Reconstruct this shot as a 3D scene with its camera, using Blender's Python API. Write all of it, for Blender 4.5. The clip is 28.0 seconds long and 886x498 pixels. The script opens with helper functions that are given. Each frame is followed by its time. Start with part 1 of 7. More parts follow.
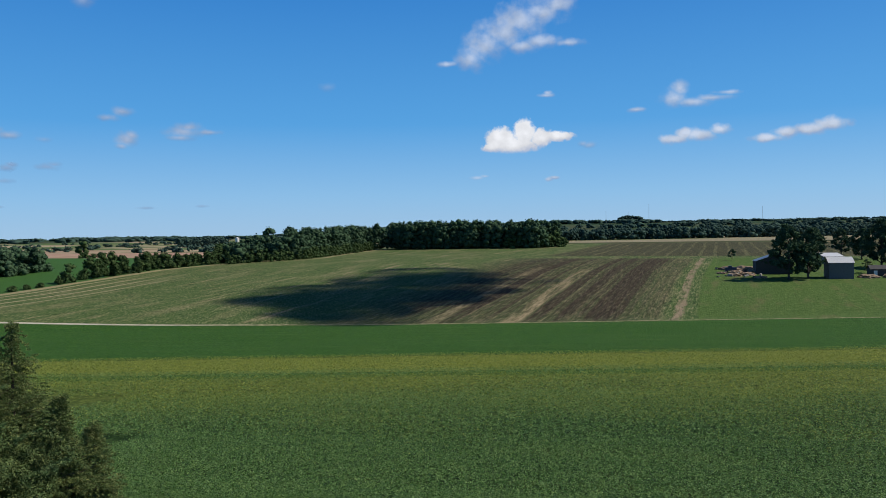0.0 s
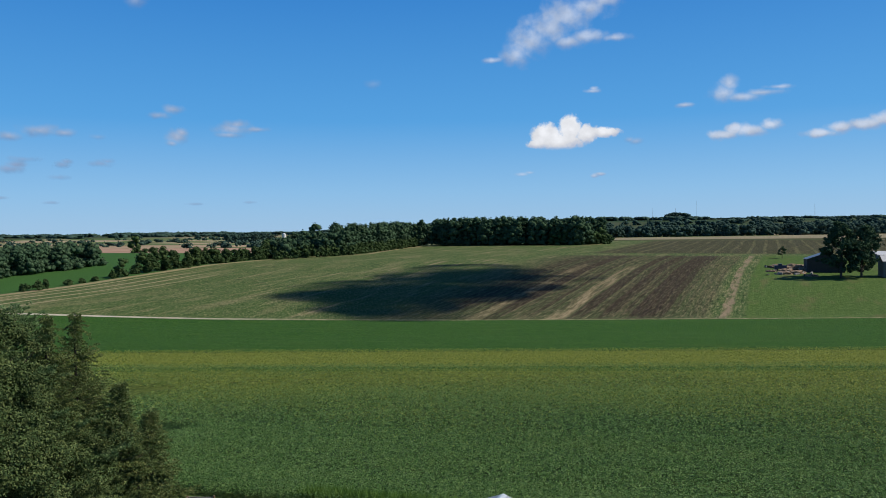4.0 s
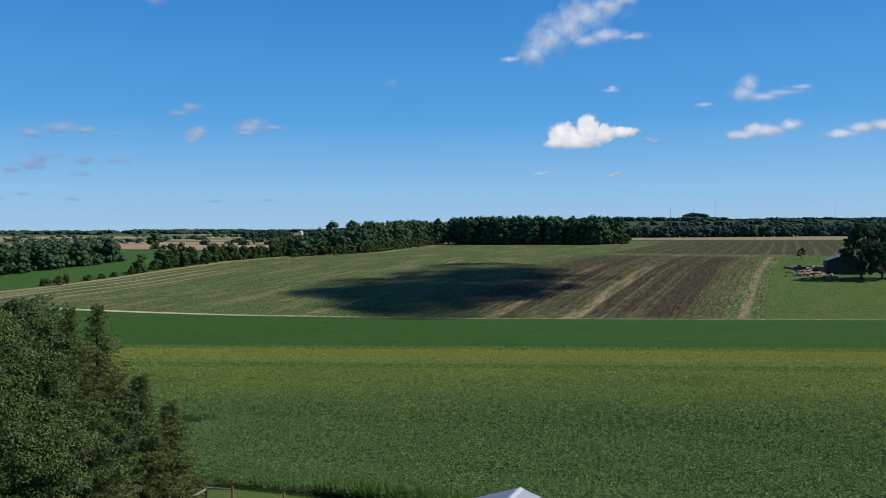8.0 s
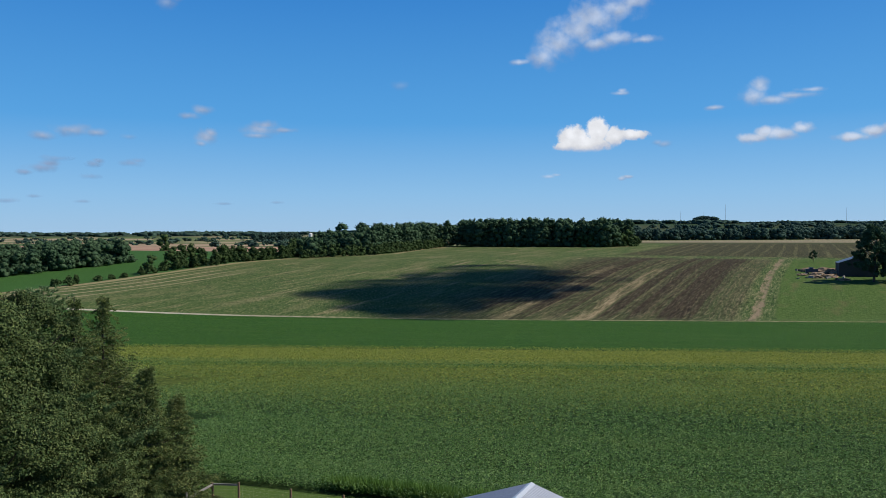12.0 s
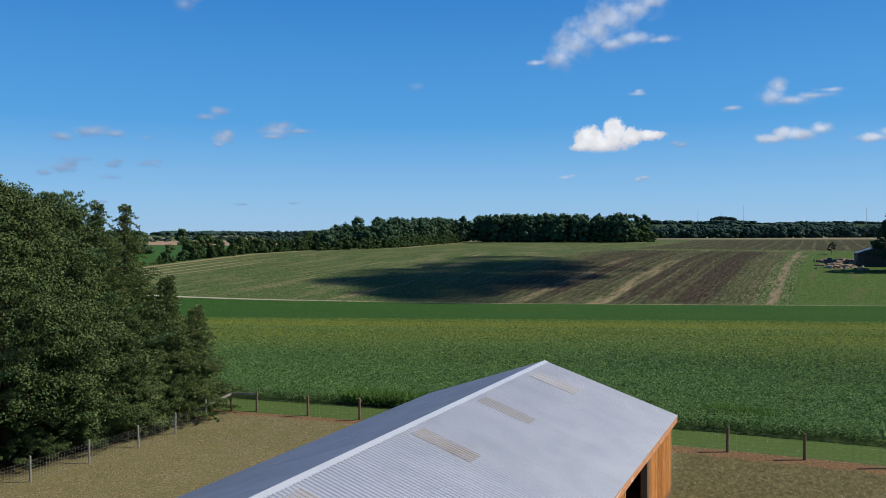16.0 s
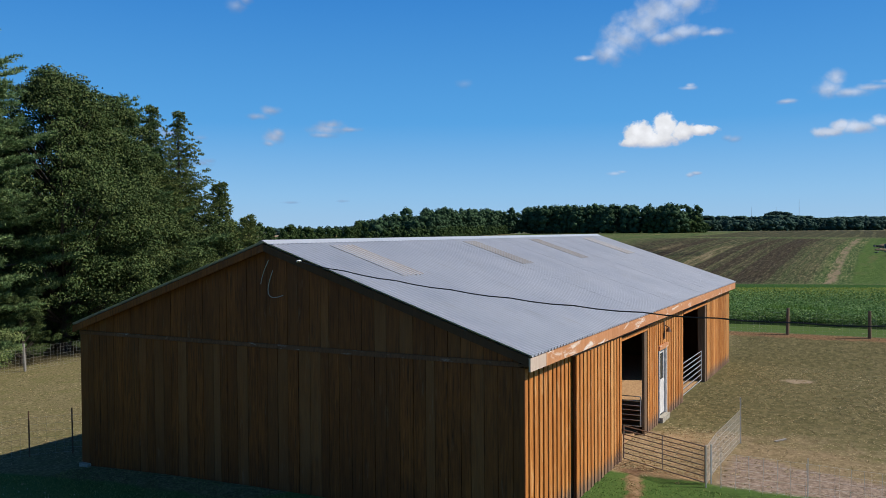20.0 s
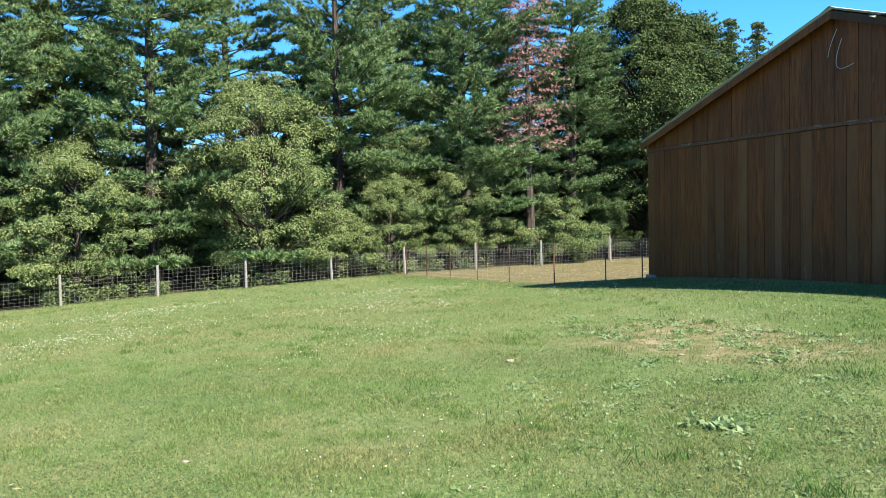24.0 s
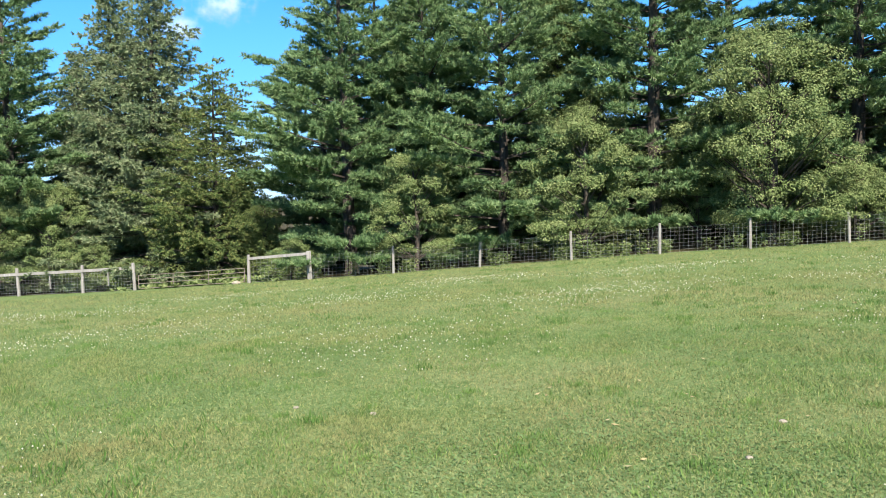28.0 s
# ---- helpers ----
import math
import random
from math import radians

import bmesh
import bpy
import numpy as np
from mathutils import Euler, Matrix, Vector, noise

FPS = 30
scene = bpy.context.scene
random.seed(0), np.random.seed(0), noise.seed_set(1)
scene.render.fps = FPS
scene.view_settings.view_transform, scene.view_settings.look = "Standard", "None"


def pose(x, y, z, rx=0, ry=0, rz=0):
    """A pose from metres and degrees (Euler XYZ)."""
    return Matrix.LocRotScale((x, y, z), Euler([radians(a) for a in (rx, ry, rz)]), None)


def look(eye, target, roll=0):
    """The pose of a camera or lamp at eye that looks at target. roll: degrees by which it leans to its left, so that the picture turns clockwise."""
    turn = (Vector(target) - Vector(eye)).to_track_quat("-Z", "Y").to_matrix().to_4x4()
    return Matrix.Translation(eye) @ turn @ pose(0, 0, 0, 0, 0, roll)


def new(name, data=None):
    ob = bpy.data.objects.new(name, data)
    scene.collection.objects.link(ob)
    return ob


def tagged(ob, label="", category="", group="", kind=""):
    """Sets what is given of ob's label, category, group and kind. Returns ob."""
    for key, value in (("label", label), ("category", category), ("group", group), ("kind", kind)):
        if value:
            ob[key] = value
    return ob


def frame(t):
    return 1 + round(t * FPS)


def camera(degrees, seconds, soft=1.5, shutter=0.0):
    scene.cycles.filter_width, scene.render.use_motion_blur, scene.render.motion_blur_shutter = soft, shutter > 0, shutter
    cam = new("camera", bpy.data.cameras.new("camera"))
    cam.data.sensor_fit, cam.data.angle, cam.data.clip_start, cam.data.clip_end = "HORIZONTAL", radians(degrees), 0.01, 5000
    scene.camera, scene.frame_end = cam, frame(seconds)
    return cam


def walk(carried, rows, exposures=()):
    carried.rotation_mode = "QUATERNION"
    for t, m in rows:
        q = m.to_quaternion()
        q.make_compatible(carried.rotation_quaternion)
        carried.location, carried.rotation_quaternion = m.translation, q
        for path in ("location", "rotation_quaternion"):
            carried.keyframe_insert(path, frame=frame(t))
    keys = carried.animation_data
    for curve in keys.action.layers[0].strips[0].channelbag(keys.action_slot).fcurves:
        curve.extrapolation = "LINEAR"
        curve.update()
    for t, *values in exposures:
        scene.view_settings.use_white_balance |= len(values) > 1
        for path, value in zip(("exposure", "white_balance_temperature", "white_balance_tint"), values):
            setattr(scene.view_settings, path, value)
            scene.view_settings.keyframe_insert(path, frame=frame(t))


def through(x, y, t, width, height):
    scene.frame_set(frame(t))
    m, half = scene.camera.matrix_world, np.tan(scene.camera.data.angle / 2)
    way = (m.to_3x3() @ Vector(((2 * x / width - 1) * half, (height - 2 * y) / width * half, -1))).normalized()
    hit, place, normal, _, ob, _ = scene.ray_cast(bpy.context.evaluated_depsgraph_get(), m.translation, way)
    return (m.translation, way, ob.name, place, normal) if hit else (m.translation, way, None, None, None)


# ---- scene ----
cam = camera(56.7, 28.0, soft=0.7)
PATH = [
    (0, (5.872, -13.503, 19.323), (5.231, -11.609, 19.281), -1.0),
    (0.5, (5.999, -13.622, 19.346), (5.326, -11.739, 19.302), -1.0),
    (1, (6.116, -13.768, 19.352), (5.422, -11.893, 19.306), -0.9),
    (1.5, (6.123, -13.944, 19.318), (5.418, -12.073, 19.271), -0.9),
    (2, (6.173, -14.119, 19.297), (5.459, -12.252, 19.251), -0.9),
    (2.5, (6.281, -14.271, 19.294), (5.557, -12.408, 19.247), -0.7),
    (3, (6.332, -14.4, 19.274), (5.602, -12.538, 19.227), -0.7),
    (3.5, (6.258, -14.465, 19.284), (5.522, -12.607, 19.236), -0.8),
    (5.5, (6.076, -14.522, 19.235), (5.32, -12.671, 19.185), -0.6),
    (6, (6.057, -14.537, 19.229), (5.296, -12.688, 19.179), -0.6),
    (6.5, (6.067, -14.561, 19.206), (5.301, -12.715, 19.157), -0.6),
    (7, (6.094, -14.624, 19.137), (5.322, -12.779, 19.088), -0.5),
    (7.5, (6.114, -14.683, 19.072), (5.339, -12.84, 19.021), -0.5),
    (8, (6.124, -14.721, 19.016), (5.345, -12.88, 18.965), -0.4),
    (8.5, (6.061, -14.722, 19.003), (5.279, -12.881, 18.952), -0.4),
    (9, (6.158, -14.666, 18.993), (5.374, -12.827, 18.942), -0.5),
    (9.5, (6.267, -14.539, 18.986), (5.48, -12.702, 18.935), -0.3),
    (10, (6.285, -14.375, 18.987), (5.495, -12.538, 18.938), -0.3),
    (10.5, (6.226, -14.209, 18.939), (5.434, -12.373, 18.89), -0.2),
    (11, (6.183, -14.059, 18.826), (5.389, -12.224, 18.78), -0.2),
    (11.5, (6.0, -13.952, 18.637), (5.205, -12.118, 18.593), -0.3),
    (12, (5.766, -13.963, 18.325), (4.966, -12.13, 18.281), -0.3),
    (12.5, (5.784, -14.207, 17.784), (4.981, -12.376, 17.741), -0.3),
    (14.5, (6.083, -14.747, 14.672), (5.262, -12.924, 14.634), -0.4),
    (15, (6.121, -14.724, 13.882), (5.294, -12.903, 13.843), -0.3),
    (15.5, (6.108, -14.693, 13.048), (5.276, -12.875, 13.009), -0.3),
    (16, (6.133, -14.731, 12.214), (5.298, -12.914, 12.175), -0.2),
    (16.5, (6.175, -14.733, 11.347), (5.335, -12.919, 11.308), -0.1),
    (17, (6.148, -14.606, 10.419), (5.303, -12.794, 10.382), -0.1),
    (17.5, (6.168, -14.632, 9.549), (5.317, -12.823, 9.512), -0.2),
    (18, (6.098, -14.624, 8.729), (5.243, -12.816, 8.692), -0.3),
    (18.5, (5.99, -14.678, 8.016), (5.131, -12.872, 7.976), -0.3),
    (19, (5.929, -14.621, 7.32), (5.068, -12.817, 7.281), -0.3),
    (19.5, (5.918, -14.596, 6.622), (5.036, -12.802, 6.583), -0.3),
    (20, (5.905, -14.596, 5.908), (4.965, -12.831, 5.866), -0.4),
    (20.5, (6.02, -14.821, 5.196), (4.984, -13.111, 5.146), -0.5),
    (22.5, (6.323, -14.207, 2.536), (4.815, -12.894, 2.474), -0.7),
    (23, (6.266, -14.199, 2.113), (4.638, -13.039, 2.048), -0.8),
    (23.5, (6.29, -14.268, 1.741), (4.553, -13.28, 1.672), -0.9),
    (24, (6.283, -14.185, 1.379), (4.438, -13.415, 1.312), -0.9),
    (24.5, (6.265, -14.123, 1.280), (4.344, -13.574, 1.194), -0.9),
    (25, (6.276, -14.117, 1.286), (4.304, -13.797, 1.183), -0.9),
    (25.5, (6.282, -14.210, 1.281), (4.287, -14.148, 1.164), -1.1),
    (26, (6.261, -14.349, 1.265), (4.273, -14.527, 1.139), -1.5),
    (26.5, (6.227, -14.516, 1.246), (4.262, -14.863, 1.115), -1.7),
    (27, (6.133, -14.686, 1.233), (4.174, -15.067, 1.097), -1.9),
    (27.5, (5.932, -14.838, 1.216), (3.974, -15.224, 1.081), -1.9),
    (28, (5.636, -14.970, 1.191), (3.671, -15.322, 1.059), -1.6),
]

SUN = Vector((1.0, 0.40, 0.98)).normalized()
EXPOSURES = [(0, 0.0), (19.5, 0.0), (20.5, 0.12), (22.5, 0.78), (23.5, 1.2), (25.0, 1.36), (26.0, 1.2), (28, 1.15)]
walk(cam, [(t, look(eye, target, roll)) for t, eye, target, roll in PATH], EXPOSURES)

# ---------------------------------------------------------------- light
world = bpy.data.worlds.new("world")
scene.world = world
world.use_nodes = True
wn = world.node_tree.nodes
sky = wn.new("ShaderNodeTexSky")
sky.sky_type, sky.sun_disc = "NISHITA", False
sky.sun_elevation = math.asin(SUN.z)
sky.sun_rotation = math.atan2(SUN.x, SUN.y)
sky.altitude, sky.air_density, sky.dust_density, sky.ozone_density = 0, 1.0, 0.15, 3.0
wn["Background"].inputs["Strength"].default_value = 0.075
world.node_tree.links.new(sky.outputs[0], wn["Background"].inputs["Color"])
# clear blue of the afternoon sky over the air glow of the sky model
aim = wn.new("ShaderNodeTexCoord")
split = wn.new("ShaderNodeSeparateXYZ")
tone = wn.new("ShaderNodeValToRGB")
blue = wn.new("ShaderNodeBackground")
both = wn.new("ShaderNodeMixShader")
both.inputs[0].default_value = 0.84
for at in (0.045, 0.13, 0.28, 0.5):
    tone.color_ramp.elements.new(at)
for k, (at, c) in enumerate(((0.0, (0.32, 0.56, 0.84)), (0.045, (0.24, 0.52, 0.86)), (0.13, (0.075, 0.365, 0.80)), (0.28, (0.026, 0.230, 0.665)), (0.5, (0.020, 0.11, 0.32)), (1.0, (0.012, 0.06, 0.19)))):
    tone.color_ramp.elements[k].position, tone.color_ramp.elements[k].color = at, (*c, 1)
wl = world.node_tree.links
wl.new(aim.outputs["Generated"], split.inputs[0])
wl.new(split.outputs[2], tone.inputs[0])
wl.new(tone.outputs[0], blue.inputs["Color"])
wl.new(wn["Background"].outputs[0], both.inputs[1])
wl.new(blue.outputs[0], both.inputs[2])
wl.new(both.outputs[0], wn["World Output"].inputs["Surface"])

sun = new("sun", bpy.data.lights.new("sun", "SUN"))
sun.data.energy, sun.data.angle, sun.data.color = 5.3, radians(0.53), (1.0, 0.93, 0.82)
sun.matrix_world = look(SUN * 50, (0, 0, 0))

# ---------------------------------------------------------------- the land
CA, SA = 0.9219, 0.3875      # the fields run across this heading, turned from the barn's axis


def smooth(a, b, x):
    t = np.clip((x - a) / (b - a), 0, 1)
    return t * t * (3 - 2 * t)


def ground_z(x, y):
    """Height of the land: yard and lawn by the barn, then the valley, the hill field and the far rise."""
    x, y = np.asarray(x, float), np.asarray(y, float)
    u, v = CA * x + SA * y, CA * y - SA * x
    lean = np.interp(y, [-60, -38, -31, -24, -12, -4, 4, 12, 33, 90], [0.080, 0.0650, 0.0572, 0.0500, 0.0393, 0.034, 0.030, 0.024, 0.018, 0.0])
    yard = np.interp(y, [-200, -60, -25, -15, -7, 0, 25, 31.2, 36, 60], [-3, -1.5, -0.9, -0.55, -0.35, -0.16, -0.16, 0.48, 0.46, -1.0])
    yard = yard + lean * np.clip(x, -60, 0) + 0.16 * smooth(-16, -4, x) * (1 - smooth(-13, 0, x))
    yard = yard + 0.26 * smooth(-4.6, -0.7, y) * (1 - smooth(0.4, 3.0, y)) * smooth(-17.5, -12.0, x) * (1 - smooth(-5.0, -0.5, x))
    land = np.interp(v, [0, 45, 100, 158, 210, 262, 280, 310, 354, 414, 469, 560, 700, 780, 1000, 1500],
                     [-0.2, -0.7, -3.4, -6.7, -9.9, -11.7, -10.9, -8.9, -6.3, -2.8, 0.1, 1.6, 2.4, 2.8, 2.6, 2.0])
    land = land + 2.0 * (1 - smooth(-190, -60, u)) * smooth(120, 230, v) * (1 - smooth(290, 380, v))
    land = land + 34 * smooth(1500, 2700, v) * (0.22 + 0.78 * smooth(-500, 300, u)) + 1.5 * smooth(-100, 120, u) * smooth(600, 800, v)
    k = smooth(42, 105, v)
    return yard * (1 - k) + land * k


def gz(x, y):
    return float(ground_z(x, y))


# ---------------------------------------------------------------- mesh helpers
def quick_mesh(name, V, F):
    """A mesh from an array of points and an array of faces with one number of corners."""
    V, F = np.asarray(V, np.float32), np.asarray(F, np.int32)
    me = bpy.data.meshes.new(name)
    me.vertices.add(len(V))
    me.vertices.foreach_set("co", V.ravel())
    me.loops.add(F.size)
    me.loops.foreach_set("vertex_index", F.ravel())
    me.polygons.add(len(F))
    me.polygons.foreach_set("loop_start", np.arange(0, F.size, F.shape[1], dtype=np.int32))
    me.update(calc_edges=True)
    return me


class Shape:
    """Collects boxes, beams, tubes and plates into one mesh."""

    def __init__(self):
        self.v, self.f = [], []

    def add(self, pts, faces):
        n = len(self.v)
        self.v += [tuple(p) for p in pts]
        self.f += [tuple(n + i for i in f) for f in faces]
        return self

    def box(self, x0, y0, z0, x1, y1, z1):
        p = [(x0, y0, z0), (x1, y0, z0), (x1, y1, z0), (x0, y1, z0), (x0, y0, z1), (x1, y0, z1), (x1, y1, z1), (x0, y1, z1)]
        return self.add(p, [(0, 3, 2, 1), (4, 5, 6, 7), (0, 1, 5, 4), (1, 2, 6, 5), (2, 3, 7, 6), (3, 0, 4, 7)])

    def board(self, x0, y0, z0, x1, y1, z1, c=0.006):
        """A box whose four long (upright) edges are chamfered."""
        ring = [(x0 + c, y0), (x1 - c, y0), (x1, y0 + c), (x1, y1 - c), (x1 - c, y1), (x0 + c, y1), (x0, y1 - c), (x0, y0 + c)]
        p = [(x, y, z0) for x, y in ring] + [(x, y, z1) for x, y in ring]
        return self.add(p, [tuple(range(7, -1, -1)), tuple(range(8, 16))] + [(i, (i + 1) % 8, 8 + (i + 1) % 8, 8 + i) for i in range(8)])

    def tube(self, a, b, r0, r1=None, n=8, cap=True):
        a, b = Vector(a), Vector(b)
        r1 = r0 if r1 is None else r1
        d = (b - a).normalized()
        s = d.orthogonal().normalized()
        t = d.cross(s)
        pts = [a + (s * math.cos(k) + t * math.sin(k)) * r0 for k in [2 * math.pi * i / n for i in range(n)]]
        pts += [b + (s * math.cos(k) + t * math.sin(k)) * r1 for k in [2 * math.pi * i / n for i in range(n)]]
        f = [(i, (i + 1) % n, n + (i + 1) % n, n + i) for i in range(n)]
        return self.add(pts, f + ([tuple(range(n - 1, -1, -1)), tuple(range(n, 2 * n))] if cap else []))

    def beam(self, a, b, w, h):
        """A rectangular bar from a to b, w wide across and h high."""
        a, b = Vector(a), Vector(b)
        d = (b - a).normalized()
        up = Vector((0, 0, 1)) if abs(d.z) < 0.9 else Vector((0, 1, 0))
        s = d.cross(up).normalized() * (w / 2)
        t = s.cross(d).normalized() * (h / 2)
        p = [a - s - t, a + s - t, a + s + t, a - s + t, b - s - t, b + s - t, b + s + t, b - s + t]
        return self.add(p, [(0, 3, 2, 1), (4, 5, 6, 7), (0, 1, 5, 4), (1, 2, 6, 5), (2, 3, 7, 6), (3, 0, 4, 7)])

    def mesh(self, name):
        me = bpy.data.meshes.new(name)
        me.from_pydata(self.v, [], self.f)
        me.update()
        return me


def part(name, shape, mat, parent=None, label="", soft=False):
    """One mesh object, a part of its parent, or a thing of its own."""
    me = shape.mesh(name) if isinstance(shape, Shape) else shape
    if mat and not me.materials:
        me.materials.append(mat)
    if soft:
        me.polygons.foreach_set("use_smooth", [True] * len(me.polygons))
    ob = new(name, me)
    if parent:
        ob.parent = parent
    return tagged(ob, label)


def thing(name, label, category, group="", kind="", at=(0, 0, 0)):
    ob = new(name)
    ob.location = at
    return tagged(ob, label, category, group, kind)


# ---------------------------------------------------------------- materials
def material(name, rough=0.8, metal=0.0, spec=0.3):
    m = bpy.data.materials.new(name)
    m.use_nodes = True
    b = m.node_tree.nodes["Principled BSDF"]
    b.inputs["Roughness"].default_value = rough
    b.inputs["Metallic"].default_value = metal
    b.inputs["Specular IOR Level"].default_value = spec
    return m


class Net:
    """Short forms for building a node tree."""

    def __init__(self, m):
        self.t = m.node_tree
        self.n, self.l = self.t.nodes, self.t.links
        self.bsdf = self.n["Principled BSDF"]

    def link(self, a, b):
        self.l.new(a, b)

    def pos(self):
        return self.n.new("ShaderNodeNewGeometry").outputs["Position"]

    def obj(self):
        return self.n.new("ShaderNodeTexCoord").outputs["Object"]

    def scaled(self, vec, s):
        k = self.n.new("ShaderNodeVectorMath")
        k.operation = "MULTIPLY"
        self.link(vec, k.inputs[0])
        k.inputs[1].default_value = s
        return k.outputs[0]

    def noise(self, vec, scale, detail=4, rough=0.6, distort=0.0):
        k = self.n.new("ShaderNodeTexNoise")
        k.inputs["Scale"].default_value, k.inputs["Detail"].default_value = scale, detail
        k.inputs["Roughness"].default_value, k.inputs["Distortion"].default_value = rough, distort
        self.link(vec, k.inputs["Vector"])
        return k.outputs["Fac"]

    def ramp(self, fac, stops):
        k = self.n.new("ShaderNodeValToRGB")
        e = k.color_ramp.elements
        while len(e) < len(stops):
            e.new(0.5)
        for i, (p, c) in enumerate(stops):
            e[i].position = p
            e[i].color = (*c, 1) if isinstance(c, (tuple, list)) else (c, c, c, 1)
        self.link(fac, k.inputs[0])
        return k.outputs[0]

    def mix(self, fac, a, b, mode="MIX"):
        k = self.n.new("ShaderNodeMix")
        k.data_type, k.blend_type = "RGBA", mode
        for s, v in ((0, fac), (6, a), (7, b)):
            if isinstance(v, (int, float)):
                k.inputs[s].default_value = v
            elif isinstance(v, (tuple, list)):
                k.inputs[s].default_value = (*v, 1)
            else:
                self.link(v, k.inputs[s])
        return k.outputs[2]

    def math(self, op, a, b=0.0, clamp=False):
        k = self.n.new("ShaderNodeMath")
        k.operation, k.use_clamp = op, clamp
        for s, v in ((0, a), (1, b)):
            if isinstance(v, (int, float)):
                k.inputs[s].default_value = v
            else:
                self.link(v, k.inputs[s])
        return k.outputs[0]

    def step(self, a, lo, hi):
        k = self.n.new("ShaderNodeMapRange")
        k.interpolation_type = "SMOOTHSTEP"
        self.link(a, k.inputs[0])
        k.inputs[1].default_value, k.inputs[2].default_value = lo, hi
        return k.outputs[0]

    def xyz(self, vec):
        k = self.n.new("ShaderNodeSeparateXYZ")
        self.link(vec, k.inputs[0])
        return k.outputs

    def island(self):
        return self.n.new("ShaderNodeNewGeometry").outputs["Random Per Island"]

    def random(self):
        return self.n.new("ShaderNodeObjectInfo").outputs["Random"]

    def color(self, c):
        self.link(c, self.bsdf.inputs["Base Color"])

    def bump(self, h, strength, dist=0.05):
        k = self.n.new("ShaderNodeBump")
        k.inputs["Strength"].default_value, k.inputs["Distance"].default_value = strength, dist
        self.link(h, k.inputs["Height"])
        self.link(k.outputs[0], self.bsdf.inputs["Normal"])


def leaf_material(name, dark, mid, light, through=0.25, rough=0.55, single=0.55, grain=2.6):
    """Leaves: colour varies from leaf to leaf and, slowly, over the crown; some light shines through."""
    m = material(name, rough, 0, 0.12 if rough < 0.8 else 0.04)
    n = Net(m)
    big = n.noise(n.obj(), 0.8, 3, 0.6)
    spray = n.ramp(n.noise(n.obj(), grain, 2, 0.5), [(0.32, 0.0), (0.68, 1.0)])
    fac = n.math("ADD", n.math("MULTIPLY", n.island(), single * 0.6), n.math("ADD", n.math("MULTIPLY", big, 0.8 - single * 0.6), n.math("MULTIPLY", spray, 0.30)))
    c = n.ramp(fac, [(0.12, dark), (0.48, mid), (0.88, light)])
    c = n.mix(n.math("MULTIPLY", n.random(), 0.25), c, mid)
    n.color(c)
    tr = n.n.new("ShaderNodeBsdfTranslucent")
    n.link(c, tr.inputs[0])
    mx = n.n.new("ShaderNodeMixShader")
    mx.inputs[0].default_value = through
    n.link(n.bsdf.outputs[0], mx.inputs[1])
    n.link(tr.outputs[0], mx.inputs[2])
    n.link(mx.outputs[0], n.n["Material Output"].inputs[0])
    return m


PINE = leaf_material("pine_needles", (0.014, 0.032, 0.014), (0.100, 0.176, 0.070), (0.34, 0.43, 0.20), 0.12)
SPRUCE = leaf_material("spruce_needles", (0.018, 0.038, 0.013), (0.100, 0.150, 0.050), (0.32, 0.33, 0.12), 0.15)
BLUE_SPRUCE = leaf_material("blue_spruce_needles", (0.050, 0.088, 0.045), (0.17, 0.225, 0.115), (0.38, 0.40, 0.23), 0.25)
DEAD = leaf_material("dead_needles", (0.30, 0.14, 0.12), (0.50, 0.28, 0.25), (0.65, 0.46, 0.42), 0.3)
BROAD = leaf_material("broad_leaves", (0.012, 0.026, 0.009), (0.042, 0.074, 0.023), (0.17, 0.20, 0.072), 0.10, 0.7, 0.6)
SHRUB = leaf_material("shrub_leaves", (0.030, 0.056, 0.016), (0.140, 0.190, 0.068), (0.32, 0.36, 0.155), 0.22, 0.75, 0.5)
# haze put into the leaf colours: lifted greens here, a bluer copy farthest off
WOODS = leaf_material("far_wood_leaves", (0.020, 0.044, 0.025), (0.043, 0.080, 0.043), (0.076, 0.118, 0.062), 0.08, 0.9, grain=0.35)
HAZED_WOODS = leaf_material("haze_tinted_wood_leaves", (0.024, 0.046, 0.038), (0.038, 0.070, 0.056), (0.060, 0.098, 0.074), 0.08, 0.9, grain=0.2)
BELT = leaf_material("hedgerow_leaves", (0.015, 0.033, 0.014), (0.038, 0.068, 0.025), (0.085, 0.118, 0.044), 0.1, 0.9, grain=0.6)
SOY = leaf_material("soybean_leaves", (0.024, 0.066, 0.016), (0.078, 0.165, 0.042), (0.23, 0.34, 0.115), 0.25, 0.5, 0.85)
SOY_RIPE = leaf_material("ripening_soybean_leaves", (0.078, 0.135, 0.020), (0.175, 0.226, 0.040), (0.33, 0.365, 0.085), 0.3, 0.6, 0.9)
CORN = leaf_material("tall_grass_leaves", (0.045, 0.105, 0.018), (0.095, 0.19, 0.036), (0.18, 0.28, 0.07), 0.35)


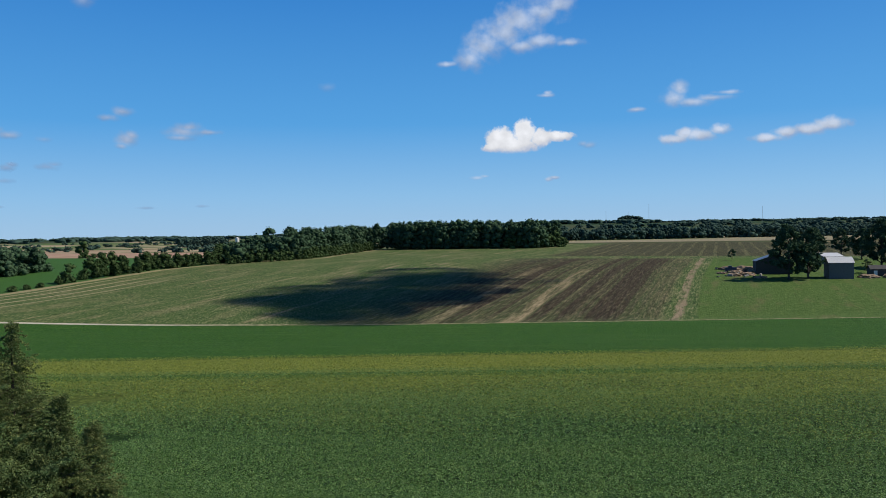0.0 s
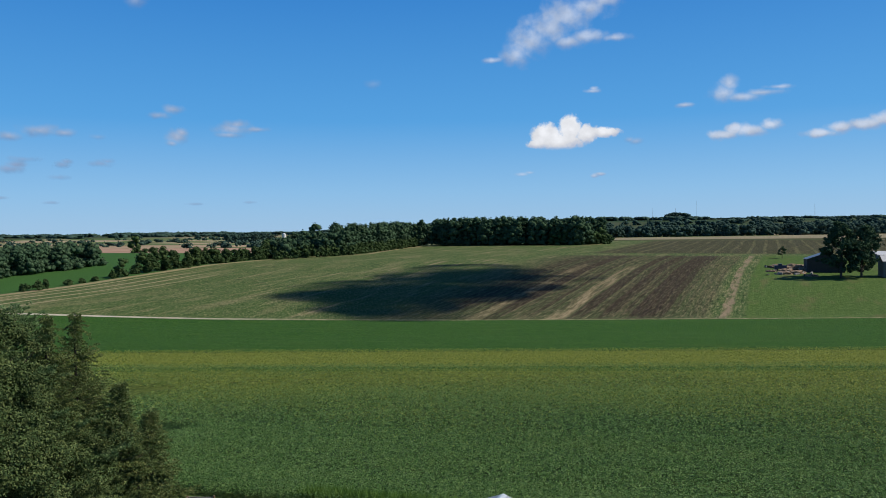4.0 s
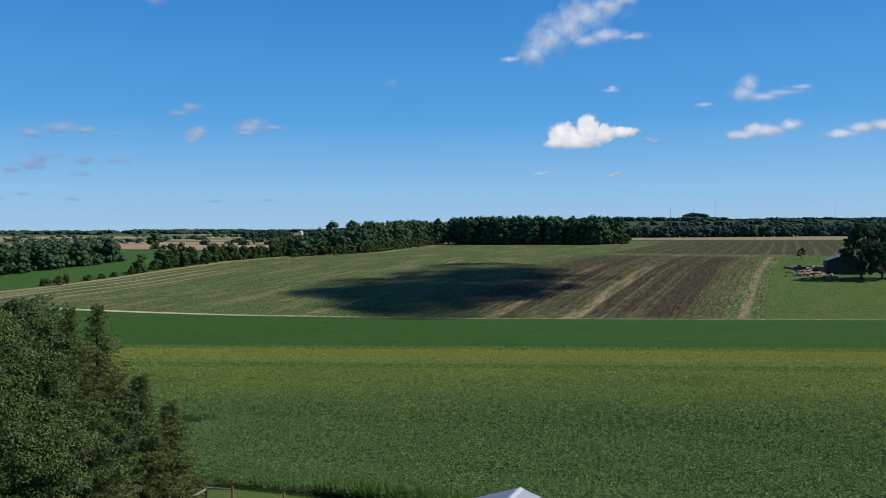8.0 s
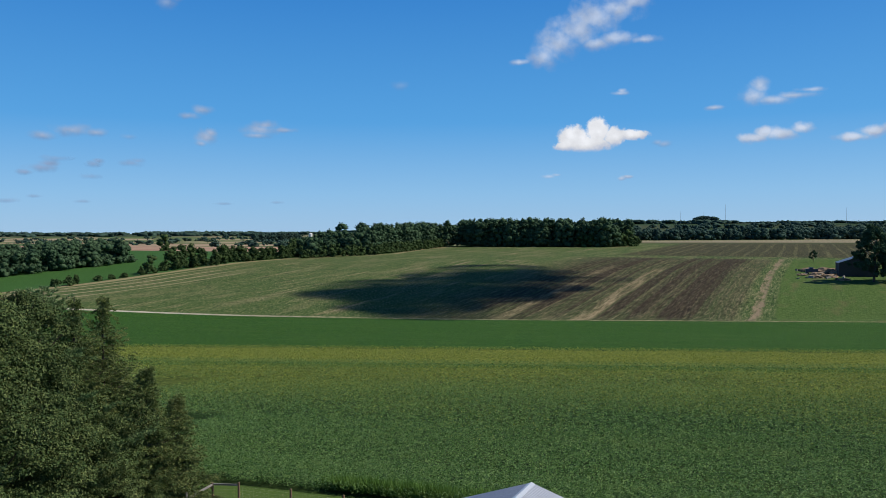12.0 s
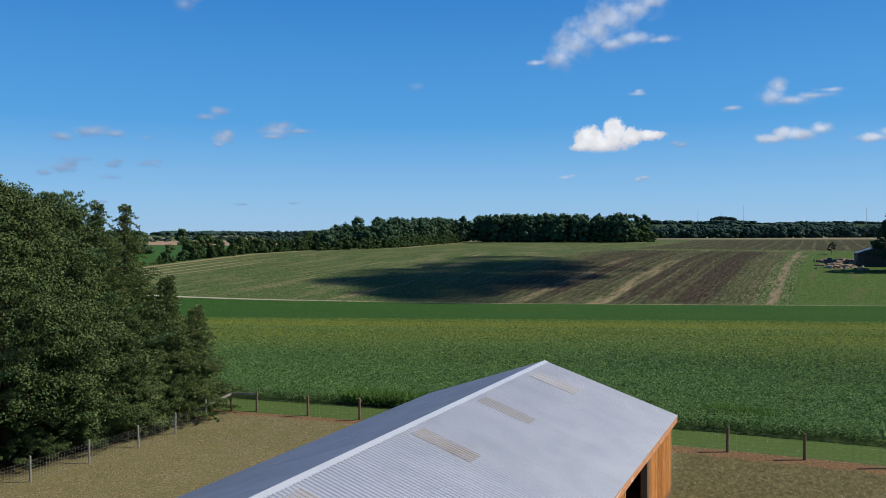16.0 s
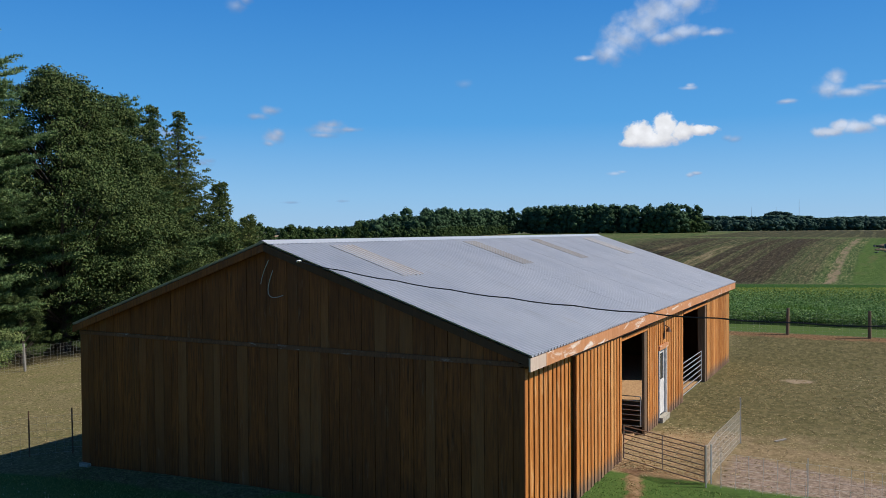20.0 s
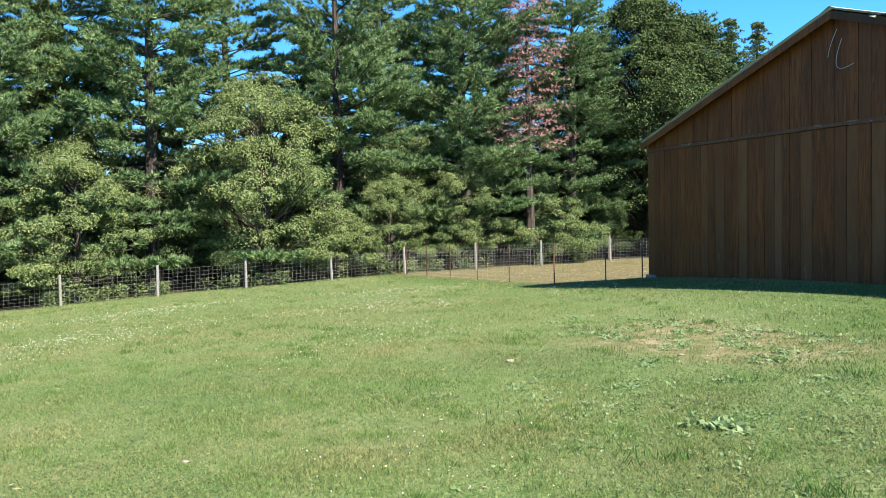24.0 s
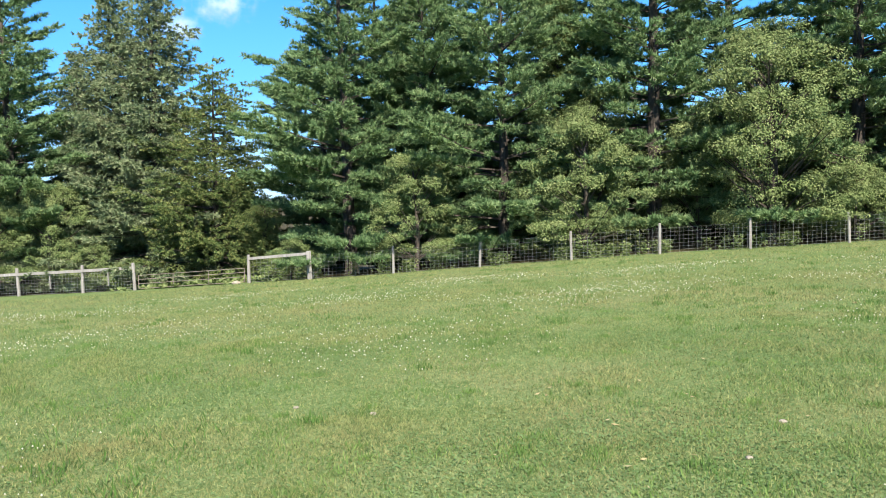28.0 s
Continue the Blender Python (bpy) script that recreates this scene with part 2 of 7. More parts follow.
def grass_material():
    """Blades: lush and dry drifts over the lawn, and every blade a shade of its own."""
    m = material("grass_blades", 0.6, 0, 0.2)
    n = Net(m)
    o = n.pos()
    drift = n.math("ADD", n.math("MULTIPLY", n.noise(o, 0.55, 5, 0.65), 0.75), n.math("MULTIPLY", n.noise(o, 0.12, 3, 0.5), 0.35))
    base = n.ramp(drift, [(0.38, (0.132, 0.194, 0.058)), (0.50, (0.232, 0.258, 0.090)), (0.68, (0.335, 0.298, 0.132))])
    mott = n.noise(o, 4.2, 5, 0.7)
    knot = n.noise(o, 13.0, 4, 0.65)
    base = n.mix(n.ramp(knot, [(0.36, 0.75), (0.49, 0.0)]), base, (0.055, 0.115, 0.030))
    base = n.mix(n.ramp(knot, [(0.53, 0.0), (0.66, 0.6)]), base, (0.38, 0.38, 0.165))
    base = n.mix(n.ramp(mott, [(0.30, 0.6), (0.46, 0.0)]), base, (0.062, 0.135, 0.034))
    base = n.mix(n.ramp(mott, [(0.56, 0.0), (0.72, 0.55)]), base, (0.34, 0.335, 0.15))
    x, y, _ = n.xyz(o)
    lush = n.math("MULTIPLY", n.step(n.math("ADD", x, n.math("MULTIPLY", drift, 4.0)), -5.0, 1.0), n.step(n.math("ADD", y, n.math("MULTIPLY", drift, 3.0)), -8.5, -4.0))
    base = n.mix(n.math("MULTIPLY", lush, 0.85), base, (0.04, 0.105, 0.022))
    c = n.mix(n.ramp(n.island(), [(0.0, 0.85), (0.34, 0.0), (1.0, 0.0)]), base, (0.03, 0.066, 0.018))
    c = n.mix(n.ramp(n.island(), [(0.70, 0.0), (1.0, 0.8)]), c, (0.43, 0.45, 0.18))
    n.color(c)
    tr = n.n.new("ShaderNodeBsdfTranslucent")
    n.link(c, tr.inputs[0])
    mx = n.n.new("ShaderNodeMixShader")
    mx.inputs[0].default_value = 0.35
    n.link(n.bsdf.outputs[0], mx.inputs[1])
    n.link(tr.outputs[0], mx.inputs[2])
    n.link(mx.outputs[0], n.n["Material Output"].inputs[0])
    return m


GRASS = grass_material()
TUFT = leaf_material("dark_grass_tufts", (0.05, 0.11, 0.022), (0.085, 0.17, 0.036), (0.15, 0.24, 0.065), 0.3)
WEED = leaf_material("weed_leaves", (0.10, 0.17, 0.06), (0.20, 0.29, 0.12), (0.35, 0.43, 0.23), 0.3)
FRESH = leaf_material("fresh_grass_tufts", (0.055, 0.125, 0.028), (0.115, 0.205, 0.048), (0.24, 0.33, 0.10), 0.3)
STRAW = leaf_material("straw", (0.24, 0.18, 0.09), (0.38, 0.30, 0.16), (0.52, 0.44, 0.26), 0.1)
PETAL = leaf_material("clover_petals", (0.36, 0.35, 0.24), (0.50, 0.49, 0.37), (0.68, 0.66, 0.55), 0.2)
CLOVER = leaf_material("clover_leaves", (0.085, 0.150, 0.050), (0.125, 0.205, 0.072), (0.19, 0.265, 0.11), 0.3)


def bark():
    m = material("bark", 0.9)
    n = Net(m)
    p = n.scaled(n.obj(), (1, 1, 0.15))
    a = n.noise(p, 14, 5, 0.65)
    n.color(n.ramp(a, [(0.3, (0.025, 0.02, 0.016)), (0.7, (0.10, 0.082, 0.066))]))
    n.bump(a, 0.8)
    return m


BARK = bark()


def stained_wood(name, deep, main, pale, grey_low=0.0, wear=0.4, bare=(0.27, 0.25, 0.23), odd=0.0, cover=0.60, fade=(0.17, 0.10, 0.055), along=(1, 1, 0.11)):
    """Stained planks: grain along the board, weather streaks, and each board a shade of its own."""
    m = material(name, 0.62, 0, 0.35)
    n = Net(m)
    o = n.pos()
    grain = n.noise(n.scaled(o, (1, 1, 0.06)), 26, 5, 0.65, 0.4)
    stain = n.noise(n.scaled(o, (1, 1, 0.28)), 2.2, 4, 0.6)
    c = n.ramp(grain, [(0.28, deep), (0.55, main), (0.8, pale)])
    c = n.mix(n.math("MULTIPLY", n.ramp(stain, [(0.42, 0.0), (0.72, 1.0)]), 0.55), c, deep)
    c = n.mix(n.math("MULTIPLY", n.random(), 0.55), c, n.mix(0.62, main, deep))
    if odd:
        faded = n.ramp(n.math("FRACT", n.math("MULTIPLY", n.random(), 7.3)), [(0.62, 0.0), (0.95, 1.0)])
        c = n.mix(n.math("MULTIPLY", n.math("MULTIPLY", faded, odd), n.ramp(stain, [(0.35, 0.2), (0.6, 1.0)])), c, fade)
    worn = n.ramp(n.noise(n.scaled(o, along), 9, 6, 0.7, 0.8), [(cover, 0.0), (cover + 0.10, 1.0)])
    c = n.mix(n.math("MULTIPLY", worn, wear), c, bare)
    if grey_low:
        z = n.xyz(o)[2]
        edge = n.math("ADD", z, n.math("MULTIPLY", n.noise(n.scaled(o, (6, 6, 0.6)), 3, 4), -0.9))
        n_low = n.math("SUBTRACT", 1.0, n.step(edge, -0.52, -0.12))
        c = n.mix(n.math("MULTIPLY", n_low, grey_low), c, (0.10, 0.095, 0.09))
    n.color(c)
    n.bump(grain, 0.35, 0.01)
    return m


# one stain in two copies: a sunlit orange, and a brown darkened for shade
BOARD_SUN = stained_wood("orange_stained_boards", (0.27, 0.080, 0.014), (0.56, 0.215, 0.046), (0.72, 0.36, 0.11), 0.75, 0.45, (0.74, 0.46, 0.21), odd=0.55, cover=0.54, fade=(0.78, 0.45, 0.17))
BOARD_SHADED = stained_wood("shade_darkened_boards", (0.040, 0.010, 0.0015), (0.205, 0.056, 0.008), (0.30, 0.105, 0.022), 0.0, 0.32, (0.25, 0.16, 0.10), odd=0.6, fade=(0.25, 0.105, 0.038))
PEELED = stained_wood("peeled_fascia_end", (0.42, 0.27, 0.19), (0.58, 0.49, 0.43), (0.70, 0.66, 0.62), 0.0, 0.3)
# backing colour darkened to stand for shade in the grooves between planks
BATTEN = stained_wood("groove_shade_boards", (0.04, 0.016, 0.006), (0.08, 0.03, 0.01), (0.11, 0.05, 0.02), 0.0, 0.06)
FASCIA = stained_wood("pale_fascia_boards", (0.38, 0.15, 0.06), (0.54, 0.255, 0.12), (0.62, 0.38, 0.23), 0.0, 0.85, (0.74, 0.69, 0.64), cover=0.55, along=(0.6, 0.13, 0.5))
TRIM_WORN = stained_wood("worn_trim_board", (0.07, 0.025, 0.008), (0.17, 0.066, 0.022), (0.24, 0.115, 0.055), 0.0, 0.75, (0.46, 0.40, 0.36), cover=0.57, along=(0.09, 0.09, 0.4))
POST_WOOD = stained_wood("grey_fence_wood", (0.17, 0.155, 0.14), (0.29, 0.275, 0.255), (0.42, 0.405, 0.38))
INNER_WOOD = stained_wood("old_inner_wood", (0.10, 0.065, 0.04), (0.2, 0.13, 0.08), (0.28, 0.2, 0.13))


def galvanised(name, base, tint, rough=0.42, metal=0.55):
    m = material(name, rough, metal, 0.5)
    n = Net(m)
    o = n.pos()
    a = n.noise(o, 0.5, 4, 0.6)
    b = n.noise(n.scaled(o, (0.25, 3, 1)), 2.5, 5, 0.65)
    c = n.mix(n.ramp(a, [(0.3, 0.0), (0.75, 1.0)]), base, tint)
    c = n.mix(n.math("MULTIPLY", n.ramp(b, [(0.55, 0.0), (0.75, 1.0)]), 0.35), c, (0.42, 0.40, 0.38))
    c = n.mix(n.math("MULTIPLY", n.random(), 0.22), c, tint)
    n.color(c)
    r = n.math("ADD", n.math("MULTIPLY", b, 0.25), rough - 0.1)
    n.link(r, n.bsdf.inputs["Roughness"])
    return m


ROOF = galvanised("galvanised_roof", (0.50, 0.53, 0.595), (0.62, 0.64, 0.695))
RIDGE = galvanised("ridge_metal", (0.66, 0.68, 0.70), (0.78, 0.79, 0.8), 0.35)
SKYLIGHT = galvanised("stained_skylight", (0.24, 0.185, 0.135), (0.37, 0.335, 0.295), 0.55, 0.0)
SKYLIGHT_PALE = galvanised("faded_skylight", (0.47, 0.47, 0.49), (0.40, 0.35, 0.31), 0.5, 0.25)
STEEL = galvanised("gate_steel", (0.45, 0.47, 0.5), (0.56, 0.58, 0.6), 0.45, 0.7)
WIRE = galvanised("fence_wire", (0.34, 0.34, 0.33), (0.46, 0.46, 0.44), 0.5, 0.5)
RUST_GATE = galvanised("old_gate_steel", (0.20, 0.16, 0.13), (0.30, 0.25, 0.22), 0.6, 0.4)
SHED_GLINT = galvanised("tin_shed_roof", (0.13, 0.145, 0.165), (0.22, 0.24, 0.27), 0.4, 0.6)
RUST = galvanised("rusty_steel", (0.10, 0.055, 0.035), (0.16, 0.085, 0.05), 0.75, 0.2)


def plain(name, c0, c1, scale=3.0, rough=0.7, bump=0.0, metal=0.0):
    m = material(name, rough, metal)
    n = Net(m)
    a = n.noise(n.pos(), scale, 5, 0.65)
    n.color(n.ramp(a, [(0.3, c0), (0.7, c1)]))
    if bump:
        n.bump(a, bump)
    return m


BLACK = plain("black_cable", (0.012, 0.012, 0.012), (0.03, 0.03, 0.03), 8, 0.5)
DOOR_PAINT = plain("dull_white_paint", (0.50, 0.49, 0.48), (0.68, 0.67, 0.66), 5, 0.5)
WHITE = plain("white_paint", (0.62, 0.62, 0.60), (0.8, 0.8, 0.78), 6, 0.5)
GLASS_DARK = plain("dark_pane", (0.02, 0.025, 0.03), (0.04, 0.045, 0.05), 2, 0.08)
CONCRETE = plain("concrete", (0.24, 0.22, 0.18), (0.42, 0.39, 0.33), 14, 0.9, 0.4)
STONE = plain("pale_stone", (0.22, 0.19, 0.14), (0.40, 0.35, 0.28), 12, 0.9, 0.5)
SHED_GREY = plain("grey_shed_boards", (0.10, 0.09, 0.09), (0.17, 0.155, 0.15), 4, 0.8)
SHED_ROOF = plain("pale_shed_roof", (0.42, 0.43, 0.44), (0.58, 0.58, 0.58), 2, 0.5)
SHED_DARK = plain("dark_barn_boards", (0.035, 0.034, 0.036), (0.07, 0.066, 0.064), 3, 0.8)
BLUE_PAINT = plain("dark_blue_paint", (0.02, 0.035, 0.06), (0.04, 0.06, 0.10), 3, 0.4)
RUBBER = plain("black_rubber", (0.012, 0.012, 0.012), (0.03, 0.03, 0.03), 8, 0.8)
JUNK = plain("brown_debris", (0.10, 0.06, 0.035), (0.33, 0.24, 0.16), 1.2, 0.9, 0.5)
MAST = plain("mast_steel", (0.25, 0.26, 0.28), (0.35, 0.36, 0.38), 0.1, 0.5)
STRAW_BED = plain("straw_bedding", (0.30, 0.17, 0.085), (0.54, 0.35, 0.19), 9, 0.95, 0.6)

# ---------------------------------------------------------------- ground sheet
def yard_material():
    m = material("lawn_and_paddock", 0.95, 0, 0.08)
    n = Net(m)
    p = n.pos()
    x, y, _ = n.xyz(p)
    fine = n.noise(p, 9, 6, 0.7)
    mid = n.noise(p, 0.9, 5, 0.62)
    green = n.ramp(n.noise(p, 30, 6, 0.8), [(0.36, (0.044, 0.092, 0.023)), (0.5, (0.125, 0.190, 0.060)), (0.64, (0.27, 0.320, 0.15))])
    dry = n.ramp(n.noise(p, 24, 6, 0.8), [(0.38, (0.095, 0.125, 0.046)), (0.62, (0.28, 0.295, 0.14))])
    drift = n.math("ADD", n.math("MULTIPLY", n.noise(p, 0.55, 5, 0.65), 0.75), n.math("MULTIPLY", n.noise(p, 0.12, 3, 0.5), 0.35))
    lawn = n.mix(n.math("MULTIPLY", n.ramp(drift, [(0.46, 0.0), (0.70, 1.0)]), 0.6), green, dry)
    tuft = n.ramp(n.noise(p, 3.4, 5, 0.72, 0.5), [(0.54, 0.0), (0.66, 1.0)])
    lawn = n.mix(n.math("MULTIPLY", tuft, 0.55), lawn, (0.05, 0.10, 0.022))
    # trampled bare patch in front of the gable
    dx = n.math("MULTIPLY", n.math("ADD", x, 3.3), 0.34)
    dy = n.math("MULTIPLY", n.math("ADD", y, 6.0), 0.52)
    d = n.math("SQRT", n.math("ADD", n.math("MULTIPLY", dx, dx), n.math("MULTIPLY", dy, dy)))
    d = n.math("ADD", d, n.math("MULTIPLY", n.math("SUBTRACT", mid, 0.5), 1.6))
    bare = n.ramp(n.noise(p, 2.6, 6, 0.7), [(0.40, (0.15, 0.165, 0.065)), (0.56, (0.25, 0.21, 0.115)), (0.70, (0.44, 0.36, 0.25))])
    near_barn = n.math("MULTIPLY", n.step(n.math("ADD", x, n.math("MULTIPLY", mid, 3.0)), -5.0, 1.0), n.step(y, -7.5, -3.0))
    near_barn = n.math("MAXIMUM", near_barn, n.math("MULTIPLY", n.step(n.math("ADD", y, mid), -2.6, -0.6), 0.7))
    lawn = n.mix(n.math("MULTIPLY", near_barn, 0.8), lawn, n.ramp(fine, [(0.3, (0.03, 0.075, 0.012)), (0.75, (0.08, 0.15, 0.03))]))
    lawn = n.mix(n.math("MULTIPLY", n.math("SUBTRACT", 1.0, n.step(d, 0.45, 1.2)), 0.95), lawn, bare)
    # dry paddock with trodden dirt by the doors
    pad = n.ramp(fine, [(0.32, (0.072, 0.064, 0.03)), (0.5, (0.165, 0.14, 0.07)), (0.68, (0.31, 0.265, 0.15))])
    pad = n.mix(n.math("MULTIPLY", n.ramp(mid, [(0.45, 0.0), (0.68, 1.0)]), 0.5), pad, (0.115, 0.125, 0.035))
    dirt = n.ramp(n.noise(p, 3.0, 6, 0.75), [(0.35, (0.17, 0.11, 0.06)), (0.65, (0.40, 0.285, 0.18))])
    right = n.step(x, -1.5, 0.2)
    olive = n.ramp(n.noise(n.scaled(p, (1, 0.5, 1)), 5, 6, 0.75), [(0.34, (0.04, 0.042, 0.015)), (0.5, (0.105, 0.092, 0.040)), (0.68, (0.20, 0.165, 0.082))])
    pad = n.mix(n.math("MULTIPLY", right, n.math("MULTIPLY", n.step(n.math("ADD", y, n.math("MULTIPLY", mid, 5.0)), 11, 16), 0.85)), pad, olive)
    ex = n.math("MULTIPLY", n.math("SUBTRACT", x, 3.6), 0.26)
    ey = n.math("MULTIPLY", n.math("SUBTRACT", y, 7.5), 0.26)
    e = n.math("SQRT", n.math("ADD", n.math("MULTIPLY", ex, ex), n.math("MULTIPLY", ey, ey)))
    e = n.math("ADD", e, n.math("MULTIPLY", n.math("SUBTRACT", mid, 0.5), 1.5))
    pad = n.mix(n.math("MULTIPLY", right, n.math("MULTIPLY", n.math("SUBTRACT", 1.0, n.step(e, 0.35, 1.25)), 0.55)), pad, dirt)
    # scraped earth behind the netting, with a sharp edge towards the paddock
    lip = n.math("ADD", n.math("ADD", y, n.math("MULTIPLY", x, 0.36)), n.math("MULTIPLY", n.math("SUBTRACT", n.noise(p, 1.4, 6, 0.7), 0.5), 1.6))
    scraped = n.math("MULTIPLY", n.step(x, 2.25, 2.7), n.math("SUBTRACT", 1.0, n.step(lip, 9.2, 9.5)))
    pad = n.mix(n.math("MULTIPLY", scraped, 0.92), pad, n.ramp(n.noise(p, 7.0, 6, 0.8), [(0.36, (0.11, 0.078, 0.055)), (0.5, (0.25, 0.185, 0.145)), (0.66, (0.42, 0.34, 0.28))]))
    # chips and straw trodden in before the bay
    chip = n.math("MULTIPLY", n.math("SUBTRACT", 1.0, n.step(n.math("ADD", x, n.math("MULTIPLY", mid, 0.8)), 2.3, 2.8)), n.math("MULTIPLY", n.step(y, 5.4, 5.9), n.math("SUBTRACT", 1.0, n.step(n.math("ADD", y, n.math("MULTIPLY", mid, 2.0)), 10.4, 12.2))))
    pad = n.mix(n.math("MULTIPLY", n.math("MULTIPLY", chip, right), 0.8), pad, n.ramp(n.noise(p, 16.0, 6, 0.85), [(0.38, (0.17, 0.10, 0.05)), (0.5, (0.40, 0.26, 0.145)), (0.64, (0.66, 0.48, 0.30))]))
    hx = n.math("MULTIPLY", n.math("SUBTRACT", x, 3.0), 0.75)
    hy = n.math("MULTIPLY", n.math("SUBTRACT", y, 20.8), 0.8)
    h = n.math("ADD", n.math("SQRT", n.math("ADD", n.math("MULTIPLY", hx, hx), n.math("MULTIPLY", hy, hy))), n.math("MULTIPLY", n.math("SUBTRACT", mid, 0.5), 1.3))
    pad = n.mix(n.math("MULTIPLY", n.math("SUBTRACT", 1.0, n.step(h, 0.2, 0.5)), 0.7), pad, (0.36, 0.28, 0.21))
    edge = n.math("ADD", n.math("SUBTRACT", n.math("SUBTRACT", y, n.math("MULTIPLY", n.step(x, -7, -3), 6.3)), -0.75), n.math("MULTIPLY", n.math("SUBTRACT", mid, 0.5), 0.7))
    c = n.mix(n.step(edge, -0.12, 0.15), lawn, pad)
    # dirt track from the small gate towards the lawn
    wob = n.math("MULTIPLY", n.math("SUBTRACT", n.noise(p, 1.6, 5, 0.7), 0.5), 0.9)
    tx = n.math("ABSOLUTE", n.math("ADD", n.math("SUBTRACT", n.math("ADD", x, n.math("MULTIPLY", y, 0.23)), 1.82), wob))
    t2 = n.math("ADD", n.math("ABSOLUTE", n.math("ADD", n.math("SUBTRACT", n.math("ADD", x, n.math("MULTIPLY", y, 0.2)), 2.36), wob)), n.math("MULTIPLY", n.step(y, 2.6, 3.8), 0.8))
    tx = n.math("MINIMUM", tx, t2)
    tr = n.math("MULTIPLY", n.math("SUBTRACT", 1.0, n.step(tx, 0.10, 0.28)), n.math("MULTIPLY", n.step(y, -0.6, 1.0), n.math("SUBTRACT", 1.0, n.step(y, 6.0, 6.5))))
    c = n.mix(n.math("MULTIPLY", tr, 0.9), c, n.ramp(n.noise(p, 5, 6, 0.75), [(0.35, (0.15, 0.085, 0.042)), (0.65, (0.36, 0.24, 0.15))]))
    # reddish bare strip under the far fence, darker brown ground under the trees
    fl = n.math("ABSOLUTE", n.math("ADD", n.math("SUBTRACT", y, 30.9), n.math("MULTIPLY", n.math("SUBTRACT", mid, 0.5), 1.2)))
    c = n.mix(n.math("MULTIPLY", n.math("SUBTRACT", 1.0, n.step(fl, 0.25, 0.75)), 0.85), c, n.ramp(fine, [(0.36, (0.07, 0.035, 0.018)), (0.64, (0.30, 0.17, 0.09))]))
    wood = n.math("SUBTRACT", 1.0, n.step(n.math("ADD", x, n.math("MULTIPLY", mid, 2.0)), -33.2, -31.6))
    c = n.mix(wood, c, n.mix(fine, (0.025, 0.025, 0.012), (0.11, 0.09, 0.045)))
    n.color(c)
    n.bump(fine, 0.7, 0.06)
    return m


def crop_material():
    m = material("soybean_ground", 0.95, 0, 0.06)
    n = Net(m)
    p = n.pos()
    x, y, _ = n.xyz(p)
    w = n.math("SUBTRACT", y, n.math("MULTIPLY", x, 0.27))
    w = n.math("ADD", w, n.math("MULTIPLY", n.math("SUBTRACT", n.noise(p, 0.05, 3), 0.5), 4.0))
    fine = n.noise(n.scaled(p, (1, 0.4, 1)), 1.5, 6, 0.8)
    patch = n.noise(n.scaled(p, (1, 2.2, 1)), 0.035, 4, 0.6)
    speck = n.noise(n.scaled(p, (1, 0.3, 1)), 3.2, 5, 0.8)
    # near ground painted nearly black for the shaded gaps between plants
    near = n.ramp(fine, [(0.40, (0.009, 0.024, 0.007)), (0.5, (0.022, 0.050, 0.013)), (0.60, (0.055, 0.10, 0.028))])
    ylw = n.ramp(fine, [(0.40, (0.060, 0.085, 0.014)), (0.60, (0.23, 0.25, 0.048))])
    far = n.ramp(speck, [(0.40, (0.012, 0.044, 0.007)), (0.52, (0.031, 0.088, 0.014)), (0.62, (0.074, 0.150, 0.028))])
    k = n.math("ADD", n.step(w, 62, 128), n.math("MULTIPLY", n.math("SUBTRACT", patch, 0.5), 1.3))
    c = n.mix(n.math("MULTIPLY", k, 0.62, True), near, ylw)
    dark = n.math("MULTIPLY", n.step(w, 124.5, 126), n.math("SUBTRACT", 1.0, n.step(w, 131.5, 133)))
    c = n.mix(n.math("MULTIPLY", dark, 0.8), c, far)
    c = n.mix(n.math("MULTIPLY", n.step(w, 131.5, 134), 0.85), c, ylw)
    c = n.mix(n.step(w, 161.6, 161.9), c, far)
    seam = n.math("MULTIPLY", n.step(w, 161.4, 161.7), n.math("SUBTRACT", 1.0, n.step(w, 163.2, 163.8)))
    c = n.mix(n.math("MULTIPLY", seam, 0.75), c, (0.014, 0.026, 0.008))
    sweep = n.noise(n.scaled(p, (0.12, 1, 1)), 0.35, 4, 0.6)
    c = n.mix(n.math("MULTIPLY", n.ramp(sweep, [(0.5, 0.0), (0.7, 1.0)]), 0.28), c, (0.10, 0.135, 0.035))
    rows = n.math("SINE", n.math("MULTIPLY", w, 2.1))
    c = n.mix(n.math("MULTIPLY", n.math("MULTIPLY", n.math("ADD", rows, 1.0), 0.5), 0.16), c, (0.02, 0.045, 0.01))
    n.color(c)
    n.bump(fine, 1.0, 0.35)
    return m


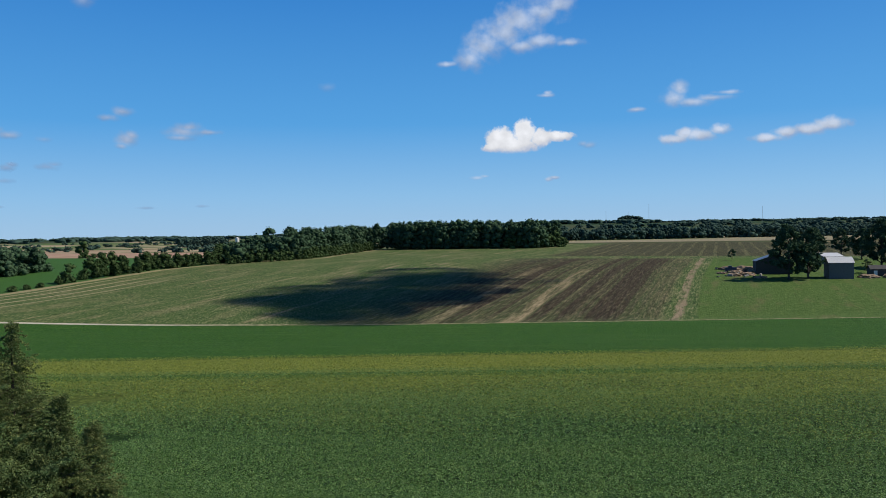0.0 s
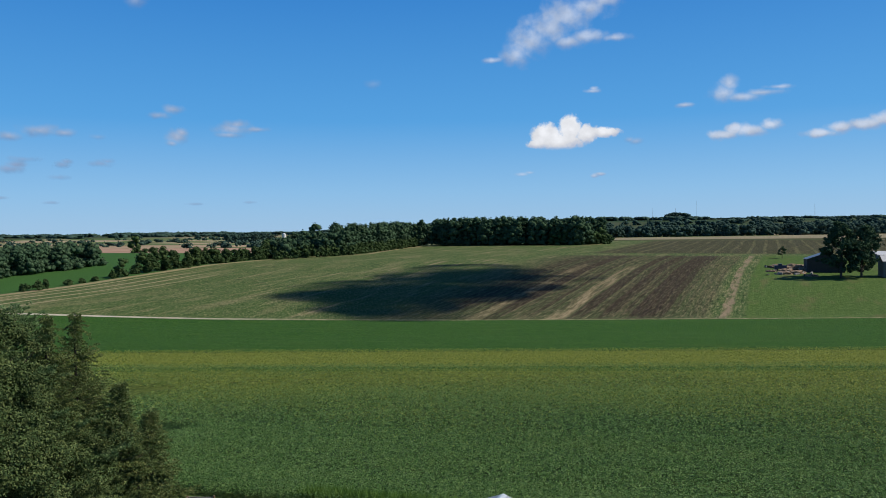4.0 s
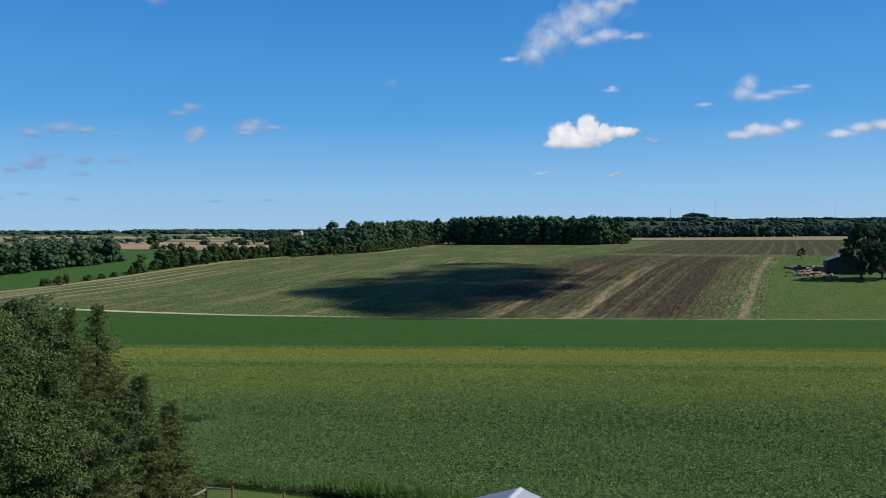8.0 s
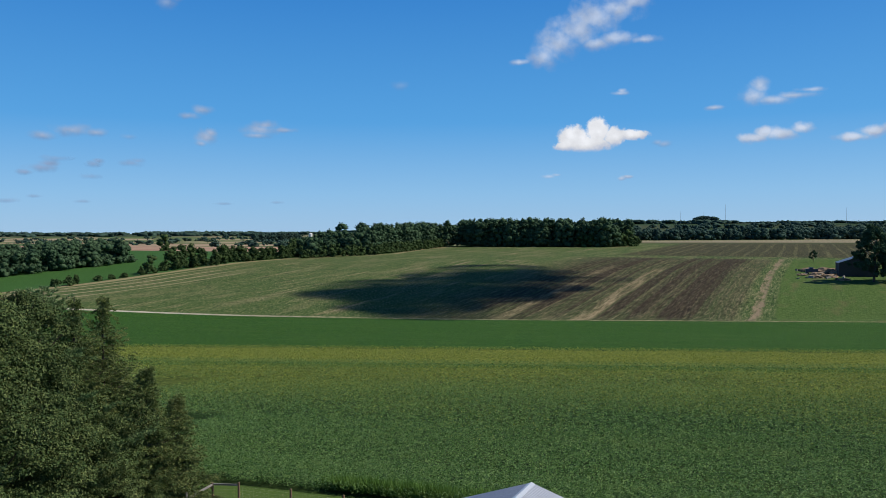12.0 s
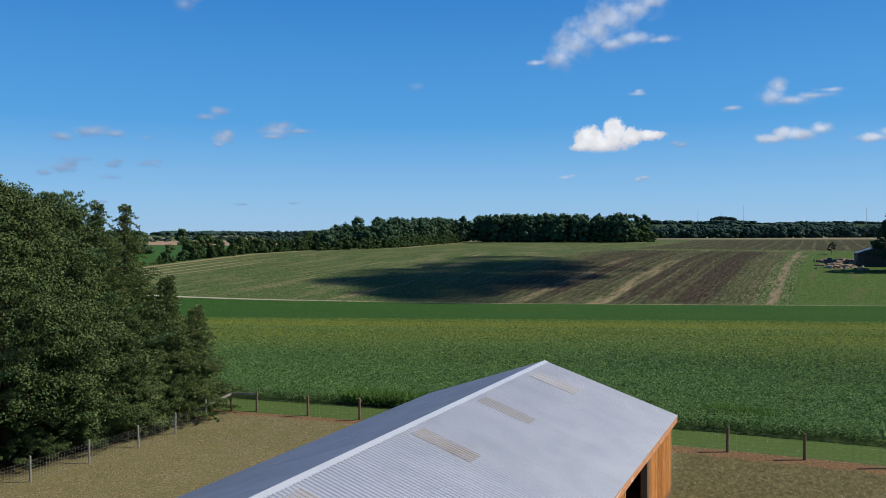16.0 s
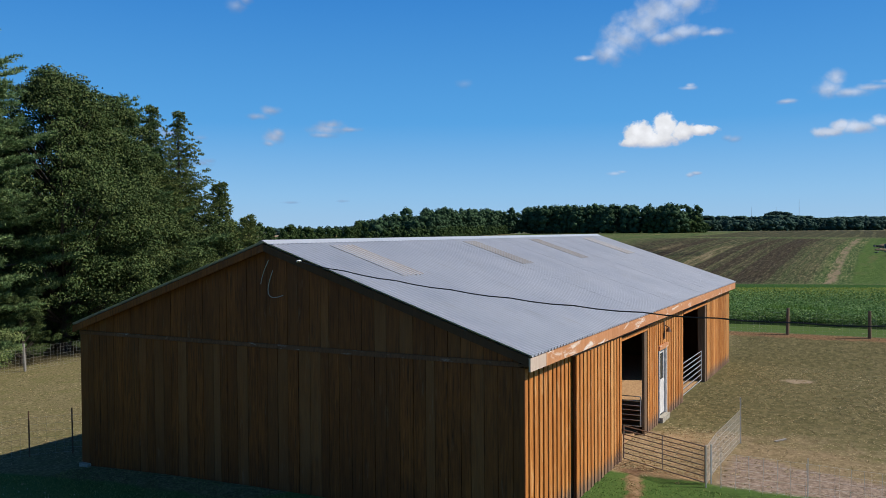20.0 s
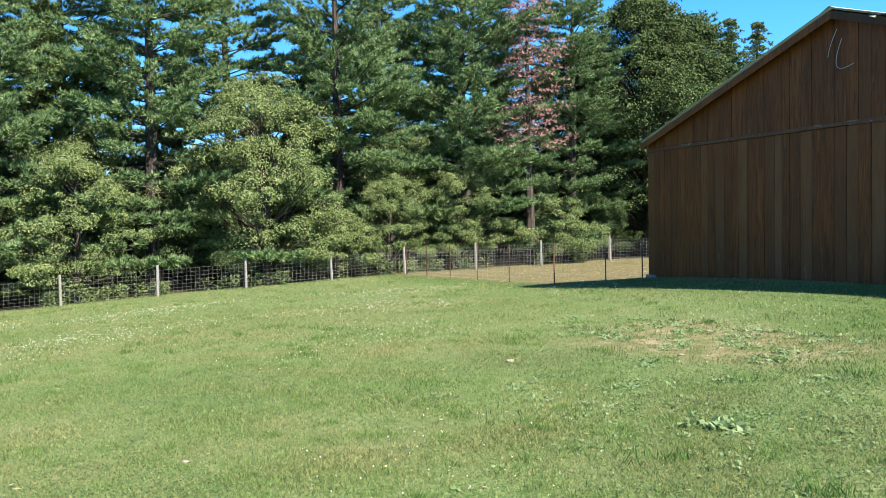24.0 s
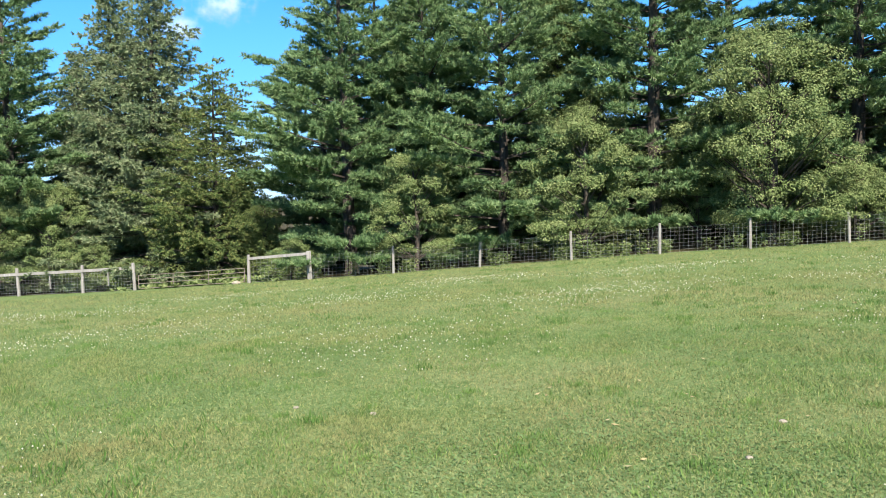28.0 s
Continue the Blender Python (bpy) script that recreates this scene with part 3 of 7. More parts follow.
def hill_material():
    """The hill: stubble and regrowth, ploughed strips up the slope, a pale track strip, meadows and the patchwork plain behind."""
    m = material("hill_fields", 0.95, 0, 0.06)
    n = Net(m)
    p = n.pos()
    x, y, _ = n.xyz(p)
    fine = n.noise(n.scaled(p, (1, 0.08, 1)), 1.3, 6, 0.78)
    across = n.math("ADD", n.math("MULTIPLY", x, 0.86), n.math("MULTIPLY", y, 0.5))
    ahead = n.math("SUBTRACT", n.math("MULTIPLY", y, 0.86), n.math("MULTIPLY", x, 0.5))
    lie = n.n.new("ShaderNodeCombineXYZ")
    n.link(across, lie.inputs[0])
    n.link(n.math("MULTIPLY", ahead, 0.2), lie.inputs[1])
    stub = n.noise(lie.outputs[0], 1.2, 6, 0.8)
    fine = n.mix(n.math("ADD", n.math("MULTIPLY", n.step(x, -150, -90), 0.6), 0.3), stub, fine)
    mid = n.noise(n.scaled(p, (1, 0.22, 1)), 0.09, 5, 0.65)
    streak = n.noise(n.scaled(p, (1, 0.09, 1)), 0.19, 5, 0.6)
    grass = n.ramp(fine, [(0.39, (0.020, 0.042, 0.011)), (0.47, (0.050, 0.088, 0.024)), (0.54, (0.086, 0.114, 0.040)), (0.61, (0.20, 0.19, 0.10))])
    tan = n.ramp(fine, [(0.40, (0.13, 0.105, 0.055)), (0.60, (0.36, 0.28, 0.17))])
    soil = n.ramp(fine, [(0.40, (0.018, 0.0135, 0.008)), (0.51, (0.040, 0.031, 0.019)), (0.61, (0.095, 0.075, 0.046))])
    c = n.mix(n.math("MULTIPLY", n.ramp(mid, [(0.48, 0.0), (0.70, 1.0)]), 0.42), grass, tan)
    # dark weed clumps all over the stubble
    dots = n.n.new("ShaderNodeTexVoronoi")
    dots.inputs["Scale"].default_value = 0.42
    n.link(n.scaled(p, (1, 0.32, 0)), dots.inputs["Vector"])
    spot = n.math("MULTIPLY", n.ramp(dots.outputs["Distance"], [(0.16, 1.0), (0.34, 0.0)]), n.ramp(n.noise(p, 0.05, 4), [(0.40, 0.25), (0.58, 1.0)]))
    c = n.mix(n.math("MULTIPLY", spot, 0.8), c, (0.016, 0.036, 0.010))
    # strips run straight up the slope and drift a little near the top
    drift = n.math("MULTIPLY", n.step(y, 400, 520), -4.0)
    xs = n.math("ADD", n.math("ADD", x, drift), n.math("ADD", n.math("MULTIPLY", n.math("SUBTRACT", n.noise(n.scaled(p, (1, 0.5, 1)), 0.012, 2), 0.5), 5.0), n.math("MULTIPLY", n.math("SUBTRACT", fine, 0.5), 2.2)))
    k = n.step(xs, -130, 0)

    def strips(stops):
        return n.ramp(k, [((sx + 130) / 130, v) for sx, v in stops])

    brown = strips([(-125, 0.0), (-115, 0.55), (-109, 0.2), (-104, 0.6), (-98, 0.3), (-94.5, 1.0), (-90, 1.0), (-87, 0.25), (-80, 0.12), (-76, 0.5), (-73, 0.12), (-57, 0.1), (-54.5, 0.8), (-50.5, 0.75), (-48, 0.15), (-45, 0.2), (-42.5, 0.85), (-38.5, 0.8), (-36.5, 0.2), (-34, 0.4), (-31, 0.2), (-28.5, 0.9), (-20, 0.95), (-17, 0.6), (-14.5, 0.25), (-12.5, 0.0)])
    lower = n.math("SUBTRACT", 1.0, n.step(n.math("ADD", y, n.math("MULTIPLY", mid, 20)), 515, 532))
    brown = n.math("MULTIPLY", n.math("MULTIPLY", brown, lower), n.ramp(n.math("ADD", n.math("MULTIPLY", streak, 0.7), n.math("MULTIPLY", mid, 0.3)), [(0.34, 0.5), (0.48, 1.0)]))
    thread = n.math("ADD", n.math("MULTIPLY", n.math("SINE", n.math("MULTIPLY", xs, 1.9)), 0.5), 0.5)
    zone = n.math("MULTIPLY", n.step(x, -135, -112), n.math("SUBTRACT", 1.0, n.step(xs, -16, -12)))
    brown = n.math("ADD", n.math("MULTIPLY", brown, n.math("ADD", n.math("MULTIPLY", thread, 0.5), 0.65)), n.math("MULTIPLY", n.math("MULTIPLY", thread, zone), n.math("MULTIPLY", lower, 0.22)))
    brown = n.math("MULTIPLY", brown, n.ramp(n.step(n.math("ADD", y, n.math("MULTIPLY", mid, 40)), 270, 400), [(0.02, 0.35), (0.2, 1.0)]))
    c = n.mix(n.math("MULTIPLY", n.math("MULTIPLY", zone, lower), 0.5), c, n.ramp(fine, [(0.40, (0.030, 0.032, 0.014)), (0.52, (0.072, 0.066, 0.036)), (0.62, (0.15, 0.125, 0.075))]))
    c = n.mix(n.ramp(brown, [(0.0, 0.0), (0.5, 0.8), (0.9, 1.0)]), c, soil)
    chaff = strips([(-104, 0.0), (-101, 0.5), (-97, 0.45), (-95.5, 0.0), (-89, 0.0), (-88, 0.3), (-86, 0.0), (-68, 0.0), (-65, 0.8), (-58.5, 1.0), (-57.2, 0.0), (-49, 0.0), (-48, 0.25), (-46.5, 0.0), (-37, 0.0), (-36, 0.25), (-34.5, 0.0)])
    chaff = n.math("MULTIPLY", n.math("MULTIPLY", chaff, n.ramp(streak, [(0.42, 0.1), (0.56, 1.0)])), n.math("SUBTRACT", 1.0, n.step(y, 400, 450)))
    c = n.mix(n.math("MULTIPLY", chaff, 0.85), c, tan)
    # faint wheel tracks near the hedgerow, chaff streaks on the open slope
    track = n.math("MULTIPLY", n.ramp(n.math("SINE", n.math("MULTIPLY", xs, 0.62)), [(0.72, 0.0), (0.95, 1.0)]), n.math("MULTIPLY", n.step(x, -304, -296), n.math("SUBTRACT", 1.0, n.step(x, -268, -250))))
    track = n.math("MULTIPLY", track, n.math("SUBTRACT", 1.0, n.step(y, 300, 380)))
    pale = n.math("MULTIPLY", n.ramp(n.noise(n.scaled(p, (1, 0.07, 1)), 0.21, 5, 0.6), [(0.58, 0.0), (0.68, 1.0)]), n.math("SUBTRACT", 1.0, n.step(x, -125, -105)))
    c = n.mix(n.math("MULTIPLY", pale, 0.62), c, tan)
    c = n.mix(n.math("MULTIPLY", track, 0.85), c, n.mix(0.5, tan, (0.40, 0.33, 0.22)))
    # upper ploughed block
    up = n.math("MULTIPLY", n.step(n.math("ADD", y, n.math("MULTIPLY", mid, 16)), 546, 558), n.step(n.math("ADD", x, n.math("MULTIPLY", y, -0.02)), -125, -112))
    ridge = n.ramp(n.math("SINE", n.math("ADD", n.math("MULTIPLY", xs, 0.63), n.math("MULTIPLY", n.noise(n.scaled(p, (1, 0.02, 1)), 0.06, 2), 5.0))), [(0.55, 0.0), (0.95, 1.0)])
    c = n.mix(n.math("MULTIPLY", up, 0.9), c, n.mix(n.math("MULTIPLY", n.math("MULTIPLY", ridge, n.ramp(streak, [(0.38, 0.1), (0.58, 1.0)])), 0.5), n.mix(0.15, soil, grass), n.mix(0.4, grass, tan)))
    # pale strip, and the meadow beside the farm
    sx = n.math("ADD", n.math("ADD", n.math("ADD", x, drift), n.math("MULTIPLY", n.math("SUBTRACT", mid, 0.5), 3.0)), n.math("MULTIPLY", n.math("SUBTRACT", fine, 0.5), 6.0))
    strip = n.math("MULTIPLY", n.math("MULTIPLY", n.step(sx, -10.8, -9.8), n.math("SUBTRACT", 1.0, n.step(sx, -7.8, -6.6))), n.math("SUBTRACT", 1.0, n.step(y, 512, 524)))
    strip = n.math("MULTIPLY", strip, n.ramp(n.noise(n.scaled(p, (1, 0.3, 1)), 0.3, 5, 0.7), [(0.40, 0.1), (0.58, 1.0)]))
    meadow = n.math("MULTIPLY", n.step(sx, -3.4, -1.4), n.math("SUBTRACT", 1.0, n.step(y, 520, 528)))
    lush = n.ramp(stub, [(0.38, (0.034, 0.070, 0.014)), (0.5, (0.062, 0.108, 0.025)), (0.64, (0.105, 0.145, 0.044))])
    worn = n.ramp(n.noise(n.scaled(p, (1, 0.22, 1)), 0.12, 4), [(0.54, 0.0), (0.70, 1.0)])
    c = n.mix(meadow, c, n.mix(n.math("MULTIPLY", worn, 0.4), lush, n.mix(fine, (0.10, 0.075, 0.04), (0.20, 0.15, 0.085))))
    c = n.mix(n.math("MULTIPLY", strip, 0.8), c, n.mix(fine, (0.15, 0.105, 0.07), (0.36, 0.265, 0.185)))
    # green field beyond the hedgerow, then the plain in patches
    left = n.math("SUBTRACT", 1.0, n.step(n.math("ADD", x, n.math("MULTIPLY", mid, 3)), -303, -300))
    c = n.mix(left, c, n.ramp(fine, [(0.3, (0.030, 0.082, 0.019)), (0.75, (0.05, 0.118, 0.029))]))
    cells = n.n.new("ShaderNodeTexVoronoi")
    cells.inputs["Scale"].default_value = 0.0056
    n.link(n.scaled(p, (1, 1.7, 0)), cells.inputs["Vector"])
    tone = n.xyz(cells.outputs["Color"])[0]
    patch = n.ramp(tone, [(0.0, (0.045, 0.10, 0.025)), (0.26, (0.075, 0.115, 0.04)), (0.30, (0.30, 0.25, 0.165)), (0.52, (0.34, 0.27, 0.18)), (0.72, (0.31, 0.215, 0.15)), (0.80, (0.10, 0.13, 0.05)), (1.0, (0.07, 0.11, 0.04))])
    plain_far = n.math("MAXIMUM", n.math("MULTIPLY", left, n.step(y, 535, 545)), n.step(y, 840, 855))
    c = n.mix(plain_far, c, n.mix(0.18, patch, n.mix(fine, (0.07, 0.10, 0.03), (0.2, 0.18, 0.09))))
    c = n.mix(n.math("MULTIPLY", left, n.math("MULTIPLY", n.step(y, 541, 547), n.math("SUBTRACT", 1.0, n.step(y, 690, 700)))), c, n.ramp(mid, [(0.35, (0.27, 0.165, 0.115)), (0.65, (0.36, 0.245, 0.175))]))
    # dry grass verge along the hedgerow and the wood
    edge = n.math("ADD", n.math("MULTIPLY", n.ramp(n.step(y, 420, 700), [(0.0, 0.0), (0.07, 0.34), (0.285, 1.0), (0.54, 0.62), (1.0, 0.0)]), 33.0), -301.5)
    off = n.math("ABSOLUTE", n.math("SUBTRACT", n.math("ADD", x, n.math("MULTIPLY", n.math("SUBTRACT", mid, 0.5), 5.0)), n.math("ADD", edge, 2.0)))
    dry = n.math("MULTIPLY", n.math("SUBTRACT", 1.0, n.step(off, 1.6, 3.4)), n.math("SUBTRACT", 1.0, n.step(y, 690, 700)))
    c = n.mix(n.math("MULTIPLY", dry, 0.8), c, n.mix(fine, (0.17, 0.135, 0.075), (0.40, 0.32, 0.19)))
    v = n.math("SUBTRACT", n.math("MULTIPLY", y, CA), n.math("MULTIPLY", x, SA))
    u = n.math("ADD", n.math("MULTIPLY", x, CA), n.math("MULTIPLY", y, SA))
    c = n.mix(n.math("MULTIPLY", n.math("MULTIPLY", n.step(y, 850, 860), n.math("SUBTRACT", 1.0, n.step(v, 1060, 1085))), n.step(x, -210, -160)), c, n.mix(n.step(y, 905, 925), (0.05, 0.055, 0.022), n.ramp(fine, [(0.40, (0.17, 0.145, 0.09)), (0.60, (0.27, 0.235, 0.155))])))
    copse = n.ramp(n.noise(p, 0.004, 5, 0.6), [(0.32, 0.0), (0.40, 1.0)])
    c = n.mix(n.math("MULTIPLY", n.math("MAXIMUM", n.step(v, 2050, 2350), n.math("MULTIPLY", n.step(v, 1400, 1800), n.step(u, -150, 0))), n.math("MULTIPLY", copse, 0.9)), c, (0.022, 0.045, 0.02))
    n.color(c)
    n.bump(fine, 0.8, 0.5)
    return m


def simple_ground(name, a, b, scale, bump=0.3):
    m = material(name, 0.95, 0, 0.15)
    n = Net(m)
    f = n.noise(n.pos(), scale, 6, 0.7)
    g = n.noise(n.pos(), scale * 0.12, 3, 0.6)
    c = n.ramp(f, [(0.3, a), (0.75, b)])
    n.color(n.mix(n.math("MULTIPLY", g, 0.5), c, a))
    n.bump(f, bump)
    return m


YARD, CROP, HILL = yard_material(), crop_material(), hill_material()
MOWN = simple_ground("mown_headland", (0.042, 0.082, 0.015), (0.105, 0.15, 0.035), 5)


def verge_material():
    """A gravel lane that fades out into a strip of dry grass."""
    m = material("pale_verge", 0.95, 0, 0.1)
    n = Net(m)
    p = n.pos()
    x = n.xyz(p)[0]
    f = n.noise(n.scaled(p, (0.4, 1, 1)), 0.9, 6, 0.7)
    wide = n.math("SUBTRACT", 1.0, n.step(n.math("ADD", x, n.math("MULTIPLY", f, 60)), -190, -95))
    gravel = n.ramp(f, [(0.35, (0.30, 0.27, 0.20)), (0.65, (0.52, 0.47, 0.37))])
    weeds = n.ramp(f, [(0.40, (0.05, 0.075, 0.022)), (0.5, (0.15, 0.145, 0.065)), (0.62, (0.34, 0.30, 0.18))])
    n.color(n.mix(wide, weeds, gravel))
    n.bump(f, 0.4)
    return m


VERGE = verge_material()


FIELD_W, FIELD_LEAN = [20, 36, 60, 120], [0, 0.03, 0.164, 0.27]      # how far the field edges turn from the fence


def build_ground():
    xs = np.unique(np.r_[np.linspace(-4700, -700, 26), np.linspace(-700, -120, 59), np.arange(-120, -40, 4), np.arange(-40, 14, 0.75), np.arange(14, 80, 3), np.linspace(80, 500, 43), np.linspace(500, 4700, 26)])
    ws = np.unique(np.r_[np.linspace(-900, -80, 16), np.arange(-80, -36, 4), np.arange(-36, 36, 0.75), [31.6, 35.4], np.arange(37, 60, 2), np.arange(60, 268, 6), [268.6, 271.6], np.arange(275, 520, 7), np.arange(520, 820, 14), np.linspace(840, 4600, 60)])
    X, W = np.meshgrid(xs, ws)
    Y = W + np.interp(W, FIELD_W, FIELD_LEAN) * np.clip(X, -420, 420)
    Z = ground_z(X, Y)
    V = np.stack([X, Y, Z], -1).reshape(-1, 3)
    nx, ny = len(xs), len(ws)
    i = (np.arange(ny - 1)[:, None] * nx + np.arange(nx - 1)[None]).ravel()
    F = np.stack([i, i + 1, i + nx + 1, i + nx], -1)
    me = quick_mesh("ground", V, F)
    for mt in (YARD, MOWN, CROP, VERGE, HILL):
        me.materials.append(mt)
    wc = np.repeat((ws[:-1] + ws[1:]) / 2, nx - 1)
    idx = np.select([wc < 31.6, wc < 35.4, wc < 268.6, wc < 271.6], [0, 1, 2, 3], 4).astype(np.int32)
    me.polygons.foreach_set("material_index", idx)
    me.polygons.foreach_set("use_smooth", [True] * len(F))
    return tagged(new("ground", me), "lawn, dry paddock, soybean field and rolling farmland", "ground", kind="structure")


build_ground()

# ---------------------------------------------------------------- foliage builders
RNG = np.random.default_rng(7)


def unit(a):
    return a / np.maximum(np.linalg.norm(a, axis=-1, keepdims=True), 1e-9)


def leaves(P, D, length, width, flat=False, face=None):
    """One folded leaf for each point P, pointing along D; flat or facing a way if told so."""
    n = len(P)
    D = unit(D)
    S = unit(np.cross(D, RNG.normal(size=(n, 3)) * (0.5 if flat else 1.0) + (np.array([0, 0, 1.0]) if flat else 0)))
    if face is not None:
        S = unit(np.cross(D, unit(face) + RNG.normal(size=(n, 3)) * 0.38))
    L = (length * RNG.uniform(0.7, 1.3, n))[:, None]
    B = (width * RNG.uniform(0.7, 1.3, n))[:, None]
    N = np.cross(D, S)
    V = np.stack([P, P + D * L * 0.5 + S * B * 0.5 + N * B * 0.15, P + D * L, P + D * L * 0.5 - S * B * 0.5 + N * B * 0.15], 1).reshape(-1, 3)
    return V, np.arange(4 * n).reshape(-1, 4)


def tufts(P, D, k, length, width, spread=0.9):
    """k needles in a brush at each point."""
    P, D = np.repeat(P, k, 0), np.repeat(unit(D), k, 0)
    D = unit(D + RNG.normal(size=D.shape) * spread)
    n = len(P)
    S = unit(np.cross(D, RNG.normal(size=(n, 3)))) * (width / 2)
    L = (length * RNG.uniform(0.7, 1.2, n))[:, None]
    V = np.stack([P - S, P + S, P + D * L], 1).reshape(-1, 3)
    return V, np.arange(3 * n).reshape(-1, 3)


STYLES = {
    # first bough, reach power, boughs in a whorl, rise low, rise gain, whorl gap, twig gap, twig share, bare share, brush gap, needles, length, width, droop
    "pine": (0.06, 0.50, (5, 8), -0.12, 0.52, 1.0, 0.24, 0.40, 0.28, 0.14, 17, 0.27, 0.047, 0.0),
    "spruce": (0.04, 0.90, (6, 9), -0.30, 0.55, 0.46, 0.29, 0.30, 0.15, 0.135, 12, 0.21, 0.068, 0.35),
    "ragged": (0.05, 0.55, (5, 8), -0.20, 0.40, 0.56, 0.32, 0.34, 0.22, 0.14, 12, 0.20, 0.060, 0.30),
    "dead": (0.42, 0.45, (4, 7), -0.10, 0.35, 0.54, 0.37, 0.36, 0.28, 0.18, 8, 0.17, 0.05, 0.25),
}


def conifer_meshes(seed, h, r, style):
    """Trunk with limbs, and the needles, of a pine ('pine') or a spruce ('spruce', 'ragged', 'dead' with a bare lower stem): boughs in whorls, twigs on both sides of each bough, brushes of needles along the twigs."""
    global RNG
    RNG = np.random.default_rng(seed)
    low, power, many, rise0, gain, gap, twig_gap, share, bare, brush, needles, length, width, droop = STYLES[style]
    wood = Shape()
    zs = np.linspace(0, h, 7)
    bend = np.cumsum(RNG.normal(0, 0.06, (7, 2)), 0)
    r0 = 0.020 * h
    for a in range(6):
        wood.tube((*bend[a], zs[a]), (*bend[a + 1], zs[a + 1]), r0 * (1 - a / 6.3), r0 * (1 - (a + 1) / 6.3), 7, False)
    P, D = [], []
    lop = RNG.uniform(0, 6.283, 3)
    z = h * low
    while z < h * 0.985:
        t = z / h
        reach = r * (1 - t) ** power * RNG.uniform(0.82, 1.12)
        turn = RNG.uniform(0, 6.28)
        c = np.array([np.interp(z, zs, bend[:, 0]), np.interp(z, zs, bend[:, 1])])
        count = int(RNG.integers(*many))
        for b in range(count):
            a = turn + 6.283 * b / count + RNG.normal(0, 0.25)
            uneven = 1 + 0.16 * math.sin(a + lop[0] + 5 * t) + 0.12 * math.sin(2 * a + lop[1] + 11 * t)
            L = max(0.25, reach * uneven * RNG.uniform(0.6, 1.12))
            rise = rise0 + gain * t + RNG.normal(0, 0.06)
            out, side = np.array([math.cos(a), math.sin(a), 0]), np.array([-math.sin(a), math.cos(a), 0])
            s0 = np.array([*c, z + RNG.normal(0, 0.14)])

            def along(s):
                return s0 + out * s * L + np.array([0, 0, (rise * s + (0.12 + 0.35 * droop) * s * s) * L])
            if L > 0.8:
                wood.tube(s0, along(0.55), 0.011 * L + 0.008, 0.006 * L + 0.004, 4, False)
                wood.tube(along(0.55), along(0.96), 0.006 * L + 0.004, 0.004, 4, False)
            n = max(2, int(L * (1 - bare) / twig_gap))
            for s in np.linspace(bare, 1.0, n):
                for sg in (-1, 1):
                    if RNG.random() < 0.10:
                        continue
                    l = (share * L * (1.12 - s * 0.8) + 0.22) * RNG.uniform(0.6, 1.25)
                    d = unit(out * (0.55 + 0.5 * s) + side * sg * RNG.uniform(0.5, 1.0) + np.array([0, 0, 0.16 - droop + RNG.normal(0, 0.10)]))
                    m = max(2, int(l / brush))
                    q = along(s) + np.outer(np.linspace(0.25, 1.0, m) * l, d)
                    q[:, 2] += RNG.normal(0, 0.03, m)
                    P.append(q)
                    D.append(np.repeat((d * 0.8 + np.array([0, 0, 0.75 if style == "pine" else 0.15]))[None], m, 0))
        z += gap * RNG.uniform(0.7, 1.3) * (0.6 + 0.4 * (1 - t)) * max(0.7, h / 18)
    V, F = tufts(np.concatenate(P), np.concatenate(D), needles, length, width, 0.62)
    return wood.mesh("trunk"), quick_mesh("needles", V, F)


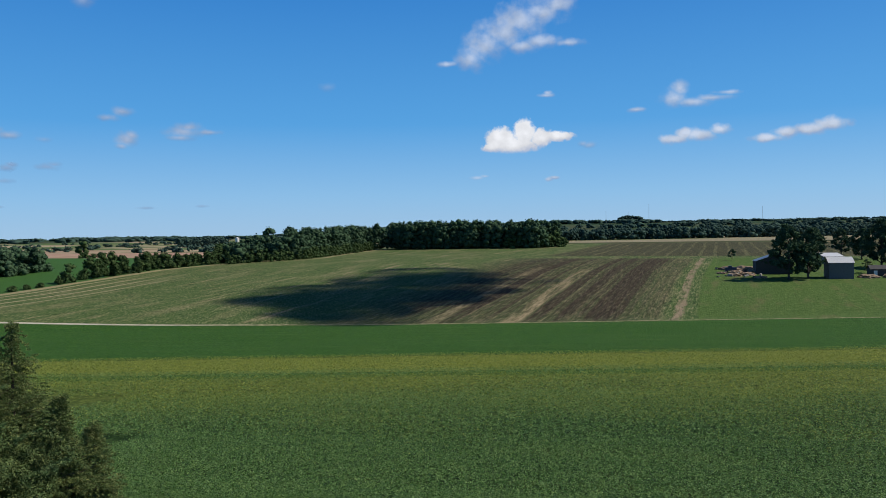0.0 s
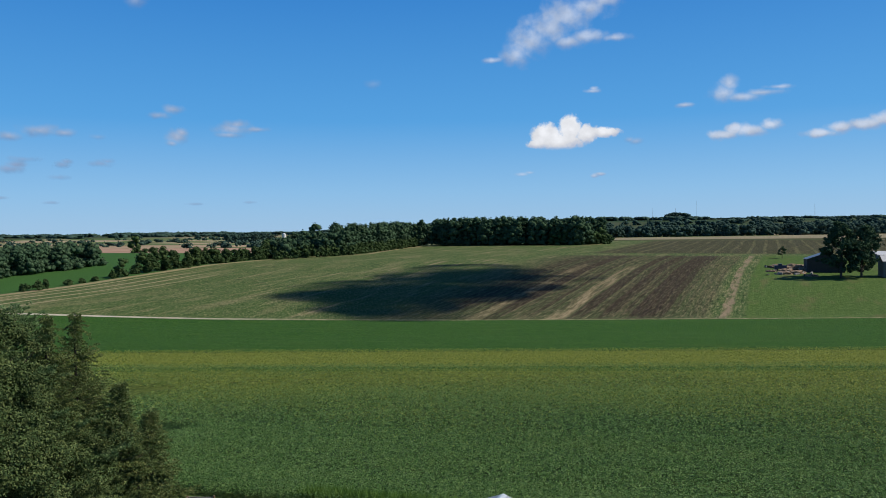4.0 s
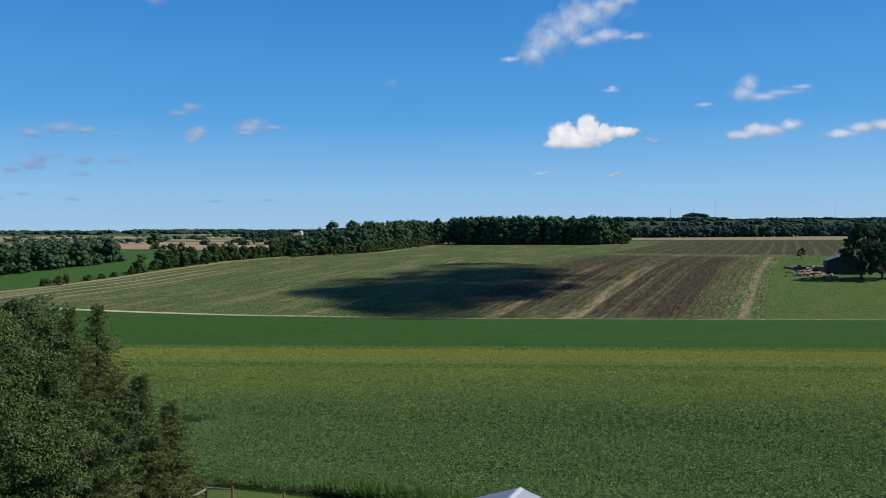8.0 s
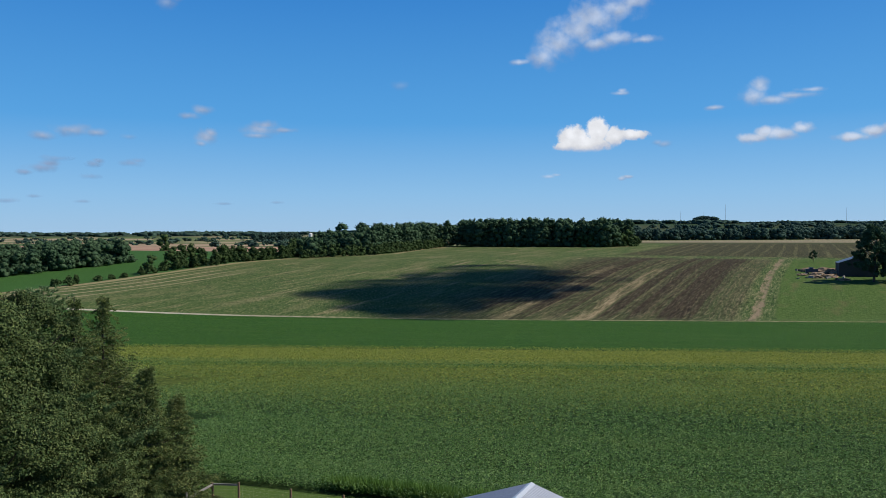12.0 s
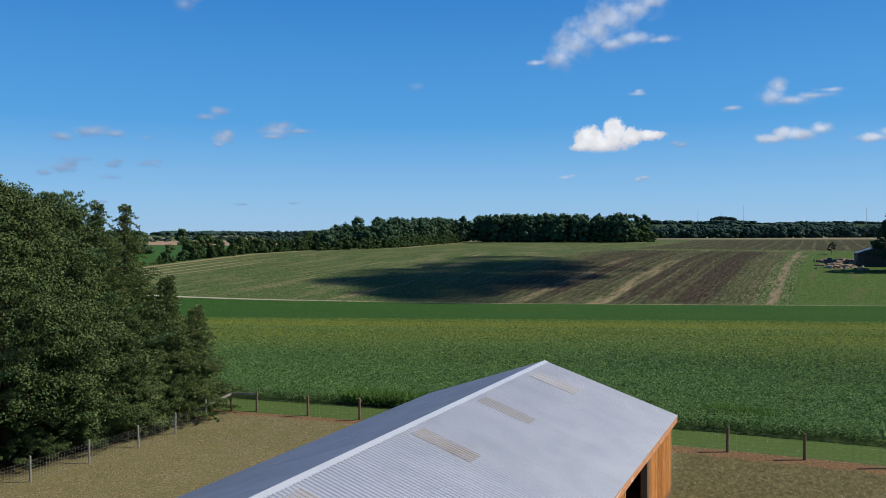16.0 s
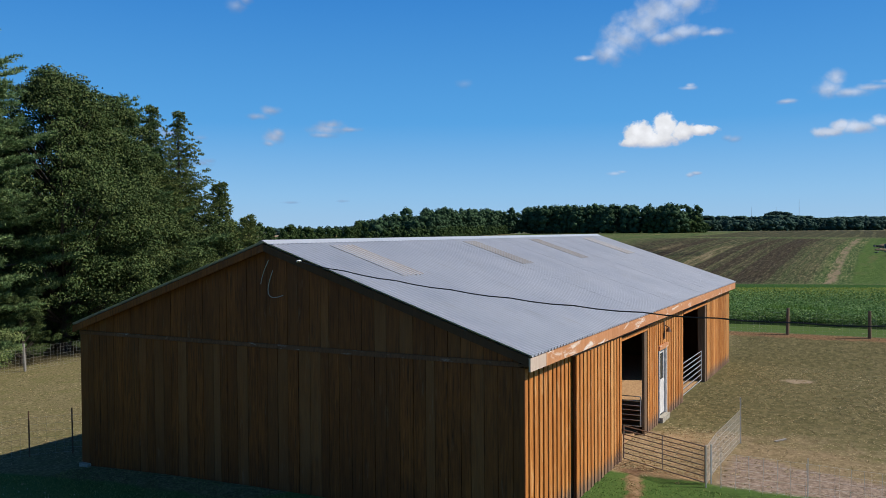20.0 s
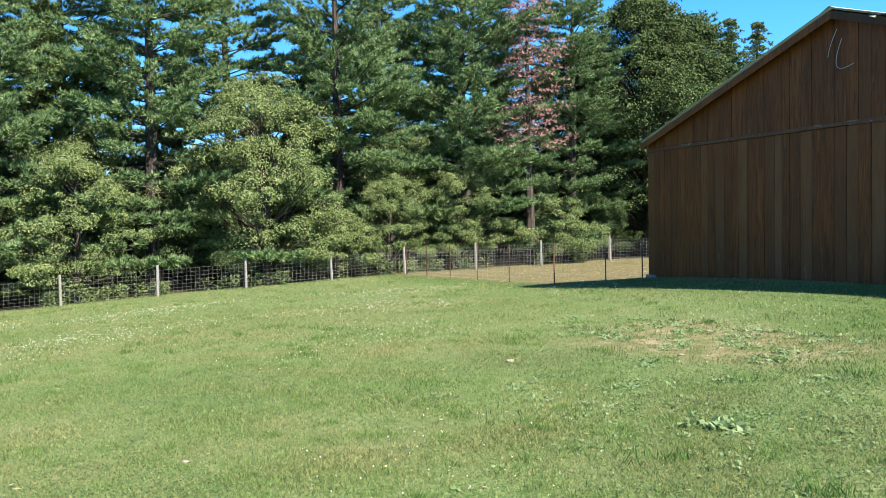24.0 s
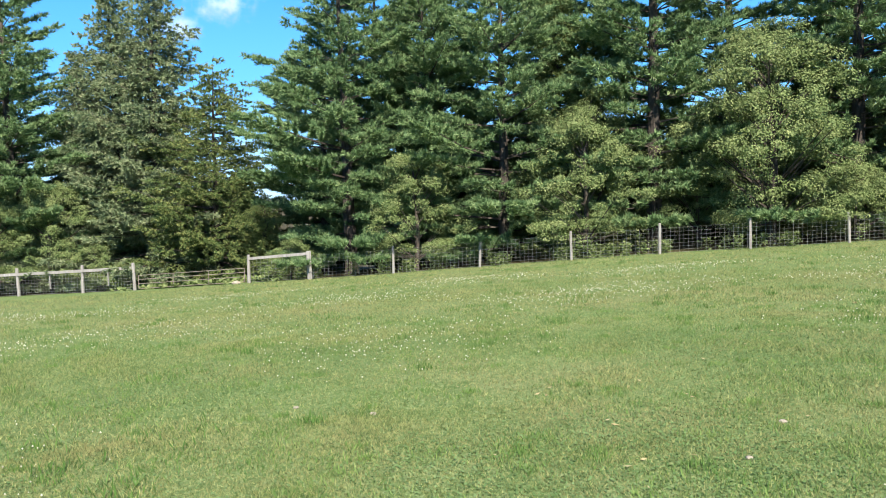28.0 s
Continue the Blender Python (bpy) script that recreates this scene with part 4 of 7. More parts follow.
def broadleaf_meshes(seed, h, r, clumps, per, leaf, low=0.12, lean=1.0):
    """Trunk with limbs, and the leaves, of a broadleaved tree or (low = 0) a shrub."""
    global RNG
    RNG = np.random.default_rng(seed)
    wood = Shape()
    top = h * 0.72
    wood.tube((0, 0, -0.1), (0.02 * h, 0.01 * h, h * 0.35), 0.022 * h, 0.015 * h, 8, False)
    wood.tube((0.02 * h, 0.01 * h, h * 0.35), (0, -0.01 * h, top), 0.015 * h, 0.006 * h, 7, False)
    P, D, N = [], [], []
    lop = RNG.uniform(0, 6.283, 4)
    boughs = [(RNG.uniform(low, 1.0) ** 0.85, RNG.uniform(0, 6.283), RNG.uniform(0.55, 1.0)) for _ in range(max(12, clumps // 7))]
    for i in range(clumps):
        t, a, far = boughs[i % len(boughs)]
        if i % 5 == 0:
            t, a, far = RNG.uniform(low, 1.0) ** 0.85, RNG.uniform(0, 6.283), RNG.uniform(0.4, 0.95)
        t, a, far = min(1.0, max(low, t + RNG.normal(0, 0.028))), a + RNG.normal(0, 0.17), min(1.0, far + RNG.normal(0, 0.11))
        env = r * (math.sin(math.pi * min(1, max(0.04, (t - low) / (1.04 - low))) ** 0.62) ** 0.7 * 0.92 + 0.10)
        env *= 1 + 0.20 * math.sin(2 * a + lop[0] + 6 * t) + 0.16 * math.sin(3 * a + lop[1] - 11 * t) + 0.12 * math.sin(a + lop[2] + 17 * t)
        q = env * max(0.15, far) * lean
        c = np.array([math.cos(a) * q, math.sin(a) * q, t * h * (0.95 + 0.05 * math.sin(a + lop[3]))])
        size = (0.065 * r + 0.14) * RNG.uniform(0.5, 1.7)
        if i % 6 == 0:
            s = np.array([0, 0, max(0.1 * h, c[2] - 0.5 * q - 0.1 * h)])
            wood.tube(s, c, 0.006 * h, 0.01, 4, False)
        m = int(per * min(1.6, max(0.4, (size / (0.065 * r + 0.14)) ** 1.6)))
        d = unit(RNG.normal(size=(m, 3)) + np.array([0, 0, 0.35]))
        tip = np.array([math.cos(a) * 0.5, math.sin(a) * 0.5, -0.35])
        P.append(c + d * size * RNG.uniform(0.55, 1.08, (m, 1)) * np.array([1.1, 1.1, 0.6]))
        D.append(np.cross(d, RNG.normal(size=d.shape)) + tip)
        N.append(d + np.array([0, 0, 1.1]))
    V, F = leaves(np.concatenate(P), np.concatenate(D), leaf, leaf * 0.66, False, np.concatenate(N))
    return wood.mesh("trunk"), quick_mesh("leaves", V, F)


def plant(name, label, meshes, leafmat, x, y, turn=0, scale=1.0, group="", leafname="needles"):
    """A tree or shrub: an Empty at its foot with a trunk and a crown. The meshes may be shared."""
    root = thing(name, label, "shrub" if name == "shrub" else "tree", group)
    root.matrix_basis = pose(x, y, gz(x, y) - 0.06, 0, 0, turn) @ Matrix.Diagonal((scale, scale, scale, 1))
    part("trunk", meshes[0], BARK, root)
    crown = part("crown", meshes[1], leafmat, root)
    crown.material_slots[0].link = "OBJECT"
    crown.material_slots[0].material = leafmat
    return root


# ---------------------------------------------------------------- barn
BX0, BX1, BY0, BY1 = -13.06, -0.22, 0.25, 25.0      # outer faces of the walls
EAVE, RIDGE_Z, RX = 3.50, 5.69, -6.545                # roof edge, ridge height and its line
VERGE_Y0, VERGE_Y1 = 0.0, 25.15
SLOPE = (RIDGE_Z - EAVE) / -RX


def roof_z(x):
    return RIDGE_Z - abs(x - RX) * SLOPE


def build_barn():
    barn = thing("barn", "long brown-stained wooden barn with a galvanised gable roof", "barn")
    rnd = random.Random(5)
    # gable towards the lawn: two tiers of upright planks
    gable = part("gable_wall", Shape().box(BX0 + 0.02, BY0 + 0.03, -0.75, BX1 - 0.02, BY0 + 0.12, EAVE - 0.1), BATTEN, barn, "plank gable wall with its shade put into the brown colour")
    upper = Shape()
    upper.add([(BX0, BY0 + 0.03, EAVE - 0.1), (BX1, BY0 + 0.03, EAVE - 0.1), (BX1, BY0 + 0.03, roof_z(BX1) - 0.05), (RX, BY0 + 0.03, RIDGE_Z - 0.08), (BX0, BY0 + 0.03, roof_z(BX0) - 0.05),
               (BX0, BY0 + 0.12, EAVE - 0.1), (BX1, BY0 + 0.12, EAVE - 0.1), (BX1, BY0 + 0.12, roof_z(BX1) - 0.05), (RX, BY0 + 0.12, RIDGE_Z - 0.08), (BX0, BY0 + 0.12, roof_z(BX0) - 0.05)],
              [(0, 1, 2, 3, 4), (9, 8, 7, 6, 5), (0, 5, 6, 1), (1, 6, 7, 2), (2, 7, 8, 3), (3, 8, 9, 4), (4, 9, 5, 0)])
    part("gable_backing", upper, BATTEN, barn)
    x = BX0
    while x < BX1 - 0.05:
        w = min(rnd.choice((0.22, 0.27, 0.30, 0.33)), BX1 - x)
        d = rnd.uniform(0, 0.014)
        foot = -0.34 + 0.2 * (x - BX0) / (BX1 - BX0) + rnd.uniform(-0.05, 0.02)
        part("plank", Shape().board(x + 0.004, BY0 - d, foot, x + w - 0.004, BY0 + 0.03, 3.24, 0.007), BOARD_SHADED, gable)
        s = Shape()
        z0, z1 = roof_z(x + 0.004) - 0.10, roof_z(x + w - 0.004) - 0.10
        y0, y1 = BY0 - rnd.uniform(0.0, 0.014), BY0 + 0.03
        x0, x1 = x + 0.004, x + w - 0.004
        s.add([(x0, y0, 3.34), (x1, y0, 3.34), (x1, y0, z1), (x0, y0, z0), (x0, y1, 3.34), (x1, y1, 3.34), (x1, y1, z1), (x0, y1, z0)],
              [(0, 1, 2, 3), (7, 6, 5, 4), (0, 4, 5, 1), (1, 5, 6, 2), (2, 6, 7, 3), (3, 7, 4, 0)])
        part("plank", s, BOARD_SHADED, gable)
        x += w
    x = BX0
    for ln in (3.2, 3.6, 2.9, 3.1):
        x1 = min(x + ln, BX1 - 0.02)
        z0, z1 = 3.24 + rnd.uniform(-0.015, 0.012), 3.335 + rnd.uniform(-0.006, 0.012)
        band = Shape()
        band.add([(x, BY0 - 0.05, z0), (x1 - 0.004, BY0 - 0.05, z0 + rnd.uniform(-0.02, 0.02)), (x1 - 0.004, BY0 - 0.03, z1), (x, BY0 - 0.03, z1), (x, BY0 + 0.03, z0), (x1 - 0.004, BY0 + 0.03, z0), (x1 - 0.004, BY0 + 0.03, z1), (x, BY0 + 0.03, z1)],
                 [(0, 1, 2, 3), (7, 6, 5, 4), (0, 4, 5, 1), (1, 5, 6, 2), (2, 6, 7, 3), (3, 7, 4, 0)])
        part("drip_board", band, TRIM_WORN, barn, "worn grey drip board with peeling stain")
        x = x1
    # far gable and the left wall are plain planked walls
    part("back_wall", Shape().box(BX0 + 0.1, BY1 - 0.1, -0.75, BX1 - 0.1, BY1, EAVE - 0.1), BOARD_SHADED, barn)
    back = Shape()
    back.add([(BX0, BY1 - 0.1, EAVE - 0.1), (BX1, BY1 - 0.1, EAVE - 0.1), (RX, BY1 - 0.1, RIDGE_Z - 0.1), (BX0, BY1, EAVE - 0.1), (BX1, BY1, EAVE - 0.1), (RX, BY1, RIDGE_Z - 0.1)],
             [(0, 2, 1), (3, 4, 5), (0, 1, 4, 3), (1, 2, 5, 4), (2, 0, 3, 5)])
    part("back_gable", back, BOARD_SHADED, barn)
    part("left_wall", Shape().box(BX0, BY0 + 0.12, -0.9, BX0 + 0.1, BY1, EAVE - 0.2), BOARD_SHADED, barn)
    # sunny long wall: spaced boards over backing darkened for groove shade, two open bays, a white door
    side = part("side_wall", Shape().box(BX1 - 0.1, BY0 + 0.12, -0.4, BX1 - 0.035, 3.35, 3.22)
                .box(BX1 - 0.1, 9.9, -0.4, BX1 - 0.035, 11.28, 3.22).box(BX1 - 0.1, 11.28, 2.24, BX1 - 0.035, 12.34, 3.22)
                .box(BX1 - 0.1, 12.34, -0.4, BX1 - 0.035, 14.9, 3.22).box(BX1 - 0.1, 19.4, -0.4, BX1 - 0.035, 24.95, 3.22)
                .box(BX1 - 0.1, 3.35, 3.0, BX1 - 0.035, 9.9, 3.22).box(BX1 - 0.1, 14.9, 3.0, BX1 - 0.035, 19.4, 3.22), BATTEN, barn, "sunlit orange board wall with dark gaps")

    def boards(y0, y1, z0, z1, parent, xo=0.0):
        y = y0 + 0.01
        while y < y1 - 0.12:
            w = rnd.uniform(0.16, 0.20)
            part("plank", Shape().board(BX1 - 0.035 + xo, y, z0 + rnd.uniform(-0.03, 0.03), BX1 + xo, min(y + w, y1), z1), BOARD_SUN, parent)
            y += w + 0.085
    boards(BY0, 3.34, -0.20, 3.2, side)
    boards(9.9, 11.28, -0.16, 3.2, side)
    boards(11.28, 12.34, 2.28, 3.2, side)
    boards(12.34, 14.88, -0.15, 3.2, side)
    boards(19.42, 24.98, -0.18, 3.2, side)
    part("corner_post", Shape().board(BX1 - 0.10, BY0 - 0.022, -0.30, BX1 + 0.014, BY0 + 0.02, 3.24), BOARD_SHADED, barn)
    # sliding door, hung proud of the wall
    slide = part("sliding_door", Shape().box(BX1 + 0.06, 2.98, -0.12, BX1 + 0.10, 6.62, 3.12), BATTEN, barn, "orange boarded sliding door on a rail")
    boards(2.98, 6.62, -0.15, 3.12, slide, 0.135)
    part("door_rail", Shape().box(BX1 + 0.04, 2.7, 3.13, BX1 + 0.16, 10.2, 3.19), TRIM_WORN, slide)
    # frames round the open bays
    for y0, y1, deep in ((6.62, 9.9, 0.10), (14.9, 19.4, 0.30)):
        part("bay_post", Shape().board(BX1 - deep, y1 - 0.32, -0.3, BX1 - 0.02, y1 - 0.02, 3.0), INNER_WOOD, barn)
        part("bay_header", Shape().board(BX1 - 0.12, y0, 2.93, BX1 + 0.02, y1, 3.03), BOARD_SUN, barn)
    part("bay_post", Shape().board(BX1 - 0.30, 6.7, -0.3, BX1 - 0.02, 6.9, 3.0), INNER_WOOD, barn)
    # white door with its pane, sill block and step
    door = part("door", Shape().box(BX1 - 0.095, 11.38, 0.03, BX1 - 0.06, 12.24, 2.12), DOOR_PAINT, barn, "white painted entrance door")
    part("door_frame", Shape().box(BX1 - 0.1, 11.28, -0.1, BX1 + 0.02, 11.37, 2.2).box(BX1 - 0.1, 12.25, -0.1, BX1 + 0.02, 12.34, 2.2), DOOR_PAINT, door)
    part("door_head", Shape().box(BX1 - 0.1, 11.2, 2.13, BX1 + 0.05, 12.42, 2.27), FASCIA, door)
    part("pane", Shape().box(BX1 - 0.065, 11.5, 1.15, BX1 - 0.052, 12.12, 1.98), GLASS_DARK, door)
    part("door_knob", Shape().tube((BX1 - 0.02, 12.15, 1.0), (BX1 + 0.05, 12.15, 1.0), 0.03, 0.03, 8), STEEL, door)
    part("door_step", Shape().board(BX1 - 0.05, 11.3, -0.25, BX1 + 0.12, 12.3, 0.0), CONCRETE, door, "concrete step block")
    part("foundation_block", Shape().board(BX0 + 0.02, BY0 - 0.13, -0.50, BX0 + 0.36, BY0 - 0.01, -0.22), CONCRETE, barn, "pale concrete block under the barn corner")
    # fascia in lengths
    y = VERGE_Y0
    for k, ln in enumerate((0.85, 4.6, 4.9, 4.9, 4.9, 5.0)):
        part("fascia_board", Shape().board(-0.03, y + 0.004, EAVE - 0.30 + rnd.uniform(-0.01, 0.01), 0.012, min(y + ln, VERGE_Y1), EAVE - 0.03), PEELED if k == 0 else FASCIA, barn, "peeling grey-white fascia end" if k == 0 else "")
        y += ln
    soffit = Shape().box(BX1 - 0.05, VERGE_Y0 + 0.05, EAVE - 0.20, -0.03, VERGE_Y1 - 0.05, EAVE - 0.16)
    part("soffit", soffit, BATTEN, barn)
    # verge boards follow the roof slope at both ends
    for yy in (VERGE_Y0 + 0.02, VERGE_Y1 - 0.06):
        for x0, x1 in ((0.0, RX), (2 * RX, RX)):
            s = Shape()
            z0, z1 = EAVE, RIDGE_Z
            s.add([(x0, yy, z0 - 0.20), (x1, yy, z1 - 0.20), (x1, yy, z1 - 0.03), (x0, yy, z0 - 0.03), (x0, yy + 0.04, z0 - 0.20), (x1, yy + 0.04, z1 - 0.20), (x1, yy + 0.04, z1 - 0.03), (x0, yy + 0.04, z0 - 0.03)],
                  [(0, 1, 2, 3), (7, 6, 5, 4), (0, 4, 5, 1), (1, 5, 6, 2), (2, 6, 7, 3), (3, 7, 4, 0)])
            part("verge_board", s, BOARD_SHADED if x0 else BATTEN, barn)
    # roof: corrugated sheets side by side, each a part
    roof = part("roof_deck", Shape().add([(0.0, VERGE_Y0 + 0.03, EAVE - 0.045), (RX, VERGE_Y0 + 0.03, RIDGE_Z - 0.045), (2 * RX, VERGE_Y0 + 0.03, EAVE - 0.045), (0.0, VERGE_Y1 - 0.03, EAVE - 0.045), (RX, VERGE_Y1 - 0.03, RIDGE_Z - 0.045), (2 * RX, VERGE_Y1 - 0.03, EAVE - 0.045),
                                          (0.0, VERGE_Y0 + 0.03, EAVE - 0.025), (RX, VERGE_Y0 + 0.03, RIDGE_Z - 0.025), (2 * RX, VERGE_Y0 + 0.03, EAVE - 0.025), (0.0, VERGE_Y1 - 0.03, EAVE - 0.025), (RX, VERGE_Y1 - 0.03, RIDGE_Z - 0.025), (2 * RX, VERGE_Y1 - 0.03, EAVE - 0.025)],
                                         [(0, 3, 4, 1), (1, 4, 5, 2), (6, 7, 10, 9), (7, 8, 11, 10)]), INNER_WOOD, barn, "galvanised corrugated metal roof with tan skylights")

    def sheet(width, pitch, x0, x1, lift):
        ribs = int(round(width / pitch))
        one = np.array([0.0, 0.11, 0.17, 0.5, 0.83, 0.89])
        ys = np.concatenate([(k + one) * pitch for k in range(ribs)] + [[width]])
        n = len(ys) - 1
        bump = np.append(np.tile([0.040, 0.038, 0.002, 0.0, 0.002, 0.038], ribs), 0.040)
        xs = np.linspace(x0, x1, 4)
        V = np.array([(x, yy, RIDGE_Z - abs(x - RX) * SLOPE + lift + b) for x in xs for yy, b in zip(ys, bump)])
        i = (np.arange(3)[:, None] * (n + 1) + np.arange(n)[None]).ravel()
        F = np.stack([i, i + 1, i + n + 2, i + n + 1], -1)
        if x1 < x0:
            F = F[:, ::-1]
        return quick_mesh("roof_sheet", V, F)
    count = 28
    width = (VERGE_Y1 - VERGE_Y0) / count
    for x0, x1 in ((RX, 0.03), (RX, 2 * RX + 0.01)):
        base = sheet(width, width / 5, x0, x1, 0.0)
        base.materials.append(ROOF)
        for k in range(count):
            ob = new("roof_sheet", base)
            ob.parent = roof
            ob.location = (0, VERGE_Y0 + k * width, rnd.uniform(0, 0.003))
    for y0, wd in ((2.0, 1.0), (9.35, 0.9), (15.1, 0.9), (21.4, 1.3)):
        ob = part("skylight_panel", sheet(wd, wd / 5, RX + 0.42, -4.0, 0.012), SKYLIGHT_PALE if y0 in (2.0, 21.4) else SKYLIGHT, roof, "tan weathered skylight panel")
        ob.location = (0, y0, 0)
    cap = Shape()
    for sx in (-1, 1):
        cap.add([(RX, VERGE_Y0 - 0.02, RIDGE_Z + 0.06), (RX + sx * 0.20, VERGE_Y0 - 0.02, RIDGE_Z + 0.035 - 0.2 * SLOPE), (RX + sx * 0.20, VERGE_Y1 + 0.02, RIDGE_Z + 0.035 - 0.2 * SLOPE), (RX, VERGE_Y1 + 0.02, RIDGE_Z + 0.06)], [(0, 1, 2, 3)])
    part("ridge_cap", cap, RIDGE, roof, "bright metal ridge cap")
    # inside, seen through the bays
    part("barn_floor", Shape().box(BX0 + 0.1, BY0 + 0.15, -0.5, BX1 - 0.3, BY1 - 0.1, -0.12), STRAW_BED, barn, "straw bedding on the barn floor")
    for y in (8.3, 16.0):
        for x in (-4.5, -8.8):
            part("inner_post", Shape().board(x - 0.1, y - 0.1, -0.2, x + 0.1, y + 0.1, roof_z(x) - 0.06), INNER_WOOD, barn)
    return barn


build_barn()


def build_dark_mark():
    # stands for a dark upright mark on the boards; its lamp form is invented
    t = thing("dark_wall_mark", "dark upright mark above the white door, shaped as an added lamp bracket", "lamp")
    part("back_plate", Shape().board(BX1, 11.90, 2.42, BX1 + 0.03, 12.04, 2.98), RUST, t)
    part("arm", Shape().tube((BX1 + 0.03, 11.97, 2.86), (BX1 + 0.15, 11.97, 2.80), 0.014, 0.014, 6), RUST, t)
    part("shade", Shape().tube((BX1 + 0.15, 11.97, 2.80), (BX1 + 0.15, 11.97, 2.66), 0.03, 0.09, 10), RUST, t)


build_dark_mark()


def build_cable():
    """Service cable from the insulator under the verge to a pole far off, over the roof's edge."""
    t = thing("service_cable", "black twisted service cable from the barn gable", "cable")
    s = Shape()
    last = None
    for k in range(81):
        d = 34 * k / 80
        p = Vector((-5.45 + d, -0.15 + 0.012 * math.sin(k * 2.1), 5.28 - 0.17 * d + 0.008 * d * d + 0.012 * math.cos(k * 2.1)))
        if last:
            s.tube(last, p, 0.013, 0.013, 5, False)
        last = p
    part("cable", s, BLACK, t)
    part("insulator", Shape().tube((-5.45, -0.0, 5.28), (-5.45, -0.14, 5.28), 0.03, 0.022, 8), WHITE, t, "white porcelain insulator")
    pts = [(-6.5 - 0.24 * math.sin(1.3 * k / 8), 0.16, 5.28 - 0.55 * k / 8) for k in range(9)]
    pts2 = [(-6.42 + 0.06 * math.cos(k * 0.3) - 0.3 * math.sin(k * 0.2) + 0.011 * k * k * 0.62, 0.14, 5.05 - 0.62 * math.sin(k * 0.2)) for k in range(11)]
    for q in (pts, pts2):
        loop = Shape()
        for i in range(len(q) - 1):
            loop.tube(q[i], q[i + 1], 0.008, 0.008, 5, False)
        part("loose_wire", loop, WIRE, t, "loose grey drop wire hanging at the gable")


build_cable()

# ---------------------------------------------------------------- fences and gates
def page_wire(pts, height=1.15, step=0.16, rows=8, r=0.0035):
    """Woven farm wire along a line of ground points, joined into one mesh."""
    s = Shape()
    for (x0, y0), (x1, y1) in zip(pts[:-1], pts[1:]):
        ln = math.hypot(x1 - x0, y1 - y0)
        n = max(1, int(ln / 1.0))
        for k in range(rows):
            h = 0.06 + (height - 0.06) * (k / (rows - 1)) ** 1.15
            for i in range(n):
                a, b = i / n, (i + 1) / n
                p = (x0 + (x1 - x0) * a, y0 + (y1 - y0) * a)
                q = (x0 + (x1 - x0) * b, y0 + (y1 - y0) * b)
                s.tube((*p, gz(*p) + h), (*q, gz(*q) + h), r, r, 3, False)
        m = int(ln / step)
        for i in range(m):
            p = (x0 + (x1 - x0) * i / m, y0 + (y1 - y0) * i / m)
            z = gz(*p)
            s.tube((*p, z + 0.05), (*p, z + height), r * 0.9, r * 0.9, 3, False)
    return s


def post_shape(h=1.35, r=0.065, square=False):
    s = Shape()
    if square:
        s.board(-r, -r, -0.3, r, r, h, 0.012)
        s.add([(-r, -r, h), (r, -r, h), (r, r, h), (-r, r, h), (0, 0, h + 0.03)], [(0, 1, 4), (1, 2, 4), (2, 3, 4), (3, 0, 4)])
    else:
        s.tube((0, 0, -0.3), (0, 0, h * 0.97), r, r * 0.94, 9)
        s.tube((0, 0, h * 0.97), (0.004, 0, h), r * 0.94, r * 0.8, 9)
    return s.mesh("post")


POST_ROUND, POST_THICK = post_shape(), post_shape(1.42, 0.085)
for me in (POST_ROUND, POST_THICK):
    me.materials.append(POST_WOOD)


def set_posts(root, places, mesh, rnd):
    for x, y in places:
        ob = new("post", mesh)
        ob.parent = root
        ob.matrix_basis = pose(x, y, gz(x, y) + rnd.uniform(-0.06, 0.05), rnd.uniform(-2, 2), rnd.uniform(-2, 2), rnd.uniform(0, 360))


FENCE_X = -32.0


